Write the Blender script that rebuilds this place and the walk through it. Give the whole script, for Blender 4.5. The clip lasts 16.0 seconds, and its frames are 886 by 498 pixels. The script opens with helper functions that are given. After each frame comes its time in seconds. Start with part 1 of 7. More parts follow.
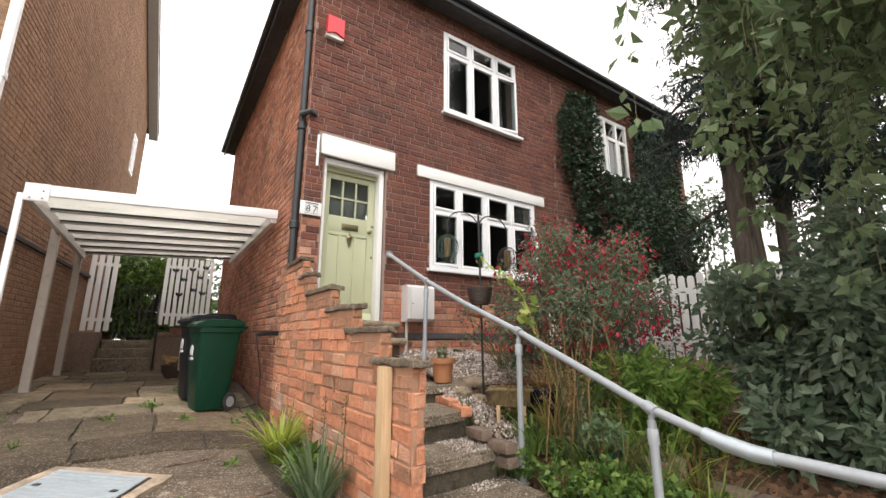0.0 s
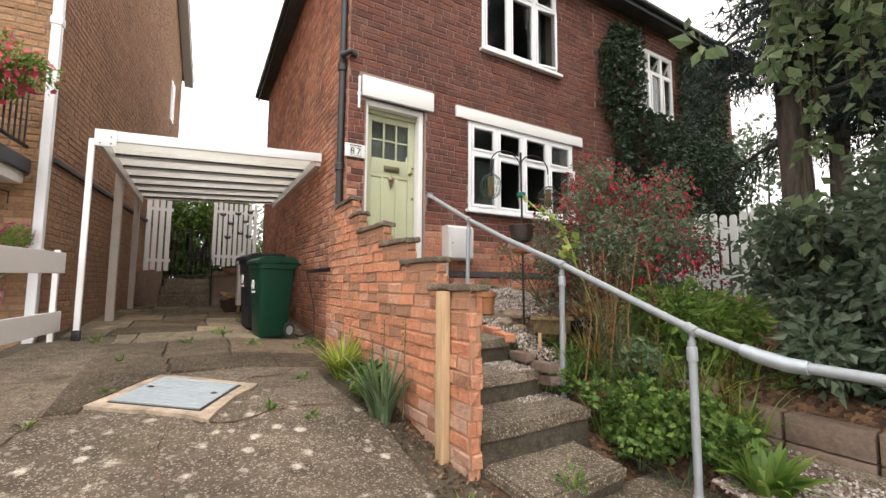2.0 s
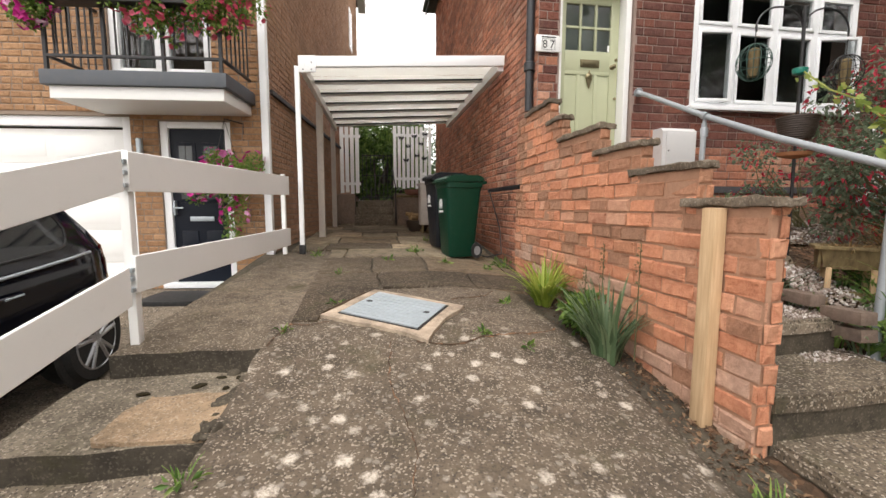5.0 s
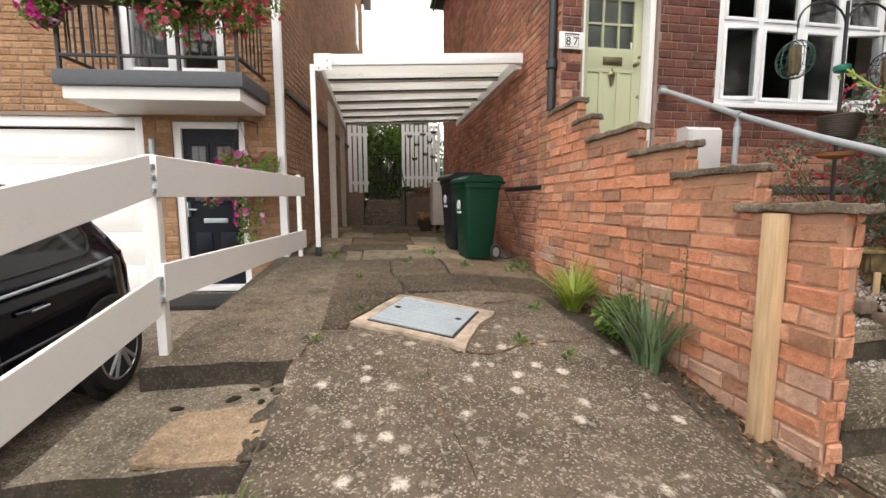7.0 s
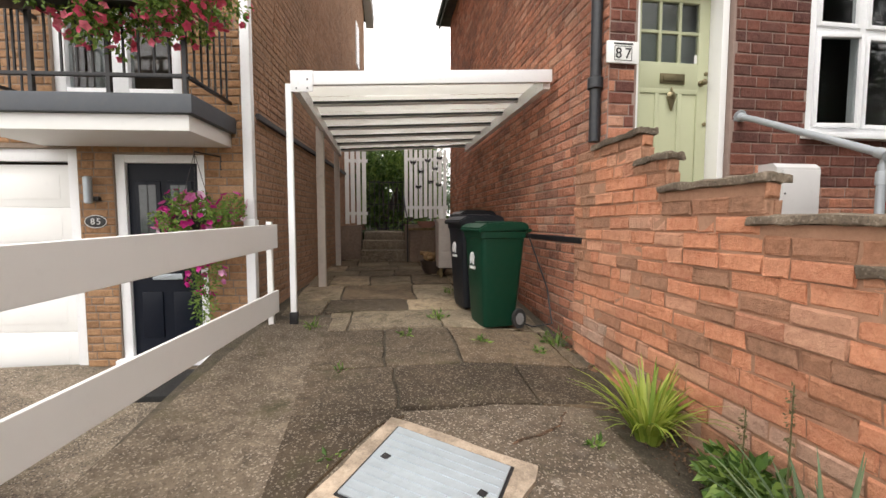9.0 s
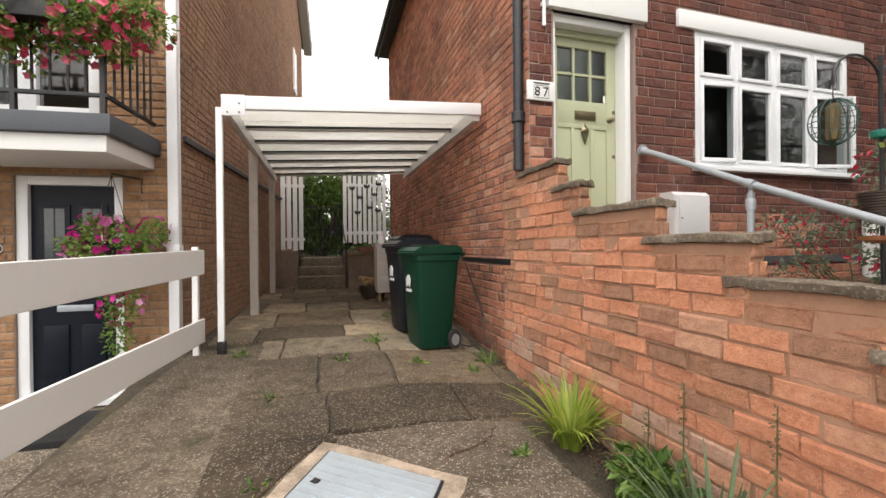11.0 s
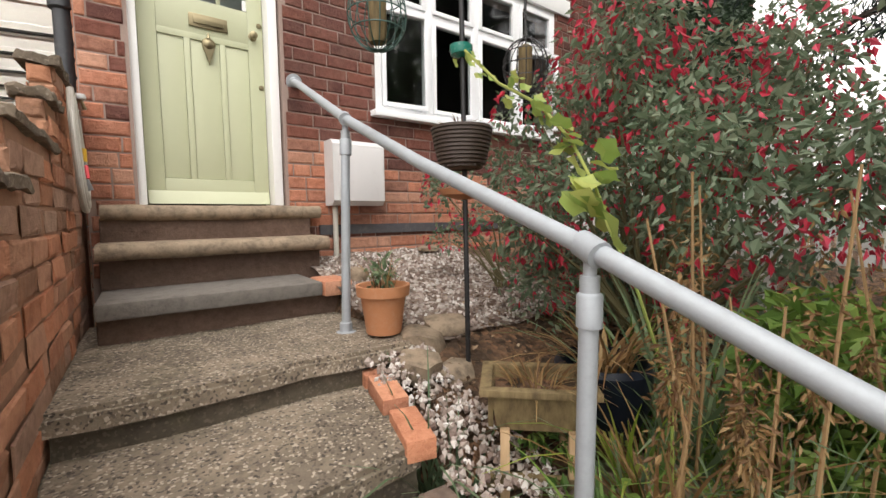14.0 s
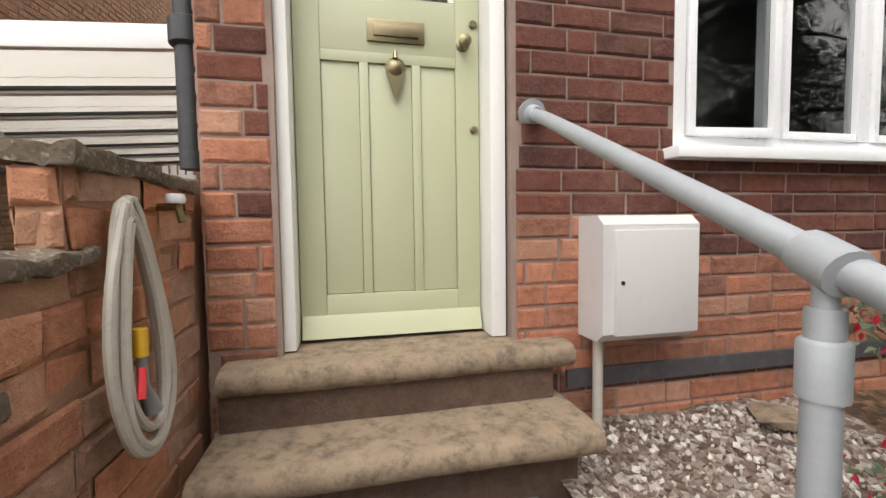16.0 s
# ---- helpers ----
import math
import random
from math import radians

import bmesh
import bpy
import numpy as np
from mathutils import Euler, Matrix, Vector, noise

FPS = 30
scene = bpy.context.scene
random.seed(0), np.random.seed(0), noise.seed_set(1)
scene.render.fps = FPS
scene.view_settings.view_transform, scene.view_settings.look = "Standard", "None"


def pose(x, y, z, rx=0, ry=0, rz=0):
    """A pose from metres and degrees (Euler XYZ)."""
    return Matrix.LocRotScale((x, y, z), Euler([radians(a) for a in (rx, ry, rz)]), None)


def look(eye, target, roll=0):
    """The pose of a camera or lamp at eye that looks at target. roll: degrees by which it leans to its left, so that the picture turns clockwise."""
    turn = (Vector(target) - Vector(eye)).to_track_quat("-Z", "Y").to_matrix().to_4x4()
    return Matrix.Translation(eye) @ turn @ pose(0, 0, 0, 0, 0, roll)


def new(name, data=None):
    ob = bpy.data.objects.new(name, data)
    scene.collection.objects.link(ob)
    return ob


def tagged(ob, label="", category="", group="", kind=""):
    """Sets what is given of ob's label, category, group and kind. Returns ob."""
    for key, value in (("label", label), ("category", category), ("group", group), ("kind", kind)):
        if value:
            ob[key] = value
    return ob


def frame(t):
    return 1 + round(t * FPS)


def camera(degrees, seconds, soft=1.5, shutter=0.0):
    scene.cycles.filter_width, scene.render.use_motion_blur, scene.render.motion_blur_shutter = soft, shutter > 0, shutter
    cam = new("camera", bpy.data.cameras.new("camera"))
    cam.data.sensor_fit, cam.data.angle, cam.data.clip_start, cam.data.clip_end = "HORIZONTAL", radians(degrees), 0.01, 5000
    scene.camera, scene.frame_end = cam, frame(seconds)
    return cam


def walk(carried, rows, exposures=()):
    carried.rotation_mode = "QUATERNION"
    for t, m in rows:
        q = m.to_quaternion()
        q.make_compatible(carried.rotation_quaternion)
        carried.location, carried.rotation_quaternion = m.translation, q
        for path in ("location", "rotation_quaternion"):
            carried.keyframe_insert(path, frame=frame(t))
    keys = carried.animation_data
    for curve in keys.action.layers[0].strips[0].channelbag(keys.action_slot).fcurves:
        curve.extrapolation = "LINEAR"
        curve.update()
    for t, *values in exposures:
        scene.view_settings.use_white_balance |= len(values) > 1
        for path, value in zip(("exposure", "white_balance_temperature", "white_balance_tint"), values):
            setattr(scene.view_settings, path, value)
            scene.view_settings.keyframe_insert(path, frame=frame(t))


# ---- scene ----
cam = camera(93.7, 16.0)
PATH = [
    (0, (0.407, 0.246, 1.186), (1.503, 1.863, 1.612), 0.0),
    (0.5, (0.26, 0.227, 1.137), (1.356, 1.848, 1.551), 0.1),
    (1, (0.202, 0.21, 1.123), (1.288, 1.848, 1.492), 0.2),
    (1.5, (0.196, 0.181, 1.154), (1.262, 1.846, 1.451), 0.3),
    (2, (0.171, 0.202, 1.067), (1.18, 1.919, 1.242), 0.4),
    (2.5, (0.166, 0.239, 0.988), (1.055, 2.03, 1.009), 0.5),
    (3, (0.119, 0.229, 1.017), (0.869, 2.08, 0.915), 0.3),
    (3.5, (0.062, 0.233, 1.05), (0.667, 2.131, 0.872), 0.2),
    (4, (0.04, 0.386, 1.014), (0.519, 2.316, 0.807), 0.2),
    (4.5, (0.062, 0.588, 1.051), (0.447, 2.539, 0.844), 0.2),
    (5, (-0.029, 0.8, 1.036), (0.286, 2.765, 0.831), 0.1),
    (5.2, (-0.12, 0.915, 1.046), (0.179, 2.883, 0.85), 0.2),
    (7.3, (-0.25, 0.93, 1.094), (0.063, 2.893, 0.875), -0.1),
    (7.5, (-0.264, 1.089, 1.116), (0.052, 3.053, 0.908), 0.0),
    (8, (-0.204, 1.376, 1.165), (0.1, 3.343, 0.967), 0.0),
    (8.5, (-0.084, 1.729, 1.339), (0.205, 3.701, 1.165), 0.1),
    (8.7, (-0.09, 1.844, 1.388), (0.197, 3.817, 1.23), 0.1),
    (9.75, (-0.10, 2.37, 1.45), (0.21, 4.34, 1.37), -0.4),
    (10.8, (-0.115, 2.121, 1.483), (0.333, 4.07, 1.471), -0.9),
    (11, (-0.049, 1.931, 1.403), (0.511, 3.851, 1.392), -0.5),
    (11.5, (0.097, 1.608, 1.322), (1.152, 3.307, 1.292), -1.0),
    (12, (0.413, 1.437, 1.23), (1.935, 2.731, 1.147), -1.0),
    (12.5, (0.838, 1.427, 1.221), (2.472, 2.572, 1.093), -0.9),
    (13, (1.255, 1.564, 1.209), (2.832, 2.786, 1.062), -0.8),
    (13.5, (1.669, 1.842, 1.254), (3.088, 3.244, 1.103), -0.8),
    (14, (1.941, 2.101, 1.324), (3.111, 3.716, 1.17), -0.7),
    (14.5, (2.075, 2.472, 1.415), (2.992, 4.247, 1.311), -1.1),
    (15, (2.144, 2.864, 1.581), (2.826, 4.741, 1.472), -0.9),
    (15.5, (2.233, 3.283, 1.753), (2.767, 5.205, 1.604), -0.8),
    (16, (2.187, 3.665, 1.869), (2.615, 5.615, 1.758), -0.8),
]
walk(cam, [(t, look(eye, target, roll)) for t, eye, target, roll in PATH], [(0, 1.05), (2.5, 1.0), (4.5, 0.96), (11, 0.95), (12.5, 1.08), (14.5, 1.2), (15.5, 1.03), (16, 1.0)])

# ---- light ----
world = bpy.data.worlds.new("overcast_sky")
scene.world = world
world.use_nodes = True
wn = world.node_tree.nodes
wl = world.node_tree.links
SUN_EL, SUN_AZ = radians(60), radians(206)
sky = wn.new("ShaderNodeTexSky")
sky.sky_type = "NISHITA"
sky.sun_disc = False
sky.sun_elevation, sky.sun_rotation = SUN_EL, SUN_AZ
sky.air_density, sky.dust_density = 1.0, 4.0
pale = wn.new("ShaderNodeHueSaturation")
pale.inputs["Saturation"].default_value = 0.12
wl.new(sky.outputs[0], pale.inputs["Color"])
cloud = wn.new("ShaderNodeMix")
cloud.data_type = "RGBA"
cloud.inputs[0].default_value = 0.65
cloud.inputs[7].default_value = (9.9, 9.2, 8.85, 1)
wl.new(pale.outputs[0], cloud.inputs[6])
wl.new(cloud.outputs[2], wn["Background"].inputs[0])
wn["Background"].inputs[1].default_value = 0.150
sun = new("sun", bpy.data.lights.new("sun", "SUN"))
sun.data.energy, sun.data.angle, sun.data.color = 0.75, radians(45), (1.0, 0.97, 0.92)
sun.matrix_world = look((0, 0, 20), (20 * math.cos(SUN_EL) / math.sin(SUN_EL) * -math.sin(SUN_AZ), 20 * math.cos(SUN_EL) / math.sin(SUN_EL) * -math.cos(SUN_AZ), 0))


# ---- materials ----
class Mat:
    """A procedural material under construction."""

    def __init__(self, name, rough=0.8, metal=0.0, spec=0.5):
        self.m = bpy.data.materials.new(name)
        self.m.use_nodes = True
        self.n, self.l = self.m.node_tree.nodes, self.m.node_tree.links
        self.b = self.n["Principled BSDF"]
        self.b.inputs["Roughness"].default_value = rough
        self.b.inputs["Metallic"].default_value = metal
        self.b.inputs["Specular IOR Level"].default_value = spec
        self.co = self.n.new("ShaderNodeNewGeometry").outputs["Position"]

    def noise(self, scale, detail=4, rough=0.6, stretch=None):
        t = self.n.new("ShaderNodeTexNoise")
        t.inputs["Scale"].default_value, t.inputs["Detail"].default_value, t.inputs["Roughness"].default_value = scale, detail, rough
        src = self.co
        if stretch:
            mp = self.n.new("ShaderNodeMapping")
            mp.inputs["Scale"].default_value = stretch
            self.l.new(src, mp.inputs[0])
            src = mp.outputs[0]
        self.l.new(src, t.inputs["Vector"])
        return t.outputs["Fac"]

    def voronoi(self, scale, feature="F1", out="Distance"):
        t = self.n.new("ShaderNodeTexVoronoi")
        t.feature = feature
        t.inputs["Scale"].default_value = scale
        self.l.new(self.co, t.inputs["Vector"])
        return t.outputs[out]

    def ramp(self, fac, stops):
        r = self.n.new("ShaderNodeValToRGB")
        while len(r.color_ramp.elements) < len(stops):
            r.color_ramp.elements.new(0.5)
        for e, (p, c) in zip(r.color_ramp.elements, stops):
            e.position = p
            e.color = (*c, 1) if len(c) == 3 else c
        self.l.new(fac, r.inputs[0])
        return r.outputs[0]

    def value(self, fac, lo, hi):
        return self.ramp(fac, [(lo, (0, 0, 0)), (hi, (1, 1, 1))])

    def math(self, op, a, b=0.5):
        r = self.n.new("ShaderNodeMath")
        r.operation = op
        for i, v in enumerate((a, b)):
            if isinstance(v, (int, float)):
                r.inputs[i].default_value = v
            else:
                self.l.new(v, r.inputs[i])
        return r.outputs[0]

    def mix(self, fac, a, b, mode="MIX"):
        r = self.n.new("ShaderNodeMix")
        r.data_type, r.blend_type = "RGBA", mode
        for i, v in ((0, fac), (6, a), (7, b)):
            if isinstance(v, (int, float)):
                r.inputs[i].default_value = v
            elif isinstance(v, tuple):
                r.inputs[i].default_value = (*v, 1)
            else:
                self.l.new(v, r.inputs[i])
        return r.outputs[2]

    def piece(self):
        """A random number for each piece, whether an object or an island."""
        o = self.n.new("ShaderNodeObjectInfo").outputs["Random"]
        g = self.n.new("ShaderNodeNewGeometry").outputs["Random Per Island"]
        return self.math("FRACT", self.math("ADD", o, g))

    def color(self, c):
        if isinstance(c, tuple):
            self.b.inputs["Base Color"].default_value = (*c, 1)
        else:
            self.l.new(c, self.b.inputs["Base Color"])
        return self

    def rough(self, r):
        self.l.new(r, self.b.inputs["Roughness"])
        return self

    def bump(self, h, strength=0.4, dist=0.01):
        r = self.n.new("ShaderNodeBump")
        r.inputs["Strength"].default_value, r.inputs["Distance"].default_value = strength, dist
        self.l.new(h, r.inputs["Height"])
        self.l.new(r.outputs[0], self.b.inputs["Normal"])
        return self


def brick_mat(name, stops, dirt=0.35, grime=(0.06, 0.05, 0.045)):
    a = Mat(name, 0.92, spec=0.2)
    stops = [(p, tuple(min(0.7, v * 1.14) for v in q)) for p, q in stops]
    base = a.ramp(a.piece(), stops)
    fine, mid, big = a.noise(85, 5, 0.75), a.noise(22, 6, 0.75), a.noise(1.3, 5, 0.65)
    mean = tuple(sum(q[1][i] for q in stops) / len(stops) for i in range(3))
    c = a.mix(a.value(mid, 0.36, 0.64), a.mix(0.4, base, tuple(v * 0.7 for v in mean)), a.mix(0.4, base, tuple(min(0.75, v * 1.6 + 0.02) for v in mean)))
    c = a.mix(a.math("MULTIPLY", a.value(fine, 0.54, 0.72), 0.3), c, tuple(v * 0.4 for v in mean))
    c = a.mix(a.math("MULTIPLY", a.value(a.noise(4.5, 6, 0.75), 0.50, 0.68), 0.42), c, tuple(v * 0.85 + w for v, w in zip(mean, (0.14, 0.095, 0.07))))
    c = a.mix(a.math("MULTIPLY", a.value(a.noise(7.5, 7, 0.8), 0.56, 0.68), 0.3), c, tuple(v * 0.42 for v in mean))
    c = a.mix(a.math("MULTIPLY", a.value(big, 0.48, 0.72), dirt), c, grime)
    return a.color(c).bump(a.math("ADD", fine, a.math("MULTIPLY", mid, 2.2)), 0.85, 0.009).m


def plain_mat(name, c, rough=0.5, metal=0.0, vary=0.18, scale=6, bump=0.0, dirt=(0.12, 0.11, 0.09), amount=0.25, spec=0.5, lo=0.5):
    a = Mat(name, rough, metal, spec)
    n = a.noise(scale, 6, 0.7)
    n2 = a.noise(scale * 12, 4, 0.6)
    dark = tuple(v * (1 - vary) for v in c)
    col = a.mix(n, dark, c)
    col = a.mix(a.math("MULTIPLY", a.value(a.noise(scale * 2.3, 8, 0.75), lo, lo + 0.25), amount), col, dirt)
    a.color(col)
    a.rough(a.math("ADD", a.math("MULTIPLY", n2, 0.25), rough - 0.12))
    if bump:
        a.bump(a.math("ADD", n, n2), bump, 0.004)
    return a.m


BRICK_OLD = brick_mat("old_red_brick", [(0, (0.065, 0.030, 0.026)), (0.3, (0.105, 0.041, 0.033)), (0.6, (0.15, 0.054, 0.039)), (0.85, (0.20, 0.072, 0.046)), (1, (0.08, 0.038, 0.032))])
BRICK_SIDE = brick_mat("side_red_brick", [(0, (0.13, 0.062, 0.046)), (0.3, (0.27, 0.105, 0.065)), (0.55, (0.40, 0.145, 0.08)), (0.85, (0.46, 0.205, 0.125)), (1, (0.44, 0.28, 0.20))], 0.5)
BRICK_NEW = brick_mat("orange_brick", [(0, (0.36, 0.15, 0.095)), (0.25, (0.52, 0.19, 0.10)), (0.6, (0.60, 0.235, 0.125)), (0.85, (0.58, 0.29, 0.18)), (1, (0.46, 0.27, 0.19))], 0.22)
BRICK_WASHED = brick_mat("washed_pink_brick", [(0, (0.30, 0.18, 0.13)), (0.4, (0.42, 0.25, 0.175)), (0.8, (0.50, 0.30, 0.215)), (1, (0.40, 0.29, 0.22))], 0.3)
BRICK_BUFF = brick_mat("buff_brick", [(0, (0.20, 0.105, 0.05)), (0.4, (0.28, 0.155, 0.08)), (0.75, (0.34, 0.195, 0.10)), (1, (0.40, 0.25, 0.145))], 0.3)
BRICK_BROWN = brick_mat("brown_side_brick", [(0, (0.24, 0.14, 0.085)), (0.5, (0.29, 0.175, 0.11)), (1, (0.34, 0.21, 0.14))], 0.3)
BRICK_WORN = brick_mat("weathered_brown_brick", [(0, (0.22, 0.135, 0.09)), (0.4, (0.30, 0.165, 0.105)), (0.8, (0.40, 0.19, 0.11)), (1, (0.46, 0.20, 0.11))], 0.35)
DARK_RISER = brick_mat("brown_riser_brick", [(0, (0.07, 0.047, 0.036)), (0.5, (0.11, 0.072, 0.053)), (1, (0.15, 0.095, 0.07))], 0.5, (0.04, 0.033, 0.027))
BLOCK_GREY = brick_mat("old_block", [(0, (0.13, 0.10, 0.08)), (0.5, (0.19, 0.14, 0.11)), (1, (0.24, 0.17, 0.13))], 0.5)
MORTAR = plain_mat("mortar", (0.36, 0.27, 0.23), 0.95, vary=0.4, scale=9, bump=0.4, spec=0.2)
MORTAR_DARK = plain_mat("rubbed_mortar", (0.50, 0.285, 0.185), 0.95, vary=0.4, scale=14, bump=0.8, amount=0.4, dirt=(0.16, 0.10, 0.07), spec=0.2)
MORTAR_PALE = plain_mat("pale_mortar", (0.30, 0.235, 0.185), 0.95, vary=0.3, scale=9, bump=0.4, spec=0.2)
WHITE = plain_mat("white_paint", (0.80, 0.80, 0.78), 0.45, vary=0.06, scale=4, amount=0.12, lo=0.58)
UPVC = plain_mat("white_plastic", (0.82, 0.83, 0.84), 0.3, vary=0.04, scale=3, amount=0.06, lo=0.6)
CREAM_METAL = plain_mat("cream_metal", (0.66, 0.63, 0.57), 0.45, vary=0.1, scale=5, amount=0.3, lo=0.55)
GREY_POST = plain_mat("grey_beige_post", (0.50, 0.45, 0.40), 0.6, vary=0.15, scale=5, amount=0.3)
GREEN_DOOR = plain_mat("sage_green_paint", (0.46, 0.48, 0.315), 0.4, vary=0.07, scale=5, amount=0.06, lo=0.6, bump=0.05)
BRASS = plain_mat("aged_brass", (0.26, 0.22, 0.13), 0.38, 0.9, 0.3, 30)
BLACK_METAL = plain_mat("black_metal", (0.018, 0.018, 0.02), 0.4, 0.2, 0.3, 12)
BLACK_PIPE = plain_mat("black_pipe", (0.022, 0.025, 0.03), 0.45, 0.0, 0.3, 8)
NAVY = plain_mat("navy_door_paint", (0.007, 0.010, 0.018), 0.4, 0.0, 0.2, 6, amount=0.03, spec=0.2)
DOOR_GLASS = plain_mat("leaded_door_glass", (0.10, 0.115, 0.115), 0.15, vary=0.5, scale=22, amount=0.3, dirt=(0.02, 0.025, 0.03))
GALV = plain_mat("galvanised_tube", (0.40, 0.43, 0.455), 0.55, 0.25, 0.3, 14, amount=0.35, dirt=(0.25, 0.26, 0.26), bump=0.1)
LID_STEEL = plain_mat("galvanised_lid", (0.50, 0.56, 0.60), 0.42, 0.5, 0.3, 7, amount=0.4, dirt=(0.3, 0.33, 0.33), bump=0.15)
TIMBER_NEW = Mat("new_timber", 0.7, spec=0.3)
TIMBER_NEW.color(TIMBER_NEW.ramp(TIMBER_NEW.noise(6, 6, 0.6, (9, 9, 0.6)), [(0.3, (0.42, 0.28, 0.15)), (0.7, (0.60, 0.43, 0.26))])).bump(TIMBER_NEW.noise(6, 6, 0.6, (9, 9, 0.6)), 0.2, 0.004)
TIMBER_NEW = TIMBER_NEW.m
WOOD_OLD = Mat("weathered_wood", 0.85, spec=0.2)
WOOD_OLD.color(WOOD_OLD.ramp(WOOD_OLD.noise(5, 7, 0.65, (6, 6, 1.5)), [(0.3, (0.09, 0.065, 0.035)), (0.7, (0.24, 0.18, 0.09))])).bump(WOOD_OLD.noise(5, 7, 0.65, (6, 6, 1.5)), 0.4, 0.006)
WOOD_OLD = WOOD_OLD.m
TERRACOTTA = plain_mat("terracotta", (0.46, 0.20, 0.09), 0.75, vary=0.2, scale=10, amount=0.25, dirt=(0.5, 0.36, 0.26), bump=0.1)
GREEN_BIN = plain_mat("green_bin_plastic", (0.004, 0.037, 0.020), 0.40, vary=0.2, scale=6, amount=0.06, bump=0.05, spec=0.22)
DARK_BIN = plain_mat("charcoal_bin_plastic", (0.011, 0.013, 0.017), 0.45, vary=0.2, scale=6, amount=0.08, bump=0.05, spec=0.25)
RUBBER = plain_mat("black_rubber", (0.015, 0.015, 0.015), 0.8, vary=0.3, scale=10)
HUB_GREY = plain_mat("grey_hub", (0.30, 0.31, 0.32), 0.4, 0.5, 0.2, 10)
YELLOW_PLASTIC = plain_mat("yellow_plastic", (0.72, 0.42, 0.03), 0.45, vary=0.1, amount=0.1)
RED_BOX = plain_mat("red_plastic", (0.70, 0.035, 0.05), 0.4, vary=0.1, scale=5, amount=0.1)
STONE_STEP = plain_mat("worn_stone", (0.37, 0.285, 0.20), 0.88, vary=0.55, scale=7, bump=0.7, amount=0.85, dirt=(0.055, 0.045, 0.035), spec=0.2, lo=0.46)
WORN_EDGE = plain_mat("worn_grey_edging", (0.21, 0.19, 0.168), 0.85, vary=0.5, scale=9, bump=0.7, amount=0.6, dirt=(0.05, 0.045, 0.04), spec=0.2, lo=0.48)
METER_GREY = plain_mat("meter_box_plastic", (0.60, 0.59, 0.58), 0.45, vary=0.08, scale=5, amount=0.2, lo=0.56)
SLATE_EDGE = plain_mat("blue_brick_edging", (0.075, 0.072, 0.078), 0.7, vary=0.4, scale=8, bump=0.5, amount=0.4, dirt=(0.2, 0.18, 0.15))
ROOF_TILE = brick_mat("slate_tile", [(0, (0.05, 0.05, 0.055)), (0.5, (0.075, 0.07, 0.075)), (1, (0.10, 0.09, 0.09))], 0.4)
FASCIA = plain_mat("dark_fascia", (0.045, 0.05, 0.055), 0.6, vary=0.3, scale=5)
FASCIA_PALE = plain_mat("pale_fascia", (0.50, 0.49, 0.47), 0.5, vary=0.15, scale=5)
HOSE = plain_mat("grey_hose", (0.52, 0.49, 0.43), 0.5, vary=0.2, scale=20, amount=0.3)
CAR_PAINT = plain_mat("black_car_paint", (0.003, 0.004, 0.009), 0.10, 0.0, 0.2, 5, amount=0.0, spec=0.4)
CAR_GLASS = plain_mat("dark_car_glass", (0.01, 0.012, 0.014), 0.06, 0.0, 0.2, 5, amount=0.0)
TAIL_RED = plain_mat("red_tail_lens", (0.35, 0.01, 0.012), 0.15, amount=0.0)
ALLOY = plain_mat("alloy_wheel", (0.45, 0.46, 0.48), 0.3, 0.7, 0.2, 9)
LEAD_GREY = plain_mat("grey_lead_edge", (0.085, 0.095, 0.11), 0.6, vary=0.25, scale=7, amount=0.3)
DECAL = plain_mat("white_print", (0.75, 0.76, 0.76), 0.5, amount=0.2)
INK = plain_mat("black_ink", (0.02, 0.02, 0.02), 0.5)
WICKER = plain_mat("dark_wicker", (0.05, 0.03, 0.02), 0.6, vary=0.5, scale=40, bump=0.3)
BASKET_PINK = plain_mat("pinkish_straw", (0.42, 0.20, 0.15), 0.8, vary=0.4, scale=40, bump=0.3)
TEAL_GLASS = plain_mat("teal_plastic", (0.02, 0.20, 0.15), 0.25)
CAGE_WIRE = plain_mat("dark_green_wire", (0.025, 0.075, 0.06), 0.45, vary=0.2)
# Room darkness is put into this colour so the windows look dark.
DARK_ROOM = plain_mat("darkened_room_wall", (0.06, 0.058, 0.05), 0.9, vary=0.2)
CURTAIN = plain_mat("pale_curtain", (0.55, 0.56, 0.55), 0.9, vary=0.2, scale=12)
BARK = Mat("bark", 0.95, spec=0.2)
BARK.color(BARK.ramp(BARK.noise(5, 8, 0.7, (3, 3, 0.5)), [(0.3, (0.045, 0.037, 0.03)), (0.7, (0.17, 0.145, 0.12))])).bump(BARK.noise(5, 8, 0.7, (3, 3, 0.5)), 1.0, 0.04)
BARK = BARK.m

# window glass: mirror-like gloss over a clear pane
g = Mat("window_glass", 0.02)
g.b.inputs["Transmission Weight"].default_value = 1.0
g.b.inputs["IOR"].default_value = 1.45
g.color((0.62, 0.66, 0.66))
GLASS = g.m

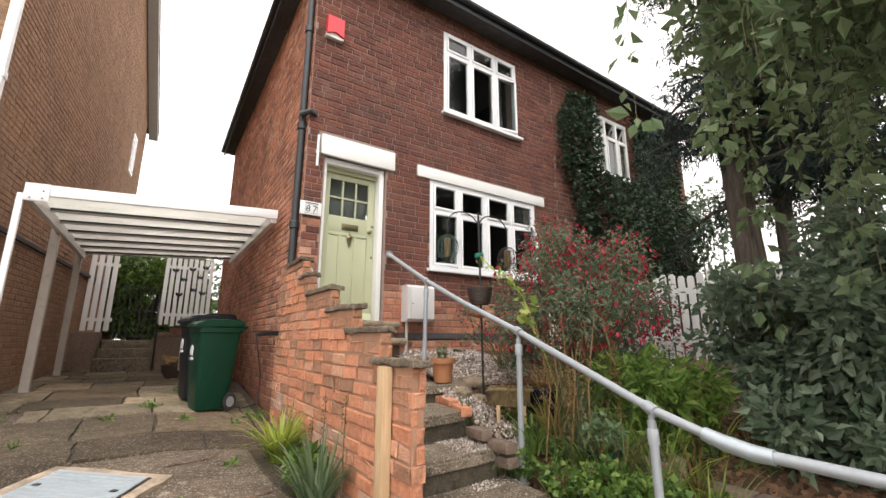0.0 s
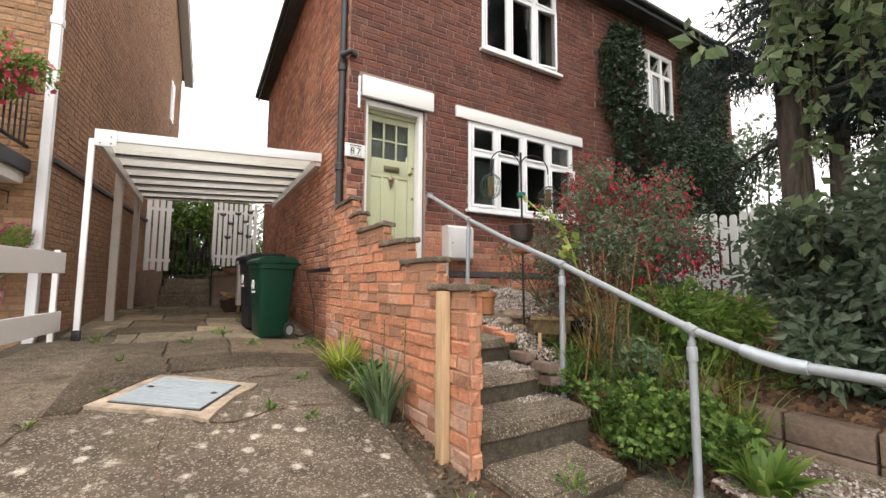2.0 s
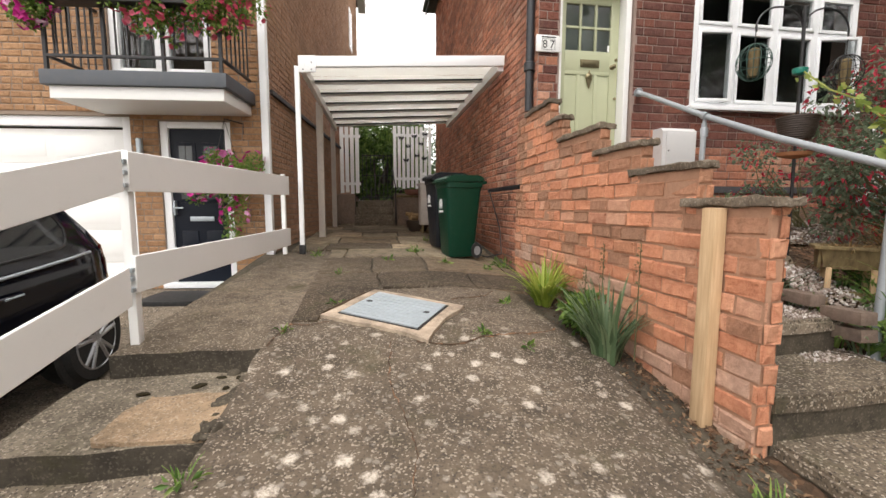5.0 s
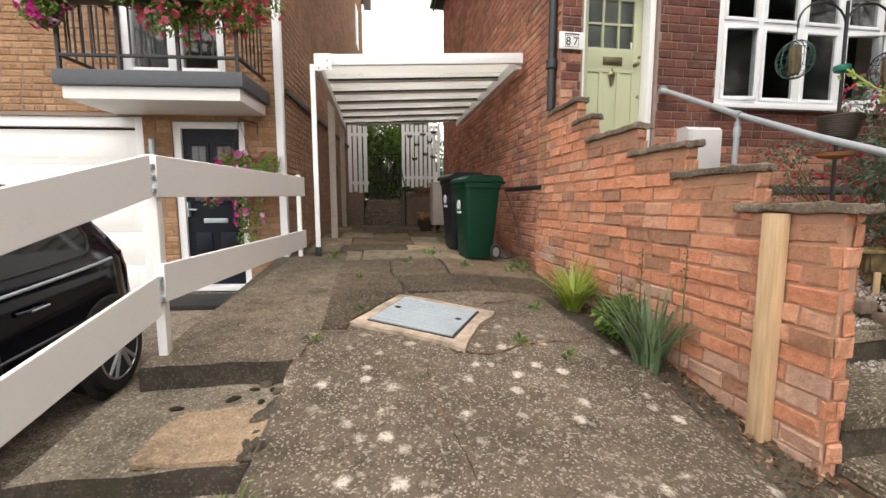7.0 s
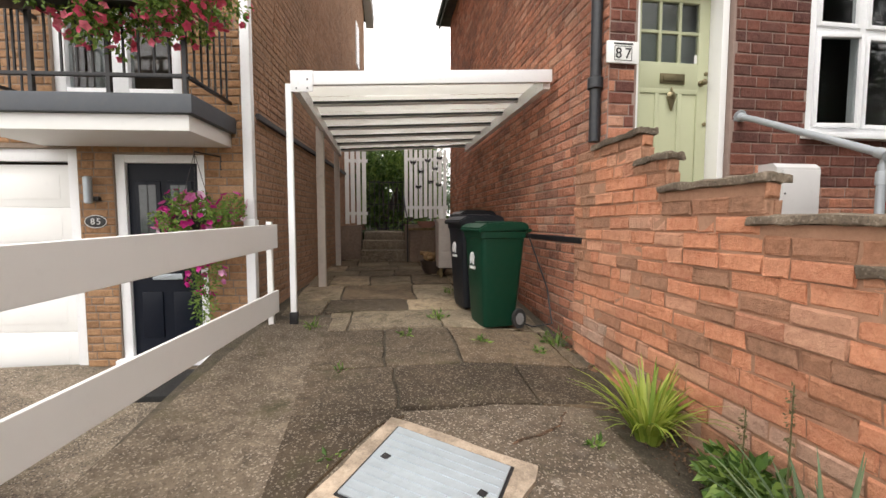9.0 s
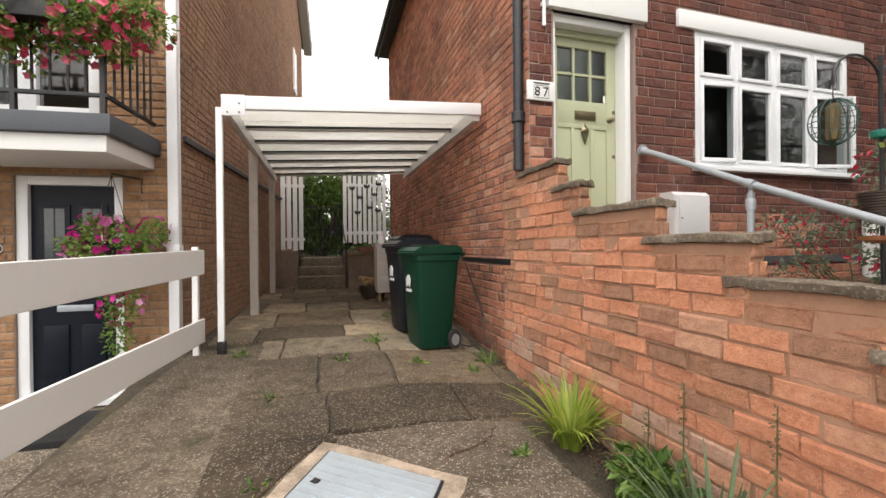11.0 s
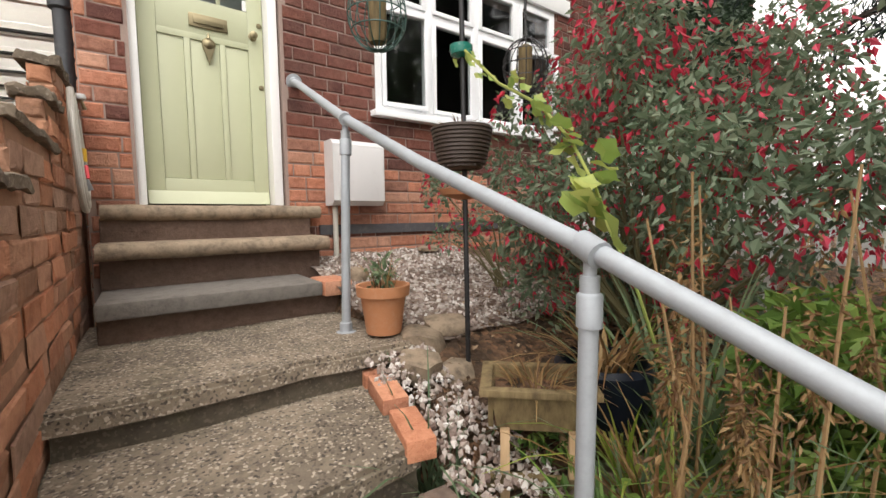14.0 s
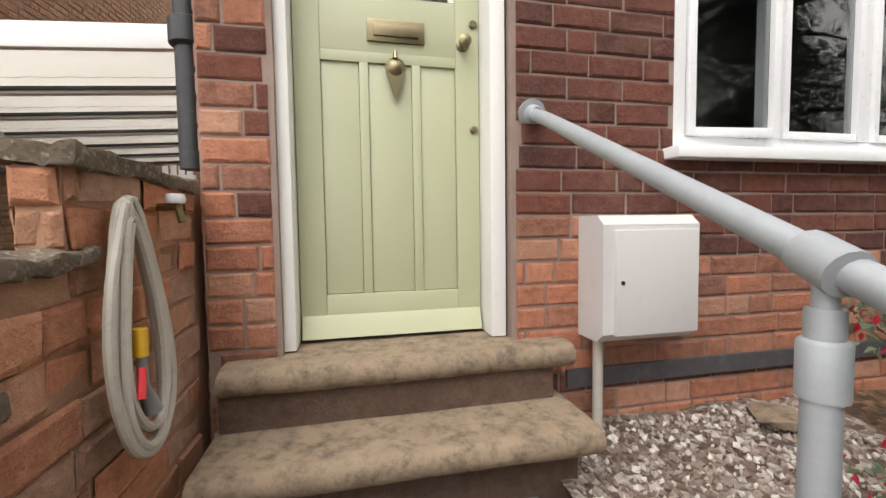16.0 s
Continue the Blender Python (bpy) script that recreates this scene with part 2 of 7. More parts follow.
# translucent roof sheet
g = Mat("opal_roof_sheet", 0.35)
tr = g.n.new("ShaderNodeBsdfTranslucent")
tr.inputs[0].default_value = (0.94, 0.94, 0.88, 1)
mx = g.n.new("ShaderNodeMixShader")
mx.inputs[0].default_value = 0.85
g.color(g.mix(g.value(g.noise(2.5, 6), 0.45, 0.8), (0.80, 0.80, 0.75), (0.62, 0.60, 0.50)))
g.l.new(g.b.outputs[0], mx.inputs[1])
g.l.new(tr.outputs[0], mx.inputs[2])
g.l.new(mx.outputs[0], g.n["Material Output"].inputs[0])
OPAL = g.m


def concrete_mat(name, base, spots, moss, vary=0.0, grit=0.5):
    a = Mat(name, 0.92, spec=0.25)
    n1, n2, n3 = a.noise(1.1, 6, 0.65), a.noise(9, 6, 0.7), a.noise(60, 4, 0.7)
    c = a.mix(a.value(n2, 0.3, 0.7), tuple(v * 0.6 for v in base), tuple(v * 1.25 for v in base))
    c = a.mix(a.math("MULTIPLY", a.value(n1, 0.40, 0.62), 0.7), c, tuple(v * 0.38 for v in base))
    c = a.mix(a.math("MULTIPLY", a.value(a.noise(5, 8, 0.8), 0.51, 0.63), 0.65), c, tuple(v * 0.32 for v in base))
    c = a.mix(a.math("MULTIPLY", a.value(a.noise(14, 8, 0.85), 0.55, 0.66), 0.5), c, tuple(v * 0.45 for v in base))
    if vary:
        c = a.mix(vary, c, a.ramp(a.piece(), [(0, (0.5, 0.46, 0.40)), (0.35, (0.85, 0.82, 0.76)), (0.7, (1.25, 1.2, 1.1)), (1, (1.7, 1.55, 1.35))]), "MULTIPLY")
    peb = a.voronoi(118, out="Color")
    sep = a.n.new("ShaderNodeSeparateColor")
    a.l.new(peb, sep.inputs[0])
    c = a.mix(a.math("MULTIPLY", a.value(sep.outputs[0], 0.82, 0.9), grit), c, (0.45, 0.385, 0.305))
    c = a.mix(a.math("MULTIPLY", a.value(sep.outputs[1], 0.78, 0.92), grit), c, (0.035, 0.03, 0.027))
    if spots:
        sx = a.n.new("ShaderNodeSeparateXYZ")
        a.l.new(a.co, sx.inputs[0])
        lower = a.n.new("ShaderNodeMapRange")
        lower.inputs[1].default_value, lower.inputs[2].default_value, lower.inputs[3].default_value, lower.inputs[4].default_value = 3.2, 3.9, 1.0, 0.08
        a.l.new(sx.outputs[1], lower.inputs[0])
        d = a.math("ADD", a.voronoi(6.4), a.math("MULTIPLY", a.noise(16, 6, 0.85), 0.66))
        s = a.math("MULTIPLY", a.ramp(d, [(0.46, (1, 1, 1)), (0.59, (0, 0, 0))]), a.value(a.noise(70, 4, 0.7), 0.30, 0.52))
        area = a.math("MULTIPLY", a.value(a.noise(1.7, 3, 0.5), 0.32, 0.46), lower.outputs[0])
        c = a.mix(a.math("MULTIPLY", a.math("MULTIPLY", s, area), spots), c, (0.52, 0.46, 0.385))
        d = a.math("ADD", a.voronoi(16), a.math("MULTIPLY", a.noise(45, 5, 0.8), 0.6))
        s = a.ramp(d, [(0.45, (1, 1, 1)), (0.58, (0, 0, 0))])
        c = a.mix(a.math("MULTIPLY", a.math("MULTIPLY", s, area), spots * 0.45), c, (0.36, 0.32, 0.27))
    if moss:
        c = a.mix(a.math("MULTIPLY", a.value(a.noise(3.2, 7, 0.75), 0.55, 0.68), moss), c, (0.055, 0.05, 0.024))
    return a.color(c).bump(a.math("ADD", a.math("MULTIPLY", n2, 1.5), a.math("ADD", n3, sep.outputs[0])), 0.6, 0.008).m


CONCRETE = concrete_mat("exposed_aggregate_concrete", (0.150, 0.117, 0.084), 1.0, 0.6, grit=0.5)
CONCRETE_STEP = concrete_mat("rough_step_concrete", (0.26, 0.21, 0.155), 0.0, 0.5, grit=0.75)
SLAB = concrete_mat("paving_concrete", (0.12, 0.094, 0.067), 0.0, 0.7, 0.8, 0.3)
SLAB_PALE = concrete_mat("pale_paving_concrete", (0.285, 0.235, 0.17), 0.0, 0.75, 0.7, 0.4)
KERB_TOP = concrete_mat("mossy_kerb_concrete", (0.165, 0.13, 0.092), 0.0, 0.7, grit=0.4)
CAPSTONE = concrete_mat("pebbly_cap", (0.22, 0.175, 0.13), 0.0, 0.6, grit=0.3)
MOSSY = concrete_mat("dark_mossy_concrete", (0.10, 0.083, 0.06), 0.0, 0.75, grit=0.1)
STEP_MOSSY = concrete_mat("mossy_pebbly_step", (0.175, 0.138, 0.098), 0.0, 0.65, grit=0.75)
SAND_CEMENT = concrete_mat("sandy_cement", (0.50, 0.40, 0.30), 0.0, 0.05, grit=0.12)
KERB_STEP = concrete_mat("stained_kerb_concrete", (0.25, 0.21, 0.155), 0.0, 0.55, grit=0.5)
# Darker than the treads: shade on the upright faces is put into the colour.
KERB_FACE = concrete_mat("shaded_kerb_concrete", (0.088, 0.075, 0.057), 0.0, 0.6, grit=0.1)
TAN_CEMENT = concrete_mat("tan_cement", (0.42, 0.30, 0.19), 0.0, 0.15, grit=0.35)
MOSS = plain_mat("dark_moss", (0.035, 0.028, 0.014), 0.95, vary=0.5, scale=40, bump=0.8, spec=0.1)


def ground_mat(name, a0, b0, c0, scale=30):
    a = Mat(name, 0.95, spec=0.2)
    sep = a.n.new("ShaderNodeSeparateColor")
    a.l.new(a.voronoi(scale, out="Color"), sep.inputs[0])
    c = a.ramp(sep.outputs[0], [(0.0, a0), (0.5, b0), (1.0, c0)])
    c = a.mix(a.math("MULTIPLY", a.value(a.noise(2.5, 6, 0.7), 0.42, 0.62), 0.8), c, a0)
    return a.color(c).bump(a.math("ADD", a.voronoi(scale), a.noise(scale * 1.5, 4)), 0.9, 0.02).m


SOIL = ground_mat("soil_and_leaf_litter", (0.05, 0.034, 0.022), (0.12, 0.072, 0.045), (0.27, 0.15, 0.085))
GRAVEL = ground_mat("pale_gravel", (0.09, 0.06, 0.045), (0.25, 0.19, 0.155), (0.46, 0.42, 0.38), 38)
GRASS = ground_mat("rough_grass", (0.02, 0.03, 0.01), (0.045, 0.06, 0.02), (0.07, 0.085, 0.03), 20)


def leaf_mat(name, stops, trans=0.35, rough=0.5):
    a = Mat(name, rough, spec=0.35)
    c = a.ramp(a.piece(), stops)
    c = a.mix(a.math("MULTIPLY", a.value(a.noise(1.4, 3), 0.35, 0.7), 0.35), c, tuple(v * 0.45 for v in stops[0][1]))
    a.color(c)
    t = a.n.new("ShaderNodeBsdfTranslucent")
    a.l.new(c, t.inputs[0])
    x = a.n.new("ShaderNodeMixShader")
    x.inputs[0].default_value = trans
    a.l.new(a.b.outputs[0], x.inputs[1])
    a.l.new(t.outputs[0], x.inputs[2])
    a.l.new(x.outputs[0], a.n["Material Output"].inputs[0])
    return a.m


LEAF_FUCHSIA = leaf_mat("fuchsia_leaves", [(0, (0.10, 0.15, 0.085)), (0.5, (0.165, 0.22, 0.135)), (1, (0.26, 0.30, 0.20))])
LEAF_DARK = leaf_mat("dark_shrub_leaves", [(0, (0.09, 0.14, 0.085)), (0.5, (0.16, 0.22, 0.145)), (1, (0.27, 0.34, 0.23))], 0.45, 0.33)
LEAF_IVY = leaf_mat("ivy_leaves", [(0, (0.045, 0.095, 0.018)), (0.5, (0.11, 0.20, 0.04)), (1, (0.24, 0.34, 0.075))], 0.3)
LEAF_WALL = leaf_mat("wall_ivy_leaves", [(0, (0.025, 0.045, 0.024)), (0.5, (0.04, 0.07, 0.037)), (1, (0.07, 0.11, 0.06))], 0.2)
LEAF_TREE = leaf_mat("tree_leaves", [(0, (0.11, 0.16, 0.075)), (0.5, (0.20, 0.28, 0.14)), (1, (0.32, 0.40, 0.23))], 0.6)
LEAF_LIME = leaf_mat("lime_green_leaves", [(0, (0.18, 0.27, 0.035)), (0.5, (0.33, 0.42, 0.06)), (1, (0.52, 0.54, 0.14))], 0.4)
LEAF_BRIGHT = leaf_mat("bright_leaves", [(0, (0.09, 0.17, 0.03)), (0.5, (0.16, 0.27, 0.05)), (1, (0.28, 0.38, 0.09))], 0.4)
LEAF_BLADE = leaf_mat("blade_leaves", [(0, (0.08, 0.13, 0.06)), (0.5, (0.145, 0.21, 0.11)), (1, (0.26, 0.33, 0.18))], 0.3)
LEAF_PINE = leaf_mat("conifer_needles", [(0, (0.015, 0.028, 0.023)), (0.5, (0.025, 0.045, 0.036)), (1, (0.045, 0.075, 0.058))], 0.1)
LEAF_DRY = leaf_mat("dry_leaves", [(0, (0.12, 0.06, 0.025)), (0.5, (0.26, 0.15, 0.06)), (1, (0.40, 0.27, 0.12))], 0.3)
LEAF_LITTER = leaf_mat("brown_leaf_litter", [(0, (0.06, 0.036, 0.022)), (0.5, (0.14, 0.085, 0.05)), (0.9, (0.24, 0.15, 0.085)), (1, (0.42, 0.33, 0.22))], 0.15, 0.8)
LEAF_MELON = leaf_mat("squash_leaves", [(0, (0.24, 0.36, 0.08)), (0.5, (0.36, 0.46, 0.12)), (1, (0.52, 0.54, 0.16))], 0.4)
PETAL_RED = leaf_mat("crimson_petals", [(0, (0.33, 0.012, 0.03)), (0.5, (0.52, 0.025, 0.055)), (1, (0.66, 0.08, 0.13))], 0.3)
PETAL_PINK = leaf_mat("coral_pink_petals", [(0, (0.60, 0.06, 0.14)), (0.5, (0.75, 0.12, 0.20)), (1, (0.85, 0.25, 0.32))], 0.3)
PETAL_MAGENTA = leaf_mat("magenta_petals", [(0, (0.42, 0.01, 0.16)), (0.6, (0.60, 0.03, 0.30)), (0.9, (0.70, 0.30, 0.55)), (1, (0.85, 0.78, 0.82))], 0.3)
STEM = plain_mat("green_brown_stem", (0.14, 0.12, 0.05), 0.8, vary=0.4, scale=10)
STEM_DRY = plain_mat("dry_stem", (0.32, 0.20, 0.09), 0.85, vary=0.4, scale=10)


# ---- mesh helpers ----
def link(name, data, material, parent=None, label="", category="", kind="", group="", m=None):
    ob = new(name, data)
    if material and not data.materials:
        data.materials.append(material)
    if parent:
        ob.parent = parent
    if m is not None:
        ob.matrix_basis = m
    return tagged(ob, label, category, group, kind)


def mesh_of(name, bm, smooth=False):
    me = bpy.data.meshes.new(name)
    bm.normal_update()
    bm.to_mesh(me)
    bm.free()
    if smooth:
        for p in me.polygons:
            p.use_smooth = True
    me.set_sharp_from_angle(angle=radians(38))
    return me


def part(name, bm, material, parent=None, label="", category="", kind="", group="", smooth=False):
    return link(name, mesh_of(name, bm, smooth), material, parent, label, category, kind, group)


def thing(name, label, category, group="", kind="", m=None):
    ob = new(name)
    ob.empty_display_size = 0.1
    if m is not None:
        ob.matrix_basis = m
    return tagged(ob, label, category, group, kind)


def raw(name, verts, faces, material, parent=None, label="", category="", kind="", group="", smooth=False):
    me = bpy.data.meshes.new(name)
    me.from_pydata(verts, [], faces)
    me.update()
    if smooth:
        for p in me.polygons:
            p.use_smooth = True
    return link(name, me, material, parent, label, category, kind, group)


def box(bm, x0, x1, y0, y1, z0, z1, bevel=0.0, m=None):
    """Adds a box with bevelled edges to a bmesh."""
    t = bmesh.new()
    bmesh.ops.create_cube(t, size=1, matrix=Matrix.LocRotScale(((x0 + x1) / 2, (y0 + y1) / 2, (z0 + z1) / 2), None, (x1 - x0, y1 - y0, z1 - z0)))
    if bevel:
        bmesh.ops.bevel(t, geom=t.edges, offset=bevel, segments=2, affect="EDGES", profile=0.6)
    if m is not None:
        t.transform(m)
    me = bpy.data.meshes.new("tmp")
    t.to_mesh(me)
    t.free()
    bm.from_mesh(me)
    bpy.data.meshes.remove(me)
    return bm


def boxes(*rows, bevel=0.0):
    bm = bmesh.new()
    for r in rows:
        box(bm, *r, bevel=bevel)
    return bm


def tube(bm, pts, r, seg=10, cap=True):
    """Adds a tube along points; r is a radius or a list of them."""
    pts = [Vector(p) for p in pts]
    rs = r if isinstance(r, (list, tuple)) else [r] * len(pts)
    rings, side = [], None
    for i, p in enumerate(pts):
        d = (pts[min(i + 1, len(pts) - 1)] - pts[max(i - 1, 0)]).normalized()
        if side is None:
            side = d.cross(Vector((0.31, 0.17, 0.93)))
            if side.length < 0.05:
                side = d.cross(Vector((1, 0, 0)))
        side = (side - d * side.dot(d)).normalized()
        up = d.cross(side)
        rings.append([bm.verts.new(p + (side * math.cos(a) + up * math.sin(a)) * rs[i]) for a in (2 * math.pi * k / seg for k in range(seg))])
    for a, b in zip(rings, rings[1:]):
        for k in range(seg):
            f = bm.faces.new((a[k], a[(k + 1) % seg], b[(k + 1) % seg], b[k]))
            f.smooth = True
    if cap:
        bm.faces.new(rings[0][::-1])
        bm.faces.new(rings[-1])
    return bm


def lathe(bm, profile, seg=24, m=None):
    """Adds a turned shape: profile rows of (radius, height)."""
    m = m or Matrix()
    rings = [[bm.verts.new(m @ Vector((r * math.cos(a), r * math.sin(a), z))) for a in (2 * math.pi * k / seg for k in range(seg))] for r, z in profile]
    for a, b in zip(rings, rings[1:]):
        for k in range(seg):
            f = bm.faces.new((a[k], a[(k + 1) % seg], b[(k + 1) % seg], b[k]))
            f.smooth = True
    bm.faces.new(rings[0][::-1])
    bm.faces.new(rings[-1])
    return bm


def prism(bm, outline, axis, a, b):
    """Adds a solid of a flat outline (u, v) drawn out along an axis from a to b."""
    def at(u, v, w):
        return {"x": (w, u, v), "y": (u, w, v), "z": (u, v, w)}[axis]
    lo = [bm.verts.new(at(u, v, a)) for u, v in outline]
    hi = [bm.verts.new(at(u, v, b)) for u, v in outline]
    n = len(outline)
    fs = [bm.faces.new(lo), bm.faces.new(hi[::-1])]
    fs += [bm.faces.new((lo[i], hi[i], hi[(i + 1) % n], lo[(i + 1) % n])) for i in range(n)]
    bmesh.ops.recalc_face_normals(bm, faces=fs)
    return bm


def grid(x0, x1, nx, y0, y1, ny, fz):
    xs, ys = np.linspace(x0, x1, nx + 1), np.linspace(y0, y1, ny + 1)
    v = [(x, y, fz(x, y)) for y in ys for x in xs]
    w = nx + 1
    f = [(j * w + i, j * w + i + 1, (j + 1) * w + i + 1, (j + 1) * w + i) for j in range(ny) for i in range(nx)]
    return v, f


def hnoise(x, y, s=1.0, a=0.01):
    return a * noise.noise((x * s, y * s, 3.7))


# ---- bricks ----
def brick_shape(w, h, d, c=0.009):
    """Vertices and faces of one brick in a wall: width along x, height along z, its face at y = -d."""
    hw, hh = w / 2, h / 2
    k = d - min(c, d * 0.65)
    v = [(-hw, 0, -hh), (hw, 0, -hh), (hw, 0, hh), (-hw, 0, hh),
         (-hw, -k, -hh), (hw, -k, -hh), (hw, -k, hh), (-hw, -k, hh),
         (-hw + c, -d, -hh + c), (hw - c, -d, -hh + c), (hw - c, -d, hh - c), (-hw + c, -d, hh - c)]
    f = [(8, 9, 10, 11)]
    for i in range(4):
        j = (i + 1) % 4
        f += [(4 + i, 4 + j, 8 + j, 8 + i), (i, j, 4 + j, 4 + i)]
    return v, f


def brick_wall(wall, origin, along, out, length, height, material, course=0.0915, brick=0.25, holes=(), top=None, near=None, joint=0.012, proud=0.008, rng=1, header=0.3, pick=None, rag=0.0015):
    """Lays bricks on a face. near(u, v) picks those that are objects of their own; pick(u, v) may choose another material."""
    rnd = random.Random(rng)
    o, a, n = Vector(origin), Vector(along).normalized(), Vector(out).normalized()
    turn = Matrix((a, -n, (0, 0, 1))).transposed().to_4x4()
    loose, shapes, count = {}, {}, 0
    row, v = 0, 0.0
    while v < height - 0.02:
        v1 = min(v + course, height)
        u = -rnd.random() * brick
        while u < length:
            w = brick * (0.5 if rnd.random() < header else 1.0)
            u0, u1 = max(u, 0), min(u + w, length)
            u += w
            if u1 - u0 < 0.04:
                continue
            spans = [(u0, u1)]
            for hu0, hu1, hv0, hv1 in holes:
                if v1 - 0.03 > hv0 and v + 0.03 < hv1:
                    spans = [s for p, q in spans for s in ((p, min(q, hu0)), (max(p, hu1), q)) if s[1] - s[0] > 0.03]
            for p, q in spans:
                if top and v1 > top((p + q) / 2) + 0.02:
                    continue
                mu, mv, bw, bh = (p + q) / 2, (v + v1) / 2, q - p - joint, v1 - v - joint
                mat = pick(mu, mv) if pick else material
                at = o + a * mu + Vector((0, 0, mv)) + n * rnd.uniform(-0.9 * rag, 1.3 * rag)
                tilt = Matrix.Rotation(rnd.uniform(-0.012, 0.012), 4, "Y")
                full = abs(bw - (brick - joint)) < 1e-4 or abs(bw - (brick / 2 - joint)) < 1e-4
                if near and full and count < 300 and near(mu, mv):
                    key = (round(bw, 3), mat.name, rnd.randrange(6))
                    if key not in shapes:
                        vs, fs = brick_shape(bw, course - joint, proud)
                        vs = [(q2[0] + rnd.uniform(-rag, rag), q2[1] + rnd.uniform(-rag, rag) * (q2[1] < 0), q2[2] + rnd.uniform(-rag, rag)) for q2 in vs]
                        me = bpy.data.meshes.new("brick")
                        me.from_pydata(vs, [], fs)
                        me.materials.append(mat)
                        shapes[key] = me
                    link("brick", shapes[key], None, wall, m=Matrix.Translation(at) @ turn @ tilt)
                    count += 1
                else:
                    vs, fs = loose.setdefault(mat.name, ([], []))
                    k = len(vs)
                    bv, bf = brick_shape(bw, bh, proud + rnd.uniform(-0.002, 0.002))
                    mm = Matrix.Translation(at) @ turn @ tilt
                    vs += [tuple(mm @ (Vector(q2) + Vector((rnd.uniform(-rag, rag), rnd.uniform(-rag, rag) * (q2[1] < 0), rnd.uniform(-rag, rag))))) for q2 in bv]
                    fs += [tuple(i + k for i in q2) for q2 in bf]
        v += course
        row += 1
    for key, (vs, fs) in loose.items():
        raw("brickwork", vs, fs, bpy.data.materials[key], wall, kind="stuff")


def wall_slab(name, x0, x1, y0, y1, z0, z1, material, holes=(), axis="x", label="", category="wall"):
    """A wall with rectangular openings, built from blocks end to end."""
    bm = bmesh.new()
    lo, hi = (x0, x1) if axis == "x" else (y0, y1)
    cuts = sorted({lo, hi, *[h[0] for h in holes], *[h[1] for h in holes]})
    for a, b in zip(cuts, cuts[1:]):
        zs = [z0]
        for h in sorted((h for h in holes if h[0] < (a + b) / 2 < h[1]), key=lambda h: h[2]):
            zs += [h[2], h[3]]
        zs.append(z1)
        for p, q in zip(zs[::2], zs[1::2]):
            if q - p > 0.001:
                box(bm, *((a, b, y0, y1) if axis == "x" else (x0, x1, a, b)), p, q)
    bmesh.ops.remove_doubles(bm, verts=bm.verts, dist=0.0005)
    return part(name, bm, material, None, label, category, "structure")


# ---- leaves ----
def leaf_cloud(name, n, place, size, material, parent=None, label="", category="", kind="", group="", droop=0.3, width=0.55, seed=1, flat=0.0):
    """Many small folded leaves: place(rng) gives a point and the way outwards."""
    rng = np.random.default_rng(seed)
    vs, fs = [], []
    for i in range(n):
        p, d = place(rng)
        p, d = np.array(p, float), np.array(d, float)
        d = d + rng.normal(0, 0.7, 3) + (0, 0, -droop)
        d /= np.linalg.norm(d) + 1e-6
        s = np.cross(d, rng.normal(0, 1, 3) * (1 - flat) + np.array((0, 0, flat * 2.0)))
        if flat:
            s = np.cross(d, (rng.normal(0, 0.4), rng.normal(0, 0.4), 1.0))
        s /= np.linalg.norm(s) + 1e-6
        u = np.cross(s, d)
        L = size * rng.uniform(0.6, 1.3)
        w = L * width * 0.5
        k = len(vs)
        vs += [tuple(p), tuple(p + d * L * 0.45 + s * w + u * w * 0.35), tuple(p + d * L - u * L * 0.12), tuple(p + d * L * 0.45 - s * w + u * w * 0.35)]
        fs += [(k, k + 1, k + 2), (k, k + 2, k + 3)]
    return raw(name, vs, fs, material, parent, label, category, kind, group)


def clumps(centres, inner=0.6):
    """place() for leaf_cloud: leaves near the outside of a set of ellipsoid clumps (x, y, z, rx, ry, rz)."""
    c = np.array(centres, float)
    wts = (c[:, 3] * c[:, 4] * c[:, 5]) ** 0.67
    wts /= wts.sum()
    def place(rng):
        q = c[rng.choice(len(c), p=wts)]
        d = rng.normal(0, 1, 3)
        d /= np.linalg.norm(d)
        return q[:3] + d * q[3:] * rng.uniform(inner, 1.05), d
    return place


def blob_set(rng, centre, spread, n, r):
    """Random clumps scattered in an ellipsoid."""
    out = []
    for _ in range(n):
        d = rng.normal(0, 1, 3)
        d = d / np.linalg.norm(d) * rng.uniform(0.2, 1) ** 0.5
        out.append((*(np.array(centre) + d * np.array(spread)), *(r * rng.uniform(0.6, 1.3, 3))))
    return out


def blades(name, base, n, length, width, material, parent, seed=1, lean=0.6, spread=0.05, kind="stuff"):
    """A tuft of long arching blades."""
    rng = random.Random(seed)
    vs, fs = [], []
    for _ in range(n):
        a, L, w = rng.uniform(0, 6.283), length * rng.uniform(0.6, 1.15), width * rng.uniform(0.7, 1.2)
        ln = lean * rng.uniform(0.25, 1.2)
        dx, dy = math.cos(a), math.sin(a)
        ox, oy = base[0] + dx * rng.random() * spread, base[1] + dy * rng.random() * spread
        k = len(vs)
        for i in range(6):
            s = i / 5
            r, z = L * ln * s ** 1.5, L * (s - 0.45 * ln * s ** 2.4)
            ww = w * (1 - s ** 2) * 0.5 + 0.0008
            vs += [(ox + dx * r - dy * ww, oy + dy * r + dx * ww, base[2] + z), (ox + dx * r + dy * ww, oy + dy * r - dx * ww, base[2] + z)]
        fs += [(k + 2 * i, k + 2 * i + 1, k + 2 * i + 3, k + 2 * i + 2) for i in range(5)]
    return raw(name, vs, fs, material, parent, kind=kind)


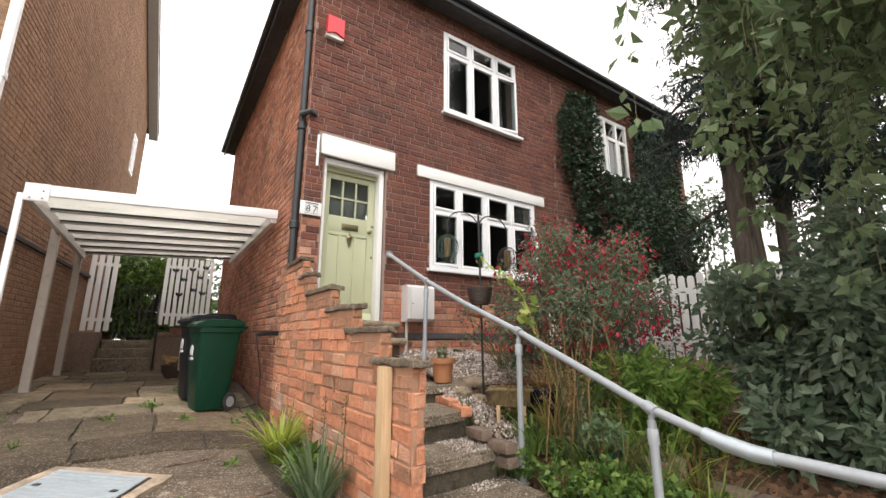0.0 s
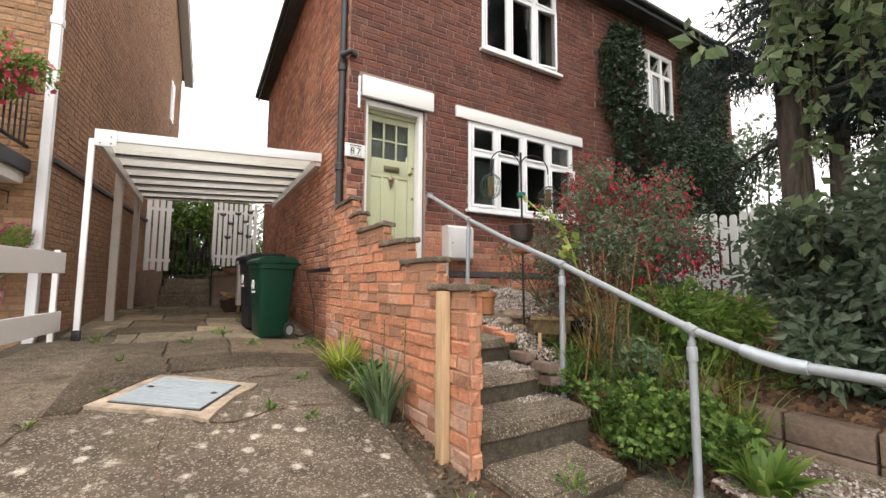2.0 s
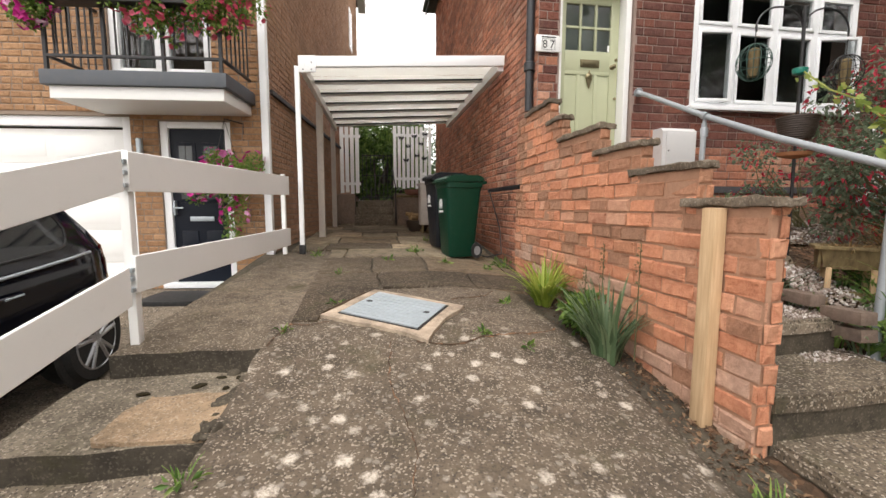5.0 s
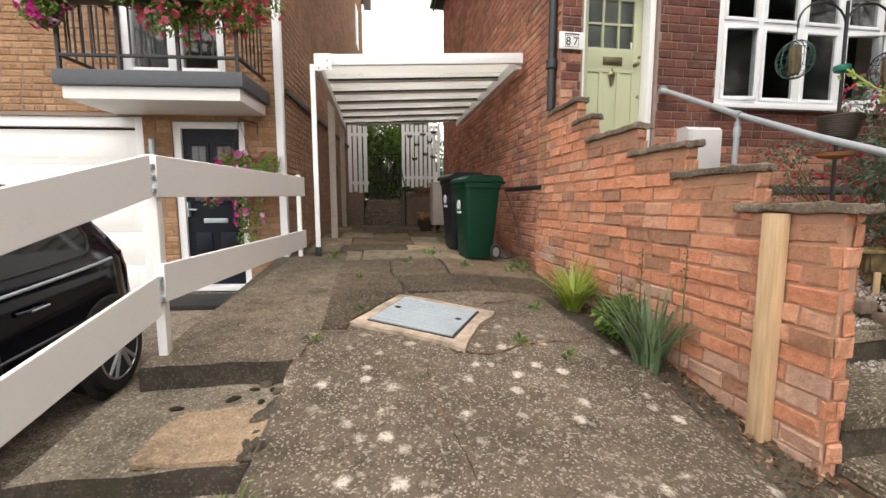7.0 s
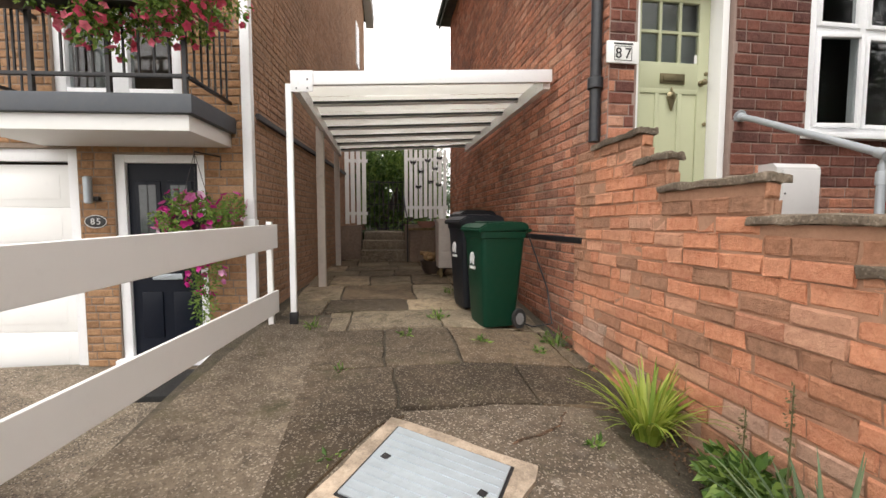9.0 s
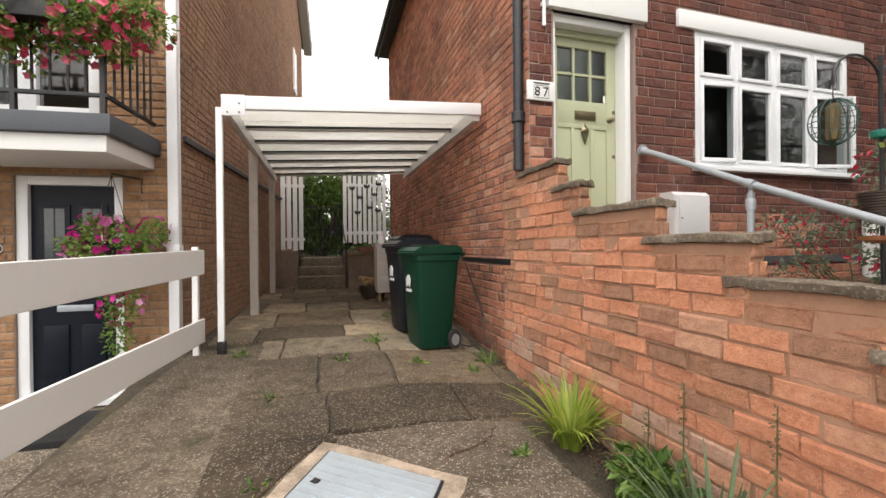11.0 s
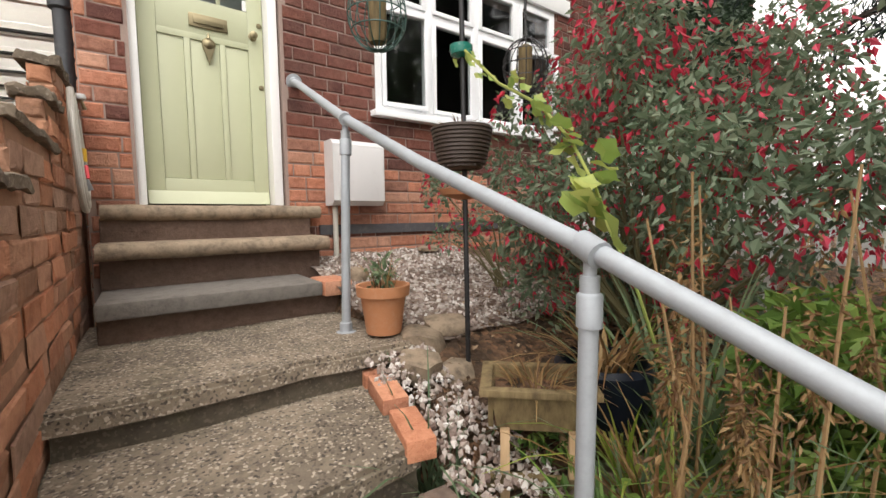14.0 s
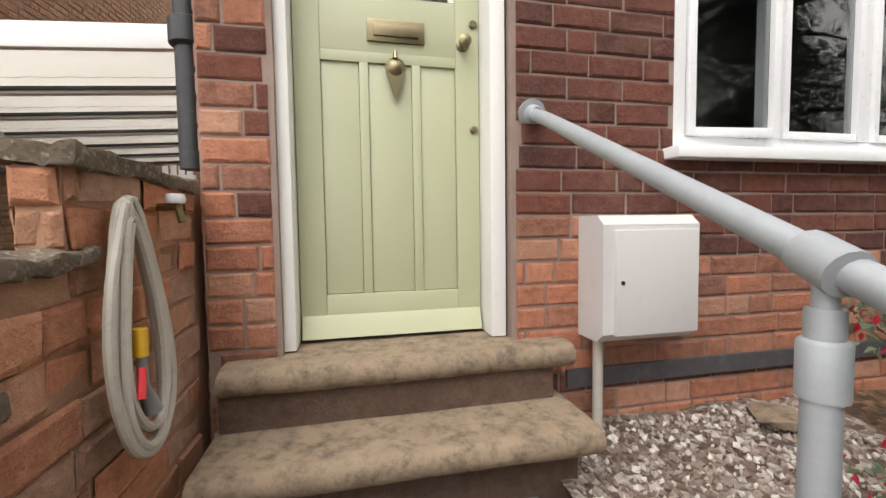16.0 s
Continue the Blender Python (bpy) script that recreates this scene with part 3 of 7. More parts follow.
def flowers(name, n, place, size, material, parent, seed=2, petals=5, cup=0.35):
    """Open flowers of several petals, each facing outwards."""
    rng = np.random.default_rng(seed)
    vs, fs = [], []
    for _ in range(n):
        p, d = place(rng)
        p, d = np.array(p, float), np.array(d, float) + rng.normal(0, 0.4, 3)
        d /= np.linalg.norm(d)
        s = np.cross(d, (0.2, 0.3, 1.0))
        s /= np.linalg.norm(s)
        u = np.cross(d, s)
        R = size * rng.uniform(0.7, 1.2)
        k = len(vs)
        vs.append(tuple(p))
        ring = petals * 2
        for j in range(ring):
            a = 2 * math.pi * j / ring
            r = R * (1.0 if j % 2 else 0.72)
            vs.append(tuple(p + (s * math.cos(a) + u * math.sin(a)) * r + d * R * cup))
        fs += [(k, k + 1 + j, k + 1 + (j + 1) % ring) for j in range(ring)]
    return raw(name, vs, fs, material, parent, kind="stuff")


# ---- ground ----
def drive_z(x, y):
    z = float(np.interp(y, [-6, 0, 1.5, 2.7, 3.4, 4.1, 6, 8, 13], [-0.6, -0.17, -0.03, 0.10, 0.225, 0.30, 0.43, 0.515, 0.66]))
    return z - 0.10 * min(max((x - 0.6) / 0.9, 0), 1) * min(max((8 - y) / 2, 0), 1)


def right_edge(y):
    return float(np.interp(y, [-6, 0, 1.48, 2.12, 2.6, 3.1, 3.6, 4.0, 6], [0.85, 0.95, 1.16, 1.31, 1.375, 1.36, 1.25, 1.20, 1.22]))


def left_edge(y):
    return float(np.interp(y, [-6, 2.0, 3.1, 4.4], [-0.78, -0.74, -0.72, -0.68]))


part("ground", boxes((-400, 400, -400, 400, -1.6, -1.1)), GRASS, None, "rough grass ground reaching to the horizon", "ground", "structure")
v, f = grid(0, 1, 60, -6, 4.4, 210, lambda s, y: 0)
v = [(left_edge(y) + min(max(0, s * 60 - 1), 58) / 58 * (right_edge(y) - left_edge(y)), y, -0.5 if s < 0.01 else -0.25 if s > 0.99 else 0) for s, y, _ in v]
v = [(x + hnoise(x, y, 6, 0.02) * (x < -0.55 or x > 1.0), y, dz + drive_z(x, y) + hnoise(x, y, 2, 0.012) + hnoise(x, y, 9, 0.005)) for x, y, dz in v]
drive = raw("driveway", v, f, CONCRETE, None, "weathered aggregate concrete driveway spotted with pale lichen", "driveway", "structure", smooth=True)
v, f = grid(-1.44, 1.62, 20, -6, 13, 60, lambda x, y: drive_z(x, y) - 0.02 - 0.25 * (x < -0.62 and y < 3.3))
raw("soil_bed", v, f, MOSSY, None, "gritty mossy fill between the paving slabs", "soil", "structure", smooth=True)
v, f = grid(1.05, 1.72, 14, 0.0, 5.6, 90, lambda x, y: drive_z(1.6, y) - 0.03 + hnoise(x, y, 7, 0.03) + 0.05 * max(0, (x - 1.45)) - 0.12 * max(0, 2.2 - y) * (x - 1.0))
raw("planting_strip", v, f, SOIL, None, "narrow strip of soil and leaf litter at the wall foot", "soil", "structure", smooth=True)


def crack(pts, width=0.012, seed=1):
    """A dirt-filled crack that wanders over the drive."""
    rng = random.Random(seed)
    line = []
    for (xa, ya), (xb, yb) in zip(pts, pts[1:]):
        n_ = max(3, int(math.hypot(xb - xa, yb - ya) / 0.035))
        line += [(xa + (xb - xa) * k / n_ + rng.uniform(-0.009, 0.009), ya + (yb - ya) * k / n_ + rng.uniform(-0.009, 0.009)) for k in range(n_)]
    vs, fs = [], []
    for k, (x, y) in enumerate(line):
        xb, yb = line[min(k + 1, len(line) - 1)]
        xa, ya = line[max(k - 1, 0)]
        d = Vector((xb - xa, yb - ya)).normalized() * width * rng.uniform(0.25, 0.75)
        for sg in (1, -1):
            xx, yy = x - sg * d.y, y + sg * d.x
            vs.append((xx, yy, drive_z(xx, yy) + hnoise(xx, yy, 2, 0.012) + hnoise(xx, yy, 9, 0.005) + 0.004))
    fs = [(2 * k, 2 * k + 1, 2 * k + 3, 2 * k + 2) for k in range(len(line) - 1)]
    raw("crack", vs, fs, SOIL, drive, "dark dirt-filled crack")


crack([(-0.66, 3.62), (-0.45, 3.60), (-0.33, 3.68)], 0.012, 1)
crack([(0.20, 3.28), (0.45, 3.22), (0.75, 3.34), (1.10, 3.42), (1.24, 3.52)], 0.016, 2)
crack([(-0.60, 4.25), (-0.55, 3.85), (-0.60, 3.62), (-0.69, 3.25)], 0.014, 3)
crack([(0.05, 3.30), (0.02, 2.9), (0.12, 2.4), (0.05, 1.9)], 0.006, 4)
crack([(0.55, 4.0), (0.85, 4.15), (1.0, 4.35)], 0.014, 5)
crack([(-0.05, 4.25), (-0.15, 4.36), (-0.6, 4.38)], 0.016, 6)

# broken concrete kerb steps beside the drive
for y0, y1, z0, z1, x0 in ((3.28, 6.3, -0.5, 0.0, -1.50), (2.57, 3.28, -0.6, 0.14, -1.60), (-6, 2.57, -1.2, 0.0, -1.64)):
    kerb = bmesh.new()
    nx, ny = 10, max(4, int((y1 - y0) * 8))
    rows = [[None] * (nx + 1) for _ in range(ny + 1)]
    for j in range(ny + 1):
        for i in range(nx + 1):
            y = y0 + (y1 - y0) * j / ny + (hnoise(i * 0.7, y0, 3, 0.005) if j == 0 else 0)
            xl = x0 if y1 < 4 else float(np.interp(y, [3.28, 6.3], [-1.50, -1.2]))
            x = xl + (-0.60 - xl) * i / nx
            zt = drive_z(-0.7, y) + 0.004 if y0 > 3 else (0.055 + 0.03 * (y - 2.57)) if y0 > 2 else float(np.interp(y, [-6, 2.57], [-0.85, -0.065]))
            rows[j][i] = kerb.verts.new((x, y, zt + hnoise(x, y, 5, 0.012) + hnoise(x, y, 14, 0.008)))
    low = {}
    for j in range(ny):
        for i in range(nx):
            kerb.faces.new((rows[j][i], rows[j][i + 1], rows[j + 1][i + 1], rows[j + 1][i]))
    # upright faces, painted in the shaded concrete
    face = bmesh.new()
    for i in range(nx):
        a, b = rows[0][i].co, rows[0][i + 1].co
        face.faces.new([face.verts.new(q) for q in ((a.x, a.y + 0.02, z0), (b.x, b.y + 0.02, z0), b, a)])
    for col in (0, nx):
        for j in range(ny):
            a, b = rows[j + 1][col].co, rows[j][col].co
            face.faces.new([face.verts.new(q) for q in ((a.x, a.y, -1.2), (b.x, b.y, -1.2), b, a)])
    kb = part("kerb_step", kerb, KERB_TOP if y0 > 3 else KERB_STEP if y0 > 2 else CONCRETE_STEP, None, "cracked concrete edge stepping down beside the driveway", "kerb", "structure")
    part("riser", face, KERB_FACE, kb, "concrete face with its shade painted in")
patch = []
for k in range(28):
    a = 2 * math.pi * k / 28
    px, py = -0.925 + 0.27 * math.copysign(abs(math.cos(a)) ** 0.55, math.cos(a)), 2.80 + 0.225 * math.copysign(abs(math.sin(a)) ** 0.55, math.sin(a))
    patch.append((px + hnoise(px, py, 7, 0.09), max(2.575, py + hnoise(py, px, 7, 0.09))))
bm = prism(bmesh.new(), patch, "z", 0.0, 0.02)
for vtx in bm.verts:
    vtx.co.z += 0.055 + 0.03 * (vtx.co.y - 2.57)
part("cement_patch", bm, TAN_CEMENT, None, "tan cement patch on the kerb step", "cement patch", "structure")
for k, (x, y, r) in enumerate(((-1.22, 3.06, 0.026), (-0.98, 3.12, 0.032), (-0.83, 3.07, 0.02), (-0.80, 3.20, 0.026), (-0.90, 3.22, 0.024))):
    bm = bmesh.new()
    bmesh.ops.create_icosphere(bm, subdivisions=2, radius=r, matrix=pose(x, y, 0.075, 0, 0, 40 * k) @ Matrix.Diagonal((1.3, 0.8, 0.30, 1)))
    for vtx in bm.verts:
        vtx.co += noise.noise_vector(vtx.co * 40) * 0.006
    part("moss_clump", bm, MOSS, None, "dark clump of moss on the kerb step", "moss", group="moss on the kerb")
rub = random.Random(31)
bm = bmesh.new()
for k in range(90):
    y = rub.uniform(2.3, 3.3)
    x, r = -0.66 - abs(rub.gauss(0, 0.06)), rub.uniform(0.012, 0.035)
    lump = bmesh.ops.create_icosphere(bm, subdivisions=1, radius=r, matrix=pose(x, y, (0.075 if y > 2.57 else -0.06) + r * 0.2, rub.uniform(0, 90), 0, rub.uniform(0, 90)) @ Matrix.Diagonal((1.4, 1, 0.6, 1)))
part("broken_edge", bm, MOSSY, None, "crumbled bits of concrete along the drive edge", "rubble", "stuff")

v, f = grid(-12, -1.3, 30, -8, 6.6, 30, lambda x, y: 0.075 * (y - 6.4) - 0.02 + hnoise(x, y, 2, 0.01))
raw("neighbour_driveway", v, f, CONCRETE_STEP, None, "sloping grey concrete driveway in front of the garage", "driveway", "structure", smooth=True)


def bank_z(x, y):
    z = float(np.interp(y, [-6, 0.6, 1.4, 2.0, 2.6, 3.3, 3.9, 4.6, 5.3], [-0.35, -0.12, -0.06, 0.12, 0.34, 0.56, 0.74, 0.92, 1.05]))
    if x < 2.84:
        z -= 0.30 if y > 1.0 else 0.16
    if x > 3.62:
        z = max(z, float(np.interp(x, [3.62, 3.9, 6], [0.0, 0.30, 0.55]))) if y < 5 else z
    return z + hnoise(x, y, 4, 0.03)


v, f = grid(1.70, 14, 110, -6, 5.25, 100, bank_z)
raw("garden_bank", v, f, SOIL, None, "sloping garden bed of dark soil and dead leaves", "soil", "structure", smooth=True)
v, f = grid(2.86, 4.3, 40, 3.75, 5.2, 40, lambda x, y: bank_z(x, y) + 0.02 + hnoise(x, y, 12, 0.015))
raw("gravel_patch", v, f, GRAVEL, None, "pale gravel bed below the front window", "gravel", "structure", smooth=True)
v, f = grid(2.64, 3.62, 40, -6, 1.5, 60, lambda x, y: bank_z(3, y) + 0.05 + hnoise(x, y, 12, 0.012))
raw("gravel_path", v, f, GRAVEL, None, "pinkish gravel path beside the steps", "gravel", "structure", smooth=True)

# ---- house ----
DOOR = (1.94, 2.80, 1.40, 3.50)
WIN = (3.53, 5.73, 2.18, 3.53)
UWIN = (3.78, 5.40, 4.72, 6.22)
NWIN = (7.66, 8.90, 4.60, 6.02)
front = wall_slab("wall_front", 1.70, 11.4, 5.2, 5.48, -0.2, 6.62, MORTAR, [DOOR, WIN, UWIN, NWIN], label="dark red brick front wall of an old semi-detached house")
side = wall_slab("wall_side", 1.70, 1.95, 5.48, 12.9, -0.2, 6.62, MORTAR_PALE, axis="y", label="long red brick side wall of the house beside the carport")
wall_slab("wall_back", 1.95, 11.4, 12.6, 12.9, -0.2, 6.62, MORTAR, label="plain rear brick wall of the house")
wall_slab("wall_far", 11.12, 11.4, 5.48, 12.6, -0.2, 6.62, MORTAR, axis="y", label="plain far side wall of the house")
part("floor", boxes((1.88, 11.12, 5.48, 12.6, 1.1, 1.38)), WOOD_OLD, None, "dark wooden floor inside the house", "floor", "structure")
part("ceiling", boxes((1.88, 11.12, 5.48, 12.6, 4.05, 4.25), (1.88, 11.12, 5.48, 12.6, 6.5, 6.6)), DARK_ROOM, None, "ceilings coloured near-black to darken the rooms", "ceiling", "structure")
part("partition", boxes((1.9, 11.1, 8.2, 8.3, 1.38, 4.05), (1.9, 11.1, 8.2, 8.3, 4.25, 6.5), (3.15, 3.25, 5.48, 8.2, 1.38, 4.05), (6.2, 6.32, 5.48, 8.2, 1.38, 6.5)), DARK_ROOM, None, "inner walls coloured near-black to darken the windows", "wall", "structure")

# roof with hipped end
roof = thing("roof", "dark slate hipped roof with dark fascia boards", "roof", kind="structure")
bm = bmesh.new()
e = [(1.47, 4.90), (11.7, 4.90), (11.7, 13.2), (1.47, 13.2)]
lo = [bm.verts.new((x, y, 6.52)) for x, y in e]
hi = [bm.verts.new((x, y, 6.60)) for x, y in e]
r0, r1 = bm.verts.new((5.4, 9.05, 9.3)), bm.verts.new((8.0, 9.05, 9.3))
for fc in ((hi[0], hi[1], r1, r0), (hi[1], hi[2], r1), (hi[2], hi[3], r0, r1), (hi[3], hi[0], r0), (lo[0], lo[3], lo[2], lo[1])):
    bm.faces.new(fc)
for i in range(4):
    bm.faces.new((lo[i], lo[(i + 1) % 4], hi[(i + 1) % 4], hi[i]))
bmesh.ops.recalc_face_normals(bm, faces=bm.faces)
part("slates", bm, ROOF_TILE, roof)
part("fascia", boxes((1.45, 11.72, 4.86, 4.90, 6.46, 6.62), (1.43, 1.47, 4.86, 13.2, 6.46, 6.62), bevel=0.004), FASCIA, roof)
gut = bmesh.new()
tube(gut, [(1.45, 4.82, 6.60), (11.7, 4.82, 6.58)], 0.055, 10)
tube(gut, [(1.40, 4.85, 6.60), (1.40, 13.2, 6.58)], 0.055, 10)
part("gutter", gut, BLACK_PIPE, roof)
rt = bmesh.new()
for k in range(46):
    x = 1.55 + k * 0.225
    tube(rt, [(x, 4.85, 6.64), (x, 5.2, 6.80)], 0.05, 6)
part("edge_tiles", rt, ROOF_TILE, roof, kind="stuff")

chim = thing("chimney", "brick chimney stack above the roof ridge", "chimney", kind="structure")
part("stack", boxes((5.9, 6.6, 8.6, 9.3, 8.6, 10.4), (5.82, 6.68, 8.52, 9.38, 10.4, 10.55), bevel=0.01), BRICK_OLD, chim)


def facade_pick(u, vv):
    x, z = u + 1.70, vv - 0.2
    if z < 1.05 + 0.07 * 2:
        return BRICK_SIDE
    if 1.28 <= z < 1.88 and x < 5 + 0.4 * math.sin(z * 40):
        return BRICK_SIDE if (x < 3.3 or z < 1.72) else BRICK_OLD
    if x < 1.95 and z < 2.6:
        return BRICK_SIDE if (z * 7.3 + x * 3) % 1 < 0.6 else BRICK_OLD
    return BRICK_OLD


def hole(h):
    return (h[0] - 1.70, h[1] - 1.70, h[2] + 0.2, h[3] + 0.2)


# front door
door = thing("door_1", "sage green panelled front door with six small panes", "door", kind="structure")
part("door_frame", boxes((1.92, 1.982, 5.235, 5.50, 1.42, 3.50), (2.728, 2.79, 5.235, 5.50, 1.42, 3.50), (1.982, 2.728, 5.237, 5.50, 3.42, 3.50), bevel=0.006), WHITE, door, "white painted timber frame")
part("door_frame_inner", boxes((1.98, 2.73, 5.335, 5.405, 3.36, 3.42), bevel=0.004), GREEN_DOOR, door)
x0, x1, yb, yf = 1.985, 2.725, 5.415, 5.37
leaf = bmesh.new()
for r in ((x0, x0 + 0.10, 1.44, 3.36), (x1 - 0.10, x1, 1.44, 3.36), (x0 + 0.10, x1 - 0.10, 3.28, 3.36), (x0 + 0.10, x1 - 0.10, 2.56, 2.78), (x0 + 0.10, x1 - 0.10, 1.44, 1.60)):
    box(leaf, r[0], r[1], yf, yb, r[2], r[3], 0.004)
part("leaf_frame", leaf, GREEN_DOOR, door)
part("backing_board", boxes((x0, x1, yb - 0.012, yb - 0.002, 1.45, 2.60)), GREEN_DOOR, door)
for i, (a, b, top) in enumerate(((x0 + 0.101, x0 + 0.246, 2.52), (x0 + 0.284, x0 + 0.456, 2.52), (x0 + 0.494, x1 - 0.101, 2.52))):
    part("panel", boxes((a, b, yf + 0.012, yb, 1.602, top), bevel=0.004), GREEN_DOOR, door)
part("mullion_board", boxes((x0 + 0.247, x0 + 0.283, yf + 0.002, yb, 1.60, 2.56), (x0 + 0.457, x0 + 0.493, yf + 0.002, yb, 1.60, 2.56), (x0 + 0.10, x1 - 0.10, yf + 0.001, yb, 2.52, 2.565), bevel=0.004), GREEN_DOOR, door)
part("glazing_bar", boxes((x0 + 0.265, x0 + 0.29, yf + 0.004, yb, 2.78, 3.28), (x0 + 0.45, x0 + 0.475, yf + 0.004, yb, 2.78, 3.28), (x0 + 0.1, x0 + 0.265, yf + 0.006, yb, 3.02, 3.045), (x0 + 0.29, x0 + 0.45, yf + 0.006, yb, 3.02, 3.045), (x0 + 0.475, x1 - 0.1, yf + 0.006, yb, 3.02, 3.045), bevel=0.003), GREEN_DOOR, door)
for a, b in ((x0 + 0.1, x0 + 0.265), (x0 + 0.29, x0 + 0.45), (x0 + 0.475, x1 - 0.1)):
    for p, q in ((2.78, 3.02), (3.045, 3.28)):
        ob = part("pane", boxes((a, b, yf + 0.022, yf + 0.026, p, q)), GLASS, door)
        ob.visible_shadow = False
part("weather_bar", prism(bmesh.new(), [(5.335, 1.432), (5.371, 1.432), (5.371, 1.52), (5.36, 1.50)], "x", x0 + 0.005, x1 - 0.005), GREEN_DOOR, door)
lb = part("letter_plate", boxes((2.265, 2.495, yf - 0.012, yf, 2.60, 2.685), bevel=0.004), BRASS, door, "aged brass letter plate")
part("flap", boxes((2.29, 2.47, yf - 0.02, yf - 0.012, 2.62, 2.665), bevel=0.003), BRASS, lb)
kn = bmesh.new()
lathe(kn, [(0.028, 0), (0.028, 0.006), (0.012, 0.012), (0.012, 0.03), (0.026, 0.04), (0.026, 0.052), (0.01, 0.06)], 16, pose(2.655, yf, 2.615, 90))
part("knob", kn, BRASS, door, "round brass door knob")
for zz in (2.70, 2.27):
    part("lock", lathe(bmesh.new(), [(0.017, 0), (0.017, 0.008), (0.012, 0.012)], 14, pose(2.70, yf, zz, 90)), BRASS, door)
kc = bmesh.new()
lathe(kc, [(0.035, 0), (0.042, 0.01), (0.03, 0.02), (0.012, 0.03)], 16, pose(2.375, yf, 2.50, 90))
prism(kc, [(2.335, 2.49), (2.415, 2.49), (2.395, 2.43), (2.375, 2.37), (2.355, 2.43)], "y", yf - 0.018, yf - 0.001)
tube(kc, [(2.375, yf - 0.01, 2.57), (2.375, yf - 0.014, 2.535)], [0.006, 0.012], 8)
part("knocker", kc, BRASS, door, "dark iron urn-shaped knocker")
part("notice", boxes((2.60, 2.68, yf + 0.018, yf + 0.021, 2.79, 2.86)), WHITE, door, "small white card in the glass")
part("door_lintel", boxes((1.87, 2.92, 5.15, 5.34, 3.50, 3.77), bevel=0.008), WHITE, None, "white painted concrete lintel over the door", "lintel", "structure")
part("window_lintel", boxes((3.30, 5.96, 5.165, 5.30, 3.53, 3.70), bevel=0.006), WHITE, None, "white painted concrete lintel over the window", "lintel", "structure")


def window(name, x0, x1, z0, z1, mull, transom, y=5.20, label="", low=True, mat=UPVC, openings=()):
    w = thing(name, label, "window", kind="structure")
    fr = [(x0, x0 + 0.06, y, y + 0.07, z0, z1), (x1 - 0.06, x1, y, y + 0.07, z0, z1), (x0 + 0.06, x1 - 0.06, y + 0.001, y + 0.07, z1 - 0.06, z1), (x0 + 0.06, x1 - 0.06, y + 0.001, y + 0.07, z0, z0 + 0.06)]
    xs = [x0 + 0.03, *mull, x1 - 0.03]
    for m_ in mull:
        fr.append((m_ - 0.035, m_ + 0.035, y + 0.001, y + 0.07, z0 + 0.06, z1 - 0.06))
    for a, b in zip(xs, xs[1:]):
        fr.append((a + 0.035, b - 0.035, y + 0.002, y + 0.07, transom - 0.03, transom + 0.03))
    part("window_frame", boxes(*fr, bevel=0.006), mat, w)
    part("window_sill", boxes((x0 - 0.05, x1 + 0.05, y - 0.09, y + 0.03, z0 - 0.045, z0 + 0.004), bevel=0.008), mat, w)
    for i, (a, b) in enumerate(zip(xs, xs[1:])):
        for j, (p, q) in enumerate(((z0 + 0.06, transom - 0.03), (transom + 0.03, z1 - 0.06))):
            a2, b2 = a + 0.035, b - 0.035
            m = Matrix()
            if (i, j) in openings:
                hinge, deg = openings[(i, j)]
                c = Vector((a2 if hinge == "l" else (a2 + b2) / 2, y, q if hinge == "t" else 0))
                m = Matrix.Translation(c) @ Matrix.Rotation(radians(-deg), 4, "Z" if hinge == "l" else "X") @ Matrix.Translation(-c)
            sash = bmesh.new()
            s = 0.035
            for r in ((a2, a2 + s, p, q), (b2 - s, b2, p, q), (a2 + s, b2 - s, p, p + s), (a2 + s, b2 - s, q - s, q)):
                box(sash, r[0], r[1], y - 0.015, y + 0.04, r[2], r[3], 0.005, m)
            sb = part("sash", sash, mat, w)
            pane = bmesh.new()
            box(pane, a2 + s, b2 - s, y + 0.012, y + 0.018, p + s, q - s, m=m)
            ob = part("pane", pane, GLASS, sb)
            ob.visible_shadow = False
    return w


window("window_1", 3.53, 5.73, 2.18, 3.53, (4.06, 4.60, 5.15), 3.06, label="white plastic front window with four tall lights, one ajar", openings={(0, 0): ("l", 6), (3, 0): ("l", 14)})
window("window_2", 3.78, 5.40, 4.72, 6.22, (4.33, 4.88), 5.84, label="white plastic upstairs window with three lights", openings={(2, 0): ("l", 9)})
window("window_3", 7.66, 8.90, 4.60, 6.02, (8.08, 8.5), 5.56, label="white timber window with open top lights among ivy", mat=WHITE, openings={(0, 1): ("t", -38), (1, 1): ("t", -38), (2, 1): ("t", -30)})
for nm, x0_, x1_, z0_, z1_ in (("curtain", 5.05, 5.36, 4.75, 6.2), ("curtain", 7.7, 8.0, 4.6, 6.0), ("curtain", 8.6, 8.88, 4.6, 6.0)):
    bm = bmesh.new()
    n_ = 24
    rows = [[bm.verts.new((x0_ + (x1_ - x0_) * i / n_, 5.56 + 0.025 * math.sin(i * 1.6), z)) for i in range(n_ + 1)] for z in (z0_, z1_)]
    for i in range(n_):
        bm.faces.new((rows[0][i], rows[0][i + 1], rows[1][i + 1], rows[1][i]))
    bmesh.ops.solidify(bm, geom=bm.faces[:], thickness=0.004)
    part(nm, bm, CURTAIN, None, "pale hanging curtain behind the upstairs window", "curtain", group="curtains", smooth=True)

part("door_blind", boxes((1.98, 2.76, 5.53, 5.535, 2.70, 3.34)), CURTAIN, None, "pale blind behind the glass of the front door", "blind")

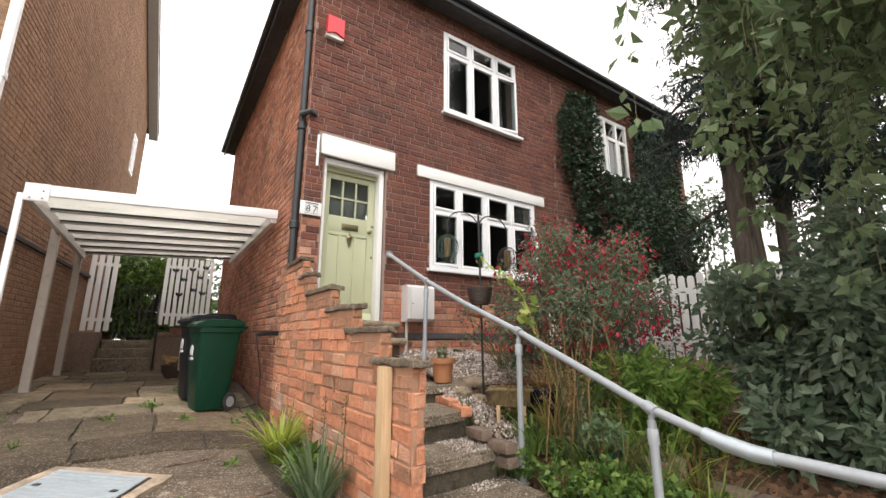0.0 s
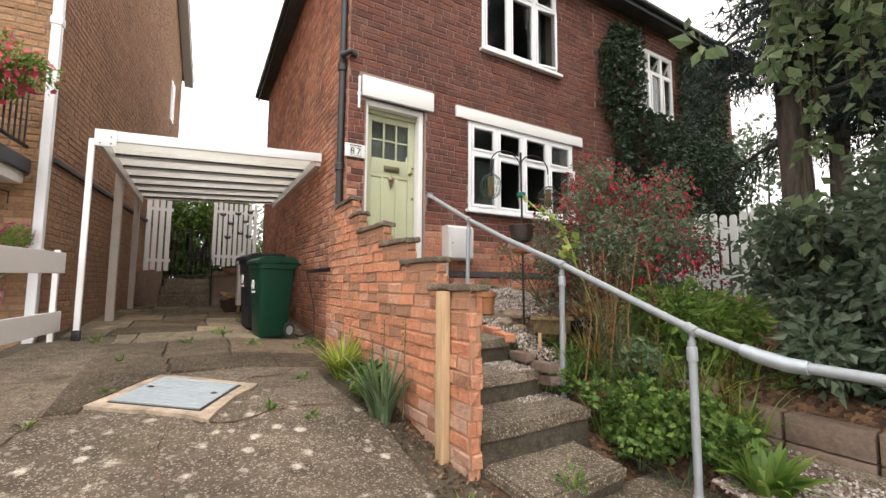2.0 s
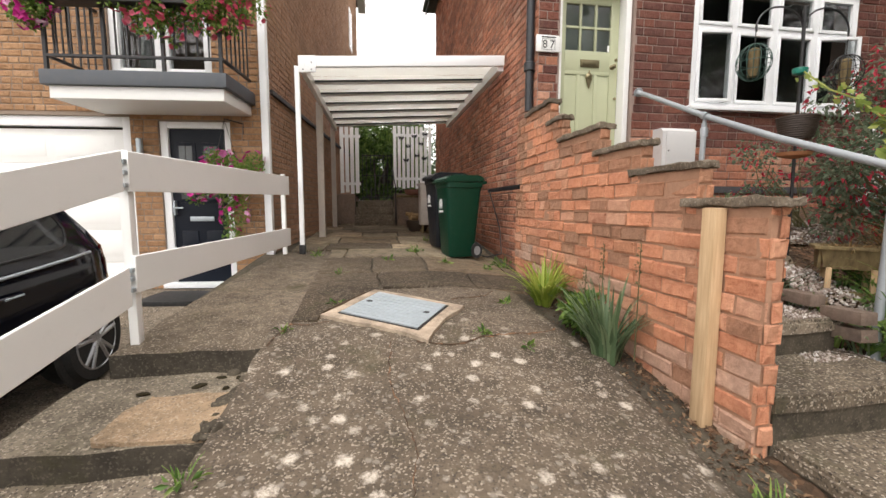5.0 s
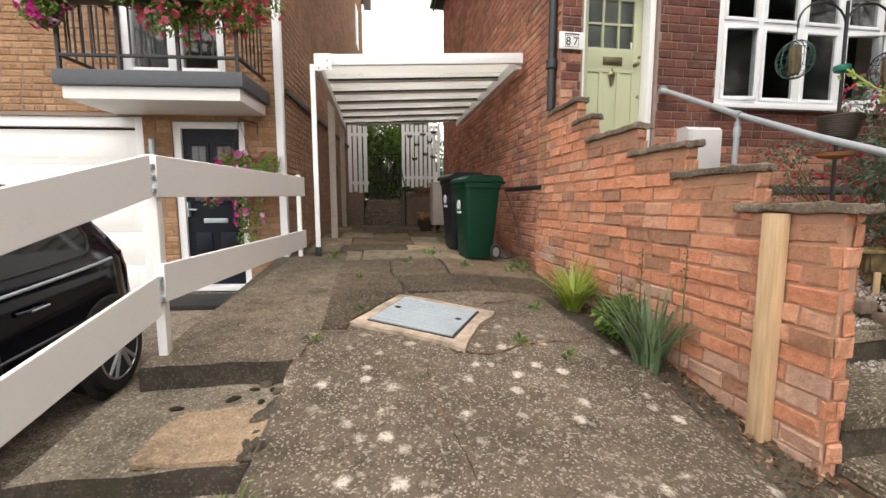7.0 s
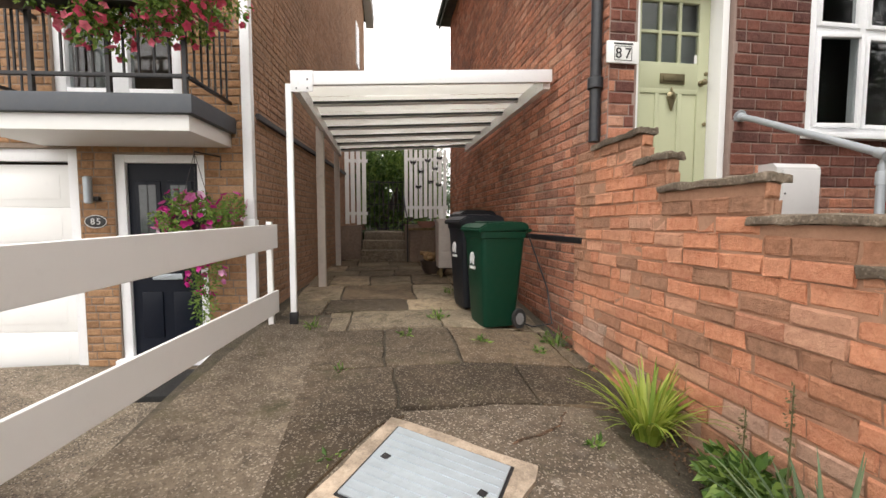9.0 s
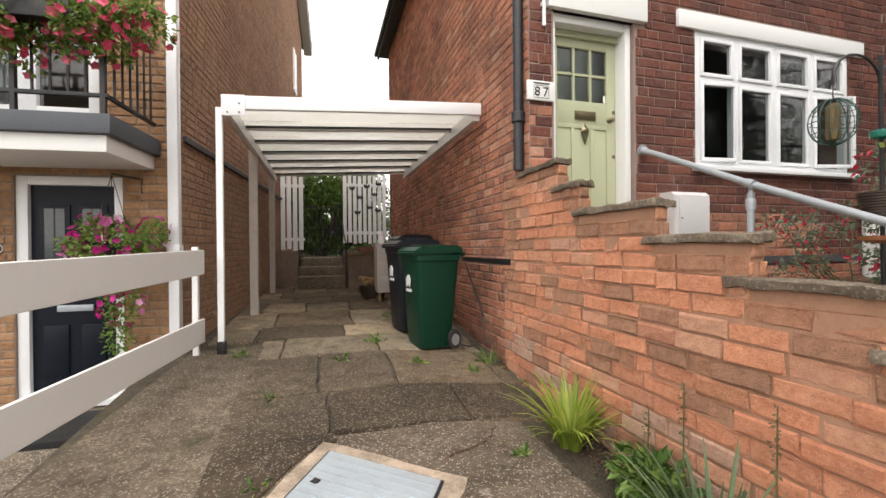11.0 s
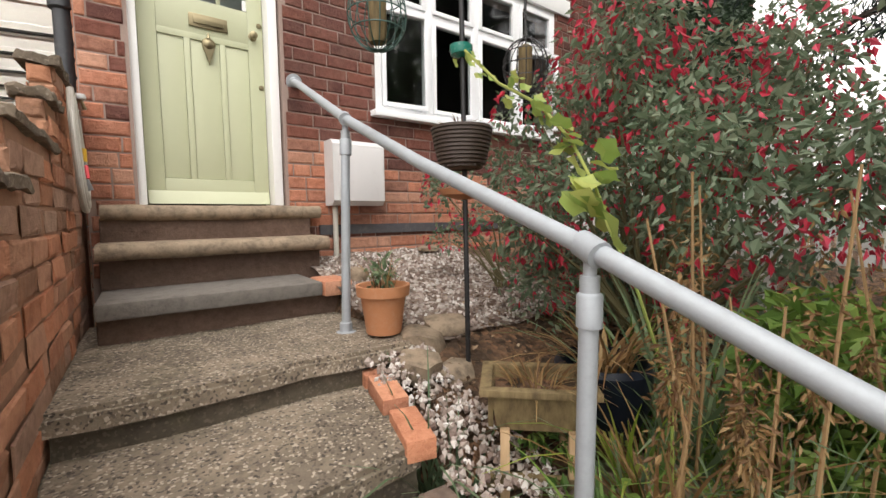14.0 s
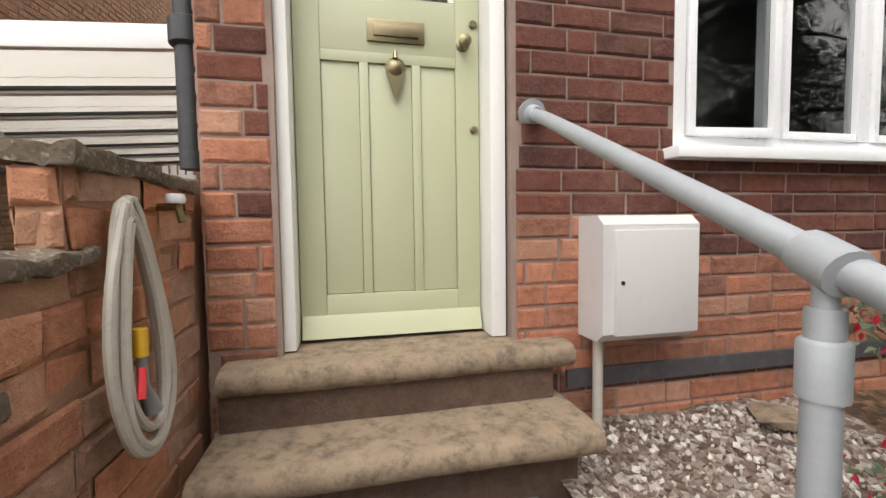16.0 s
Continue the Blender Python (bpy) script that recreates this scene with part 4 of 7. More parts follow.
# soil pipe
dp = thing("drainpipe", "black cast iron drainpipe on the corner of the house", "drainpipe", kind="structure")
part("pipe", tube(bmesh.new(), [(1.648, 5.31, 2.08), (1.648, 5.31, 4.0), (1.652, 5.30, 6.5)], 0.045, 14), BLACK_PIPE, dp)
for zz in (2.55, 3.86, 5.3):
    part("collar", lathe(bmesh.new(), [(0.05, -0.05), (0.062, -0.04), (0.062, 0.04), (0.05, 0.05)], 14, pose(1.648, 5.31, zz)), BLACK_PIPE, dp)
part("branch_pipe", tube(bmesh.new(), [(1.648, 5.30, 4.04), (1.60, 5.20, 3.98), (1.70, 5.14, 4.02), (1.78, 5.2, 4.02)], 0.035, 10), BLACK_PIPE, dp)
wp = thing("waste_pipe", "thin white plastic pipe beside the door lintel", "pipe", kind="structure")
part("pipe", tube(bmesh.new(), [(1.83, 5.165, 3.32), (1.83, 5.165, 3.74)], 0.016, 10), UPVC, wp)
part("clip", boxes((1.81, 1.85, 5.16, 5.2, 3.5, 3.53)), UPVC, wp)

# number plate
pl = thing("number_plate", "white house number plate with black digits on brick", "number plate")
part("plate", boxes((1.665, 1.925, 5.165, 5.188, 2.67, 2.84), bevel=0.006), WHITE, pl)


def text(name, s, size, m, material, parent, align="CENTER"):
    cu = bpy.data.curves.new(name, "FONT")
    cu.body, cu.size, cu.extrude, cu.align_x, cu.align_y = s, size, 0.0015, align, "CENTER"
    tmp = bpy.data.objects.new("tmp_text", cu)
    scene.collection.objects.link(tmp)
    me = bpy.data.meshes.new_from_object(tmp.evaluated_get(bpy.context.evaluated_depsgraph_get()))
    bpy.data.objects.remove(tmp)
    me.name = name
    me.transform(m)
    me.materials.clear()
    return link(name, me, material, parent)


for dx, ch in ((-0.04, "8"), (0.04, "7")):
    text("digit", ch, 0.115, pose(1.80 + dx, 5.163, 2.742, 90), INK, pl)
part("border", boxes((1.725, 1.728, 5.162, 5.166, 2.69, 2.80), (1.87, 1.873, 5.162, 5.166, 2.69, 2.80), (1.728, 1.87, 5.162, 5.166, 2.69, 2.693), (1.728, 1.87, 5.162, 5.166, 2.797, 2.80), (1.72, 1.88, 5.162, 5.166, 2.812, 2.824)), INK, pl)

# alarm box
al = thing("alarm_box", "red burglar alarm box high on the brick wall", "alarm box")
part("cover", prism(bmesh.new(), [(1.83, 5.50), (2.06, 5.50), (2.06, 5.22), (1.945, 5.27), (1.83, 5.22)], "y", 5.10, 5.19), RED_BOX, al)
part("base", prism(bmesh.new(), [(1.825, 5.24), (1.945, 5.27), (2.065, 5.24), (2.065, 5.19), (1.825, 5.19)], "y", 5.13, 5.192), WHITE, al, "white lower edge")

# gas meter box
gb = thing("meter_box", "white gas meter box on the brick wall by the door", "meter box")
part("body", prism(bmesh.new(), [(5.192, 1.42), (5.192, 1.90), (5.06, 1.90), (5.02, 1.865), (5.02, 1.455), (5.06, 1.42)], "x", 3.085, 3.50), METER_GREY, gb)
part("lid", boxes((3.13, 3.485, 5.003, 5.022, 1.45, 1.845), bevel=0.005), METER_GREY, gb)
part("lock", lathe(bmesh.new(), [(0.008, 0), (0.008, 0.004)], 10, pose(3.155, 5.003, 1.65, 90)), BLACK_METAL, gb)
part("supply_pipe", tube(bmesh.new(), [(3.13, 5.12, 1.42), (3.13, 5.12, 0.95)], 0.02, 10), HOSE, gb)
part("damp_course", boxes((3.03, 6.2, 5.178, 5.197, 1.20, 1.275)), SLATE_EDGE, None, "dark damp course band low on the wall", "trim", "structure")

# ---- steps ----
steps = thing("steps", "worn concrete and stone steps climbing to the front door", "steps", kind="structure")


def tread(name, pts, z, thick, material, label=""):
    bm = bmesh.new()
    prism(bm, pts, "z", z - 0.07, z)
    bmesh.ops.bevel(bm, geom=[e for e in bm.edges if e.verts[0].co.z > z - 0.001 and e.verts[1].co.z > z - 0.001], offset=0.018, segments=2, affect="EDGES")
    top = [fc for fc in bm.faces if fc.normal.z > 0.9]
    bmesh.ops.triangulate(bm, faces=top)
    bmesh.ops.subdivide_edges(bm, edges=[e for e in bm.edges if e.calc_length() > 0.1], cuts=3, use_grid_fill=True)
    for vtx in bm.verts:
        if vtx.co.z > z - 0.08:
            d = noise.noise_vector(vtx.co * 7) * 0.008 + noise.noise_vector(vtx.co * 2.2) * 0.01
            vtx.co += d
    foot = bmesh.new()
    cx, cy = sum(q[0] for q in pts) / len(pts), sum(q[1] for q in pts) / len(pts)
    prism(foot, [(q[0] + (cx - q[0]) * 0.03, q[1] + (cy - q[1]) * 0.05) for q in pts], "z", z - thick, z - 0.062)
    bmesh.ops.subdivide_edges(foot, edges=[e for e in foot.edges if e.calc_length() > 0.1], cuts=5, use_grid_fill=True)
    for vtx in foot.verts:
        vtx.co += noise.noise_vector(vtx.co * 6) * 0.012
    # The riser has a darker base colour than its tread, plus moss patches.
    part("riser", foot, MOSSY, steps, "darker concrete riser with moss patches")
    return part(name, bm, material, steps, label)


tread("step", [(1.80, 0.95), (2.90, 0.95), (2.90, 1.95), (1.72, 1.95)], -0.135, 0.35, STEP_MOSSY)
tread("step", [(1.68, 1.82), (2.44, 1.88), (2.50, 2.4), (1.70, 2.4)], 0.0, 0.35, STEP_MOSSY)
tread("step", [(1.665, 2.27), (2.64, 2.30), (2.66, 2.85), (1.665, 2.85)], 0.205, 0.4, STEP_MOSSY)
tread("step", [(1.665, 2.71), (2.60, 2.74), (2.66, 3.3), (1.665, 3.3)], 0.40, 0.4, CONCRETE_STEP)
tread("step", [(1.665, 3.13), (2.62, 3.16), (2.74, 3.9), (1.665, 3.9)], 0.60, 0.4, CONCRETE_STEP)
tread("landing", [(1.665, 3.73), (2.28, 3.71), (2.93, 3.70), (2.98, 4.0), (2.98, 5.0), (1.665, 5.0)], 0.755, 0.5, CONCRETE_STEP)
# Risers are coloured darker than the stone treads.
part("riser", boxes((1.75, 2.96, 4.53, 5.15, 0.70, 0.88), (1.75, 2.93, 4.92, 5.19, 0.88, 1.12), (1.75, 2.93, 5.1, 5.35, 1.12, 1.34), bevel=0.01), DARK_RISER, steps, "dark brown brick riser")
x = 1.75
for w_ in (1.04,):
    part("edging_brick", boxes((x, x + w_ - 0.008, 4.46, 4.95, 0.875, 0.955), bevel=0.014), WORN_EDGE, steps, "grey worn stone edging")
    x += w_
part("edging_brick", boxes((x, x + 0.17, 4.45, 4.72, 0.865, 0.955), bevel=0.012), BRICK_NEW, steps, "orange end brick")


def nosing(y0, y1, z0, z1, xa, xb):
    r = (z1 - z0) / 2
    out = [(y1, z0), (y1, z1)] + [(y0 + r - r * math.sin(a), z0 + r + r * math.cos(a)) for a in (math.pi * k / 8 for k in range(9))]
    bm = prism(bmesh.new(), out, "x", xa, xb)
    bmesh.ops.subdivide_edges(bm, edges=[e for e in bm.edges if abs(e.verts[0].co.x - e.verts[1].co.x) > 0.5], cuts=16)
    for vtx in bm.verts:
        vtx.co += noise.noise_vector(vtx.co * 5) * 0.006
    return bm


part("tread", nosing(4.82, 5.2, 1.115, 1.205, 1.74, 2.97), STONE_STEP, steps, "rounded sandstone tread", smooth=True)
part("threshold", nosing(5.06, 5.46, 1.325, 1.415, 1.76, 3.00), STONE_STEP, steps, "rounded sandstone door sill", smooth=True)

# ---- stepped brick wall ----
SEG = [(4.57, 5.19, 1.99), (4.32, 4.57, 1.795), (3.67, 4.32, 1.60), (3.18, 3.67, 1.41), (2.70, 3.18, 1.23), (2.28, 2.70, 1.035)]
bm = bmesh.new()
for y0, y1, z1 in SEG:
    box(bm, 1.592, 1.665, y0 + (0.008 if y0 < 2.5 else 0), y1, -0.3, z1)
box(bm, 1.592, 1.665, 5.19, 5.50, -0.3, 1.99)
low_wall = part("garden_wall", bm, MORTAR_DARK, None, "stepped orange brick garden wall beside the front steps", "wall", "structure")
caps = [(4.55, 5.19), (4.29, 4.63), (3.64, 4.38), (3.15, 3.74), (2.68, 3.28), (2.235, 2.79)]
for (y0, y1, z1), (c0, c1) in zip(SEG, caps):
    bm = bmesh.new()
    box(bm, 1.562, 1.692, c0, c1, z1, z1 + 0.038, 0.008)
    bmesh.ops.subdivide_edges(bm, edges=[e for e in bm.edges if e.calc_length() > 0.1], cuts=9, use_grid_fill=True)
    for vtx in bm.verts:
        vtx.co += noise.noise_vector(vtx.co * 11) * 0.012 + noise.noise_vector(vtx.co * 37) * 0.012
    part("coping_stone", bm, CAPSTONE, low_wall)


def seg_top(y):
    for y0, y1, z1 in SEG:
        if y0 <= y <= y1:
            return z1
    return 1.035


# timber post fixed to the wall end
tp = thing("timber_post", "new pale square timber post fixed to the wall", "post")
part("post", boxes((1.52, 1.58, 2.50, 2.585, -0.06, 1.03), bevel=0.004), TIMBER_NEW, tp)

# ---- handrail ----
rail = thing("handrail", "grey galvanised tube handrail on three posts", "handrail")
RAIL = [(2.875, 5.19, 2.30), (2.86, 5.02, 2.235), (2.785, 4.08, 1.815), (2.78, 3.4, 1.525), (2.755, 2.66, 1.248), (2.662, 1.58, 0.822), (2.655, 1.18, 0.700)]
part("rail_tube", tube(bmesh.new(), RAIL, 0.024, 14), GALV, rail)
part("lower_tube", tube(bmesh.new(), [(2.655, 1.16, 0.697), (2.65, 0.615, 0.68), (2.65, -0.8, 0.645)], 0.026, 14), GALV, rail)
part("wall_flange", lathe(bmesh.new(), [(0.055, 0), (0.055, 0.01), (0.036, 0.014), (0.034, 0.05), (0.03, 0.055)], 16, look((2.88, 5.192, 2.30), (2.84, 4.2, 1.9)) @ pose(0, 0, 0, 180)), GALV, rail)
part("coupling", tube(bmesh.new(), [(2.658, 1.32, 0.742), (2.656, 1.24, 0.718), (2.655, 1.12, 0.695), (2.654, 1.04, 0.693)], [0.033, 0.037, 0.037, 0.033], 14), LID_STEEL, rail)
for (bx, by, bz), (tx, ty, tz) in (((2.75, 4.06, 0.74), (2.785, 4.08, 1.785)), ((2.75, 2.67, 0.16), (2.755, 2.66, 1.218)), ((2.648, 1.57, -0.16), (2.662, 1.58, 0.792))):
    p = part("post", tube(bmesh.new(), [(bx, by, bz), (tx, ty, tz - 0.03)], 0.0225, 12), GALV, rail)
    part("base_flange", lathe(bmesh.new(), [(0.052, 0), (0.052, 0.012), (0.032, 0.018), (0.03, 0.06), (0.024, 0.062)], 16, pose(bx, by, bz)), GALV, p)
    part("clamp", lathe(bmesh.new(), [(0.024, -0.15), (0.0295, -0.148), (0.0295, -0.075), (0.026, -0.07), (0.015, -0.065), (0.015, 0.0)], 14, pose(tx, ty, tz)), GALV, p)
    part("collar", tube(bmesh.new(), [Vector((tx, ty, tz + 0.03)) - Vector((0.01, 0.032, 0.0125)), Vector((tx, ty, tz + 0.03)) + Vector((0.01, 0.032, 0.0125))], 0.032, 14), GALV, p)

# ---- manhole ----
mh = thing("manhole_cover", "galvanised steel manhole cover in a sandy cement surround", "manhole cover")
MA, MB, MC, MD = Vector((-0.018, 4.19)), Vector((0.485, 3.81)), Vector((0.225, 3.40)), Vector((-0.295, 3.75))
ctr = (MA + MB + MC + MD) / 4


def mh_quad(k):
    return [ctr + (q - ctr) * k for q in (MA, MB, MC, MD)]


def plate(bm, pts, z0, z1, cut=0):
    lo = [bm.verts.new((q.x, q.y, drive_z(q.x, q.y) + z0)) for q in pts]
    hi = [bm.verts.new((q.x, q.y, drive_z(q.x, q.y) + z1)) for q in pts]
    n = len(pts)
    fs = [bm.faces.new(hi)] + [bm.faces.new((lo[i], lo[(i + 1) % n], hi[(i + 1) % n], hi[i])) for i in range(n)]
    bmesh.ops.recalc_face_normals(bm, faces=fs)
    return bm


slab = plate(bmesh.new(), [Vector(q) for q in ((-0.60, 3.66), (-0.44, 3.655), (-0.42, 3.80), (-0.14, 4.24), (0.02, 4.33), (0.02, 4.40), (-0.61, 4.40))], -0.04, 0.016)
part("screed", slab, SLAB, drive, "smooth dark cement screed")
rim = []
for i, q in enumerate(mh_quad(1.30)):
    nx = mh_quad(1.30)[(i + 1) % 4]
    for s in range(6):
        w_ = q.lerp(nx, s / 6)
        rim.append(ctr + (w_ - ctr) * (1 + noise.noise((w_.x * 6, w_.y * 6, 0)) * 0.09))
part("surround", plate(bmesh.new(), rim, -0.05, 0.022), SAND_CEMENT, mh)
part("frame", plate(bmesh.new(), mh_quad(1.03), 0.0, 0.027), BLACK_METAL, mh)
part("lid", plate(bmesh.new(), mh_quad(0.985), 0.01, 0.034), LID_STEEL, mh)
for k in range(9):
    s0, s1 = (k + 0.25) / 9.5 + 0.03, (k + 0.62) / 9.5 + 0.03
    a, b, c, d = mh_quad(0.95)
    part("tread_rib", plate(bmesh.new(), [d.lerp(a, s1), d.lerp(a, s0), c.lerp(b, s0), c.lerp(b, s1)], 0.02, 0.037), LID_STEEL, mh)
for q in (ctr.lerp(MA.lerp(MD, 0.45), 0.78), ctr.lerp(MB.lerp(MC, 0.45), 0.78)):
    part("key_hole", plate(bmesh.new(), [q + Vector((0.025, 0)), q + Vector((0, 0.025)), q - Vector((0.025, 0)), q - Vector((0, 0.025))], 0.03, 0.0385), BLACK_METAL, mh)

# ---- carport ----
cp = thing("carport", "white lean-to carport with opal sheet roof", "carport", kind="structure")


def cp_z(y):
    return 2.80 + 0.004 * (y - 6.17)


part("front_beam", boxes((-1.0, 1.58, 6.12, 6.17, 2.735, 2.86), bevel=0.006), UPVC, cp)
part("corner_bracket", boxes((-1.005, -0.80, 6.105, 6.12, 2.67, 2.862), bevel=0.004), UPVC, cp)
for xx, yy, zb in ((-0.85, 6.10, 2.70), (-0.85, 6.10, 2.78), (-0.95, 6.10, 2.70)):
    part("bolt", lathe(bmesh.new(), [(0.008, 0), (0.008, 0.006)], 8, pose(xx, yy + 0.005, zb, 90)), BLACK_METAL, cp)
bm = bmesh.new()
for xa, xb in ((-0.99, -0.93), (1.50, 1.58)):
    vs = [bm.verts.new(q) for q in ((xa, 6.17, 2.68), (xb, 6.17, 2.68), (xb, 10.2, cp_z(10.2) - 0.11), (xa, 10.2, cp_z(10.2) - 0.11), (xa, 6.17, 2.81), (xb, 6.17, 2.81), (xb, 10.2, cp_z(10.2) + 0.02), (xa, 10.2, cp_z(10.2) + 0.02))]
    for fc in ((0, 1, 2, 3), (4, 5, 6, 7), (0, 1, 5, 4), (1, 2, 6, 5), (2, 3, 7, 6), (3, 0, 4, 7)):
        bm.faces.new([vs[i] for i in fc])
bmesh.ops.recalc_face_normals(bm, faces=bm.faces)
part("side_beam", bm, UPVC, cp)
for y in np.linspace(6.95, 10.12, 6):
    part("purlin", boxes((-0.93, 1.50, y - 0.012, y + 0.012, cp_z(y) - 0.012, cp_z(y) + 0.012), bevel=0.003), FASCIA, cp, "dark roof bar")
    part("purlin_trim", boxes((-0.93, 1.50, y + 0.014, y + 0.075, cp_z(y) - 0.03, cp_z(y) + 0.01), bevel=0.003), UPVC, cp)
for y0, y1 in zip(np.linspace(6.17, 10.2, 7), np.linspace(6.17, 10.2, 7)[1:]):
    bm = bmesh.new()
    n_ = 24
    lo = [bm.verts.new((-1.02 + 2.58 * i / n_, y0 + 0.004, cp_z(y0) + 0.03 + 0.006 * (i % 2))) for i in range(n_ + 1)]
    hi = [bm.verts.new((-1.02 + 2.58 * i / n_, y1 - 0.004, cp_z(y1) + 0.03 + 0.006 * (i % 2))) for i in range(n_ + 1)]
    for i in range(n_):
        bm.faces.new((lo[i], lo[i + 1], hi[i + 1], hi[i]))
    bmesh.ops.solidify(bm, geom=bm.faces[:], thickness=0.008)
    part("roof_sheet", bm, OPAL, cp)
for y, w_, mat, l in ((6.15, 0.055, UPVC, "slim white front leg"), (7.95, 0.10, GREY_POST, "thicker beige leg"), (10.12, 0.09, GREY_POST, "thicker beige leg")):
    z0 = drive_z(-0.9, y) - 0.03
    lg = part("leg", boxes((-0.965, -0.965 + w_, y - w_ / 2, y + w_ / 2, z0, cp_z(y) - 0.11), bevel=0.005), mat, cp, l)
    if y < 7:
        part("shoe", boxes((-0.975, -0.90, y - 0.035, y + 0.035, z0, z0 + 0.15), bevel=0.004), BLACK_METAL, lg, "dark rusted base shoe")

# the roof falls towards the neighbouring house
for ob in cp.children:
    if ob.name.split(".")[0] == "leg":
        continue
    for vtx in ob.data.vertices:
        vtx.co.x = -0.91 + (vtx.co.x + 1.0) * 0.979
        vtx.co.z += (vtx.co.x + 0.91) * 0.0587 - 0.059

# ---- white plank fence ----
fence = thing("plank_fence", "white painted two-rail plank fence along the drive edge", "fence")
FP = [(-1.435, 3.445, 0.20, 1.345), (-1.15, 6.17, 0.40, 1.42), (-1.72, 1.05, -0.16, 0.72), (-1.98, -1.5, -0.75, 0.15)]
for x, y, z0, z1 in FP:
    part("post", boxes((x - 0.024, x + 0.024, y - 0.03, y + 0.03, z0 - 0.05, z1), bevel=0.004), WHITE, fence)


def plank(a, b, za, zb, h, off):
    bm = bmesh.new()
    d = Vector((b[0] - a[0], b[1] - a[1], 0)).normalized()
    n = Vector((d.y, -d.x, 0)) * off
    th = Vector((d.y, -d.x, 0)) * 0.022
    p0, p1 = Vector((a[0], a[1], za)) + n, Vector((b[0], b[1], zb)) + n
    up = Vector((0, 0, h))
    vs = [bm.verts.new(q) for q in (p0, p1, p1 + th, p0 + th, p0 + up, p1 + up, p1 + th + up, p0 + th + up)]
    for fc in ((0, 1, 2, 3), (4, 5, 6, 7), (0, 1, 5, 4), (1, 2, 6, 5), (2, 3, 7, 6), (3, 0, 4, 7)):
        bm.faces.new([vs[i] for i in fc])
    bmesh.ops.recalc_face_normals(bm, faces=bm.faces)
    bmesh.ops.bevel(bm, geom=bm.edges[:], offset=0.004, segments=1, affect="EDGES")
    return part("plank", bm, WHITE, fence)


plank((-1.452, 3.412), (-1.14, 6.2), 1.115, 1.17, 0.225, 0.036)
plank((-1.452, 3.412), (-1.14, 6.2), 0.535, 0.55, 0.215, 0.036)
plank((-1.73, 1.0), (-1.466, 3.385), 0.50, 1.115, 0.225, 0.036)
plank((-1.73, 1.0), (-1.466, 3.385), -0.10, 0.465, 0.225, 0.036)
plank((-2.0, -1.5), (-1.74, 0.97), -0.10, 0.50, 0.225, 0.036)
for zz in (1.15, 1.22, 1.28, 0.555, 0.62, 0.67):
    part("bracket", boxes((-1.45, -1.40, 3.372, 3.425, zz - 0.012, zz + 0.012), bevel=0.003), LID_STEEL, fence, "small metal bracket")

# ---- neighbouring house ----
LH = pose(-1.35, 6.4, 0, 0, 0, -4.87)


def put(ob, m=LH):
    ob.matrix_basis = m
    return ob


FD = (-1.31, -0.46, 0.0, 2.07)
FG = (-4.45, -1.64, -0.1, 2.12)
FW = (-1.82, -0.64, 2.60, 4.65)
lhf = put(wall_slab("wall_neighbour_front", -8.0, 0.0, 0.0, 0.25, -0.6, 7.85, MORTAR_PALE, [FD, FG, FW], label="buff brick front wall of the neighbouring house"))
lhs = put(wall_slab("wall_neighbour_side", -0.25, 0.0, 0.25, 9.0, -0.6, 7.85, MORTAR_PALE, axis="y", label="brown brick gable side wall of the neighbouring house"))
put(wall_slab("wall_neighbour_rear", -8.0, -0.25, 8.75, 9.0, -0.6, 7.85, MORTAR_PALE, label="plain rear wall of the neighbouring house"))
put(wall_slab("wall_neighbour_far", -8.0, -7.75, 0.25, 8.75, -0.6, 7.85, MORTAR_PALE, axis="y", label="plain far wall of the neighbouring house"))
put(part("floor_neighbour", boxes((-7.75, -0.25, 0.25, 8.75, 2.3, 2.58), (-7.75, -0.25, 0.25, 8.75, -0.3, -0.04)), WOOD_OLD, None, "inner floors of the neighbouring house", "floor", "structure"))
bm = prism(bmesh.new(), [(0.0, 7.85), (9.0, 7.85), (4.5, 11.15)], "x", -0.25, 0.0)
gable = put(part("wall_gable", bm, MORTAR_PALE, None, "brown brick gable triangle of the neighbouring house", "wall", "structure"))
nr = put(thing("roof_neighbour", "tiled gable roof with pale grey verge boards", "roof", kind="structure"))
bm = bmesh.new()
for sgn, ya, yb in ((1, -0.35, 4.5), (-1, 9.35, 4.5)):
    za = 7.85 - 0.35 * 3.3 / 4.5
    vs = [bm.verts.new(q) for q in ((-8.3, ya, za + 0.05), (0.28, ya, za + 0.05), (0.28, yb, 11.21), (-8.3, yb, 11.21), (-8.3, ya, za + 0.15), (0.28, ya, za + 0.15), (0.28, yb, 11.33), (-8.3, yb, 11.33))]
    for fc in ((0, 1, 2, 3), (4, 5, 6, 7), (0, 1, 5, 4), (1, 2, 6, 5), (2, 3, 7, 6), (3, 0, 4, 7)):
        bm.faces.new([vs[i] for i in fc])
bmesh.ops.recalc_face_normals(bm, faces=bm.faces)
part("tiles", bm, ROOF_TILE, nr)
bm = bmesh.new()
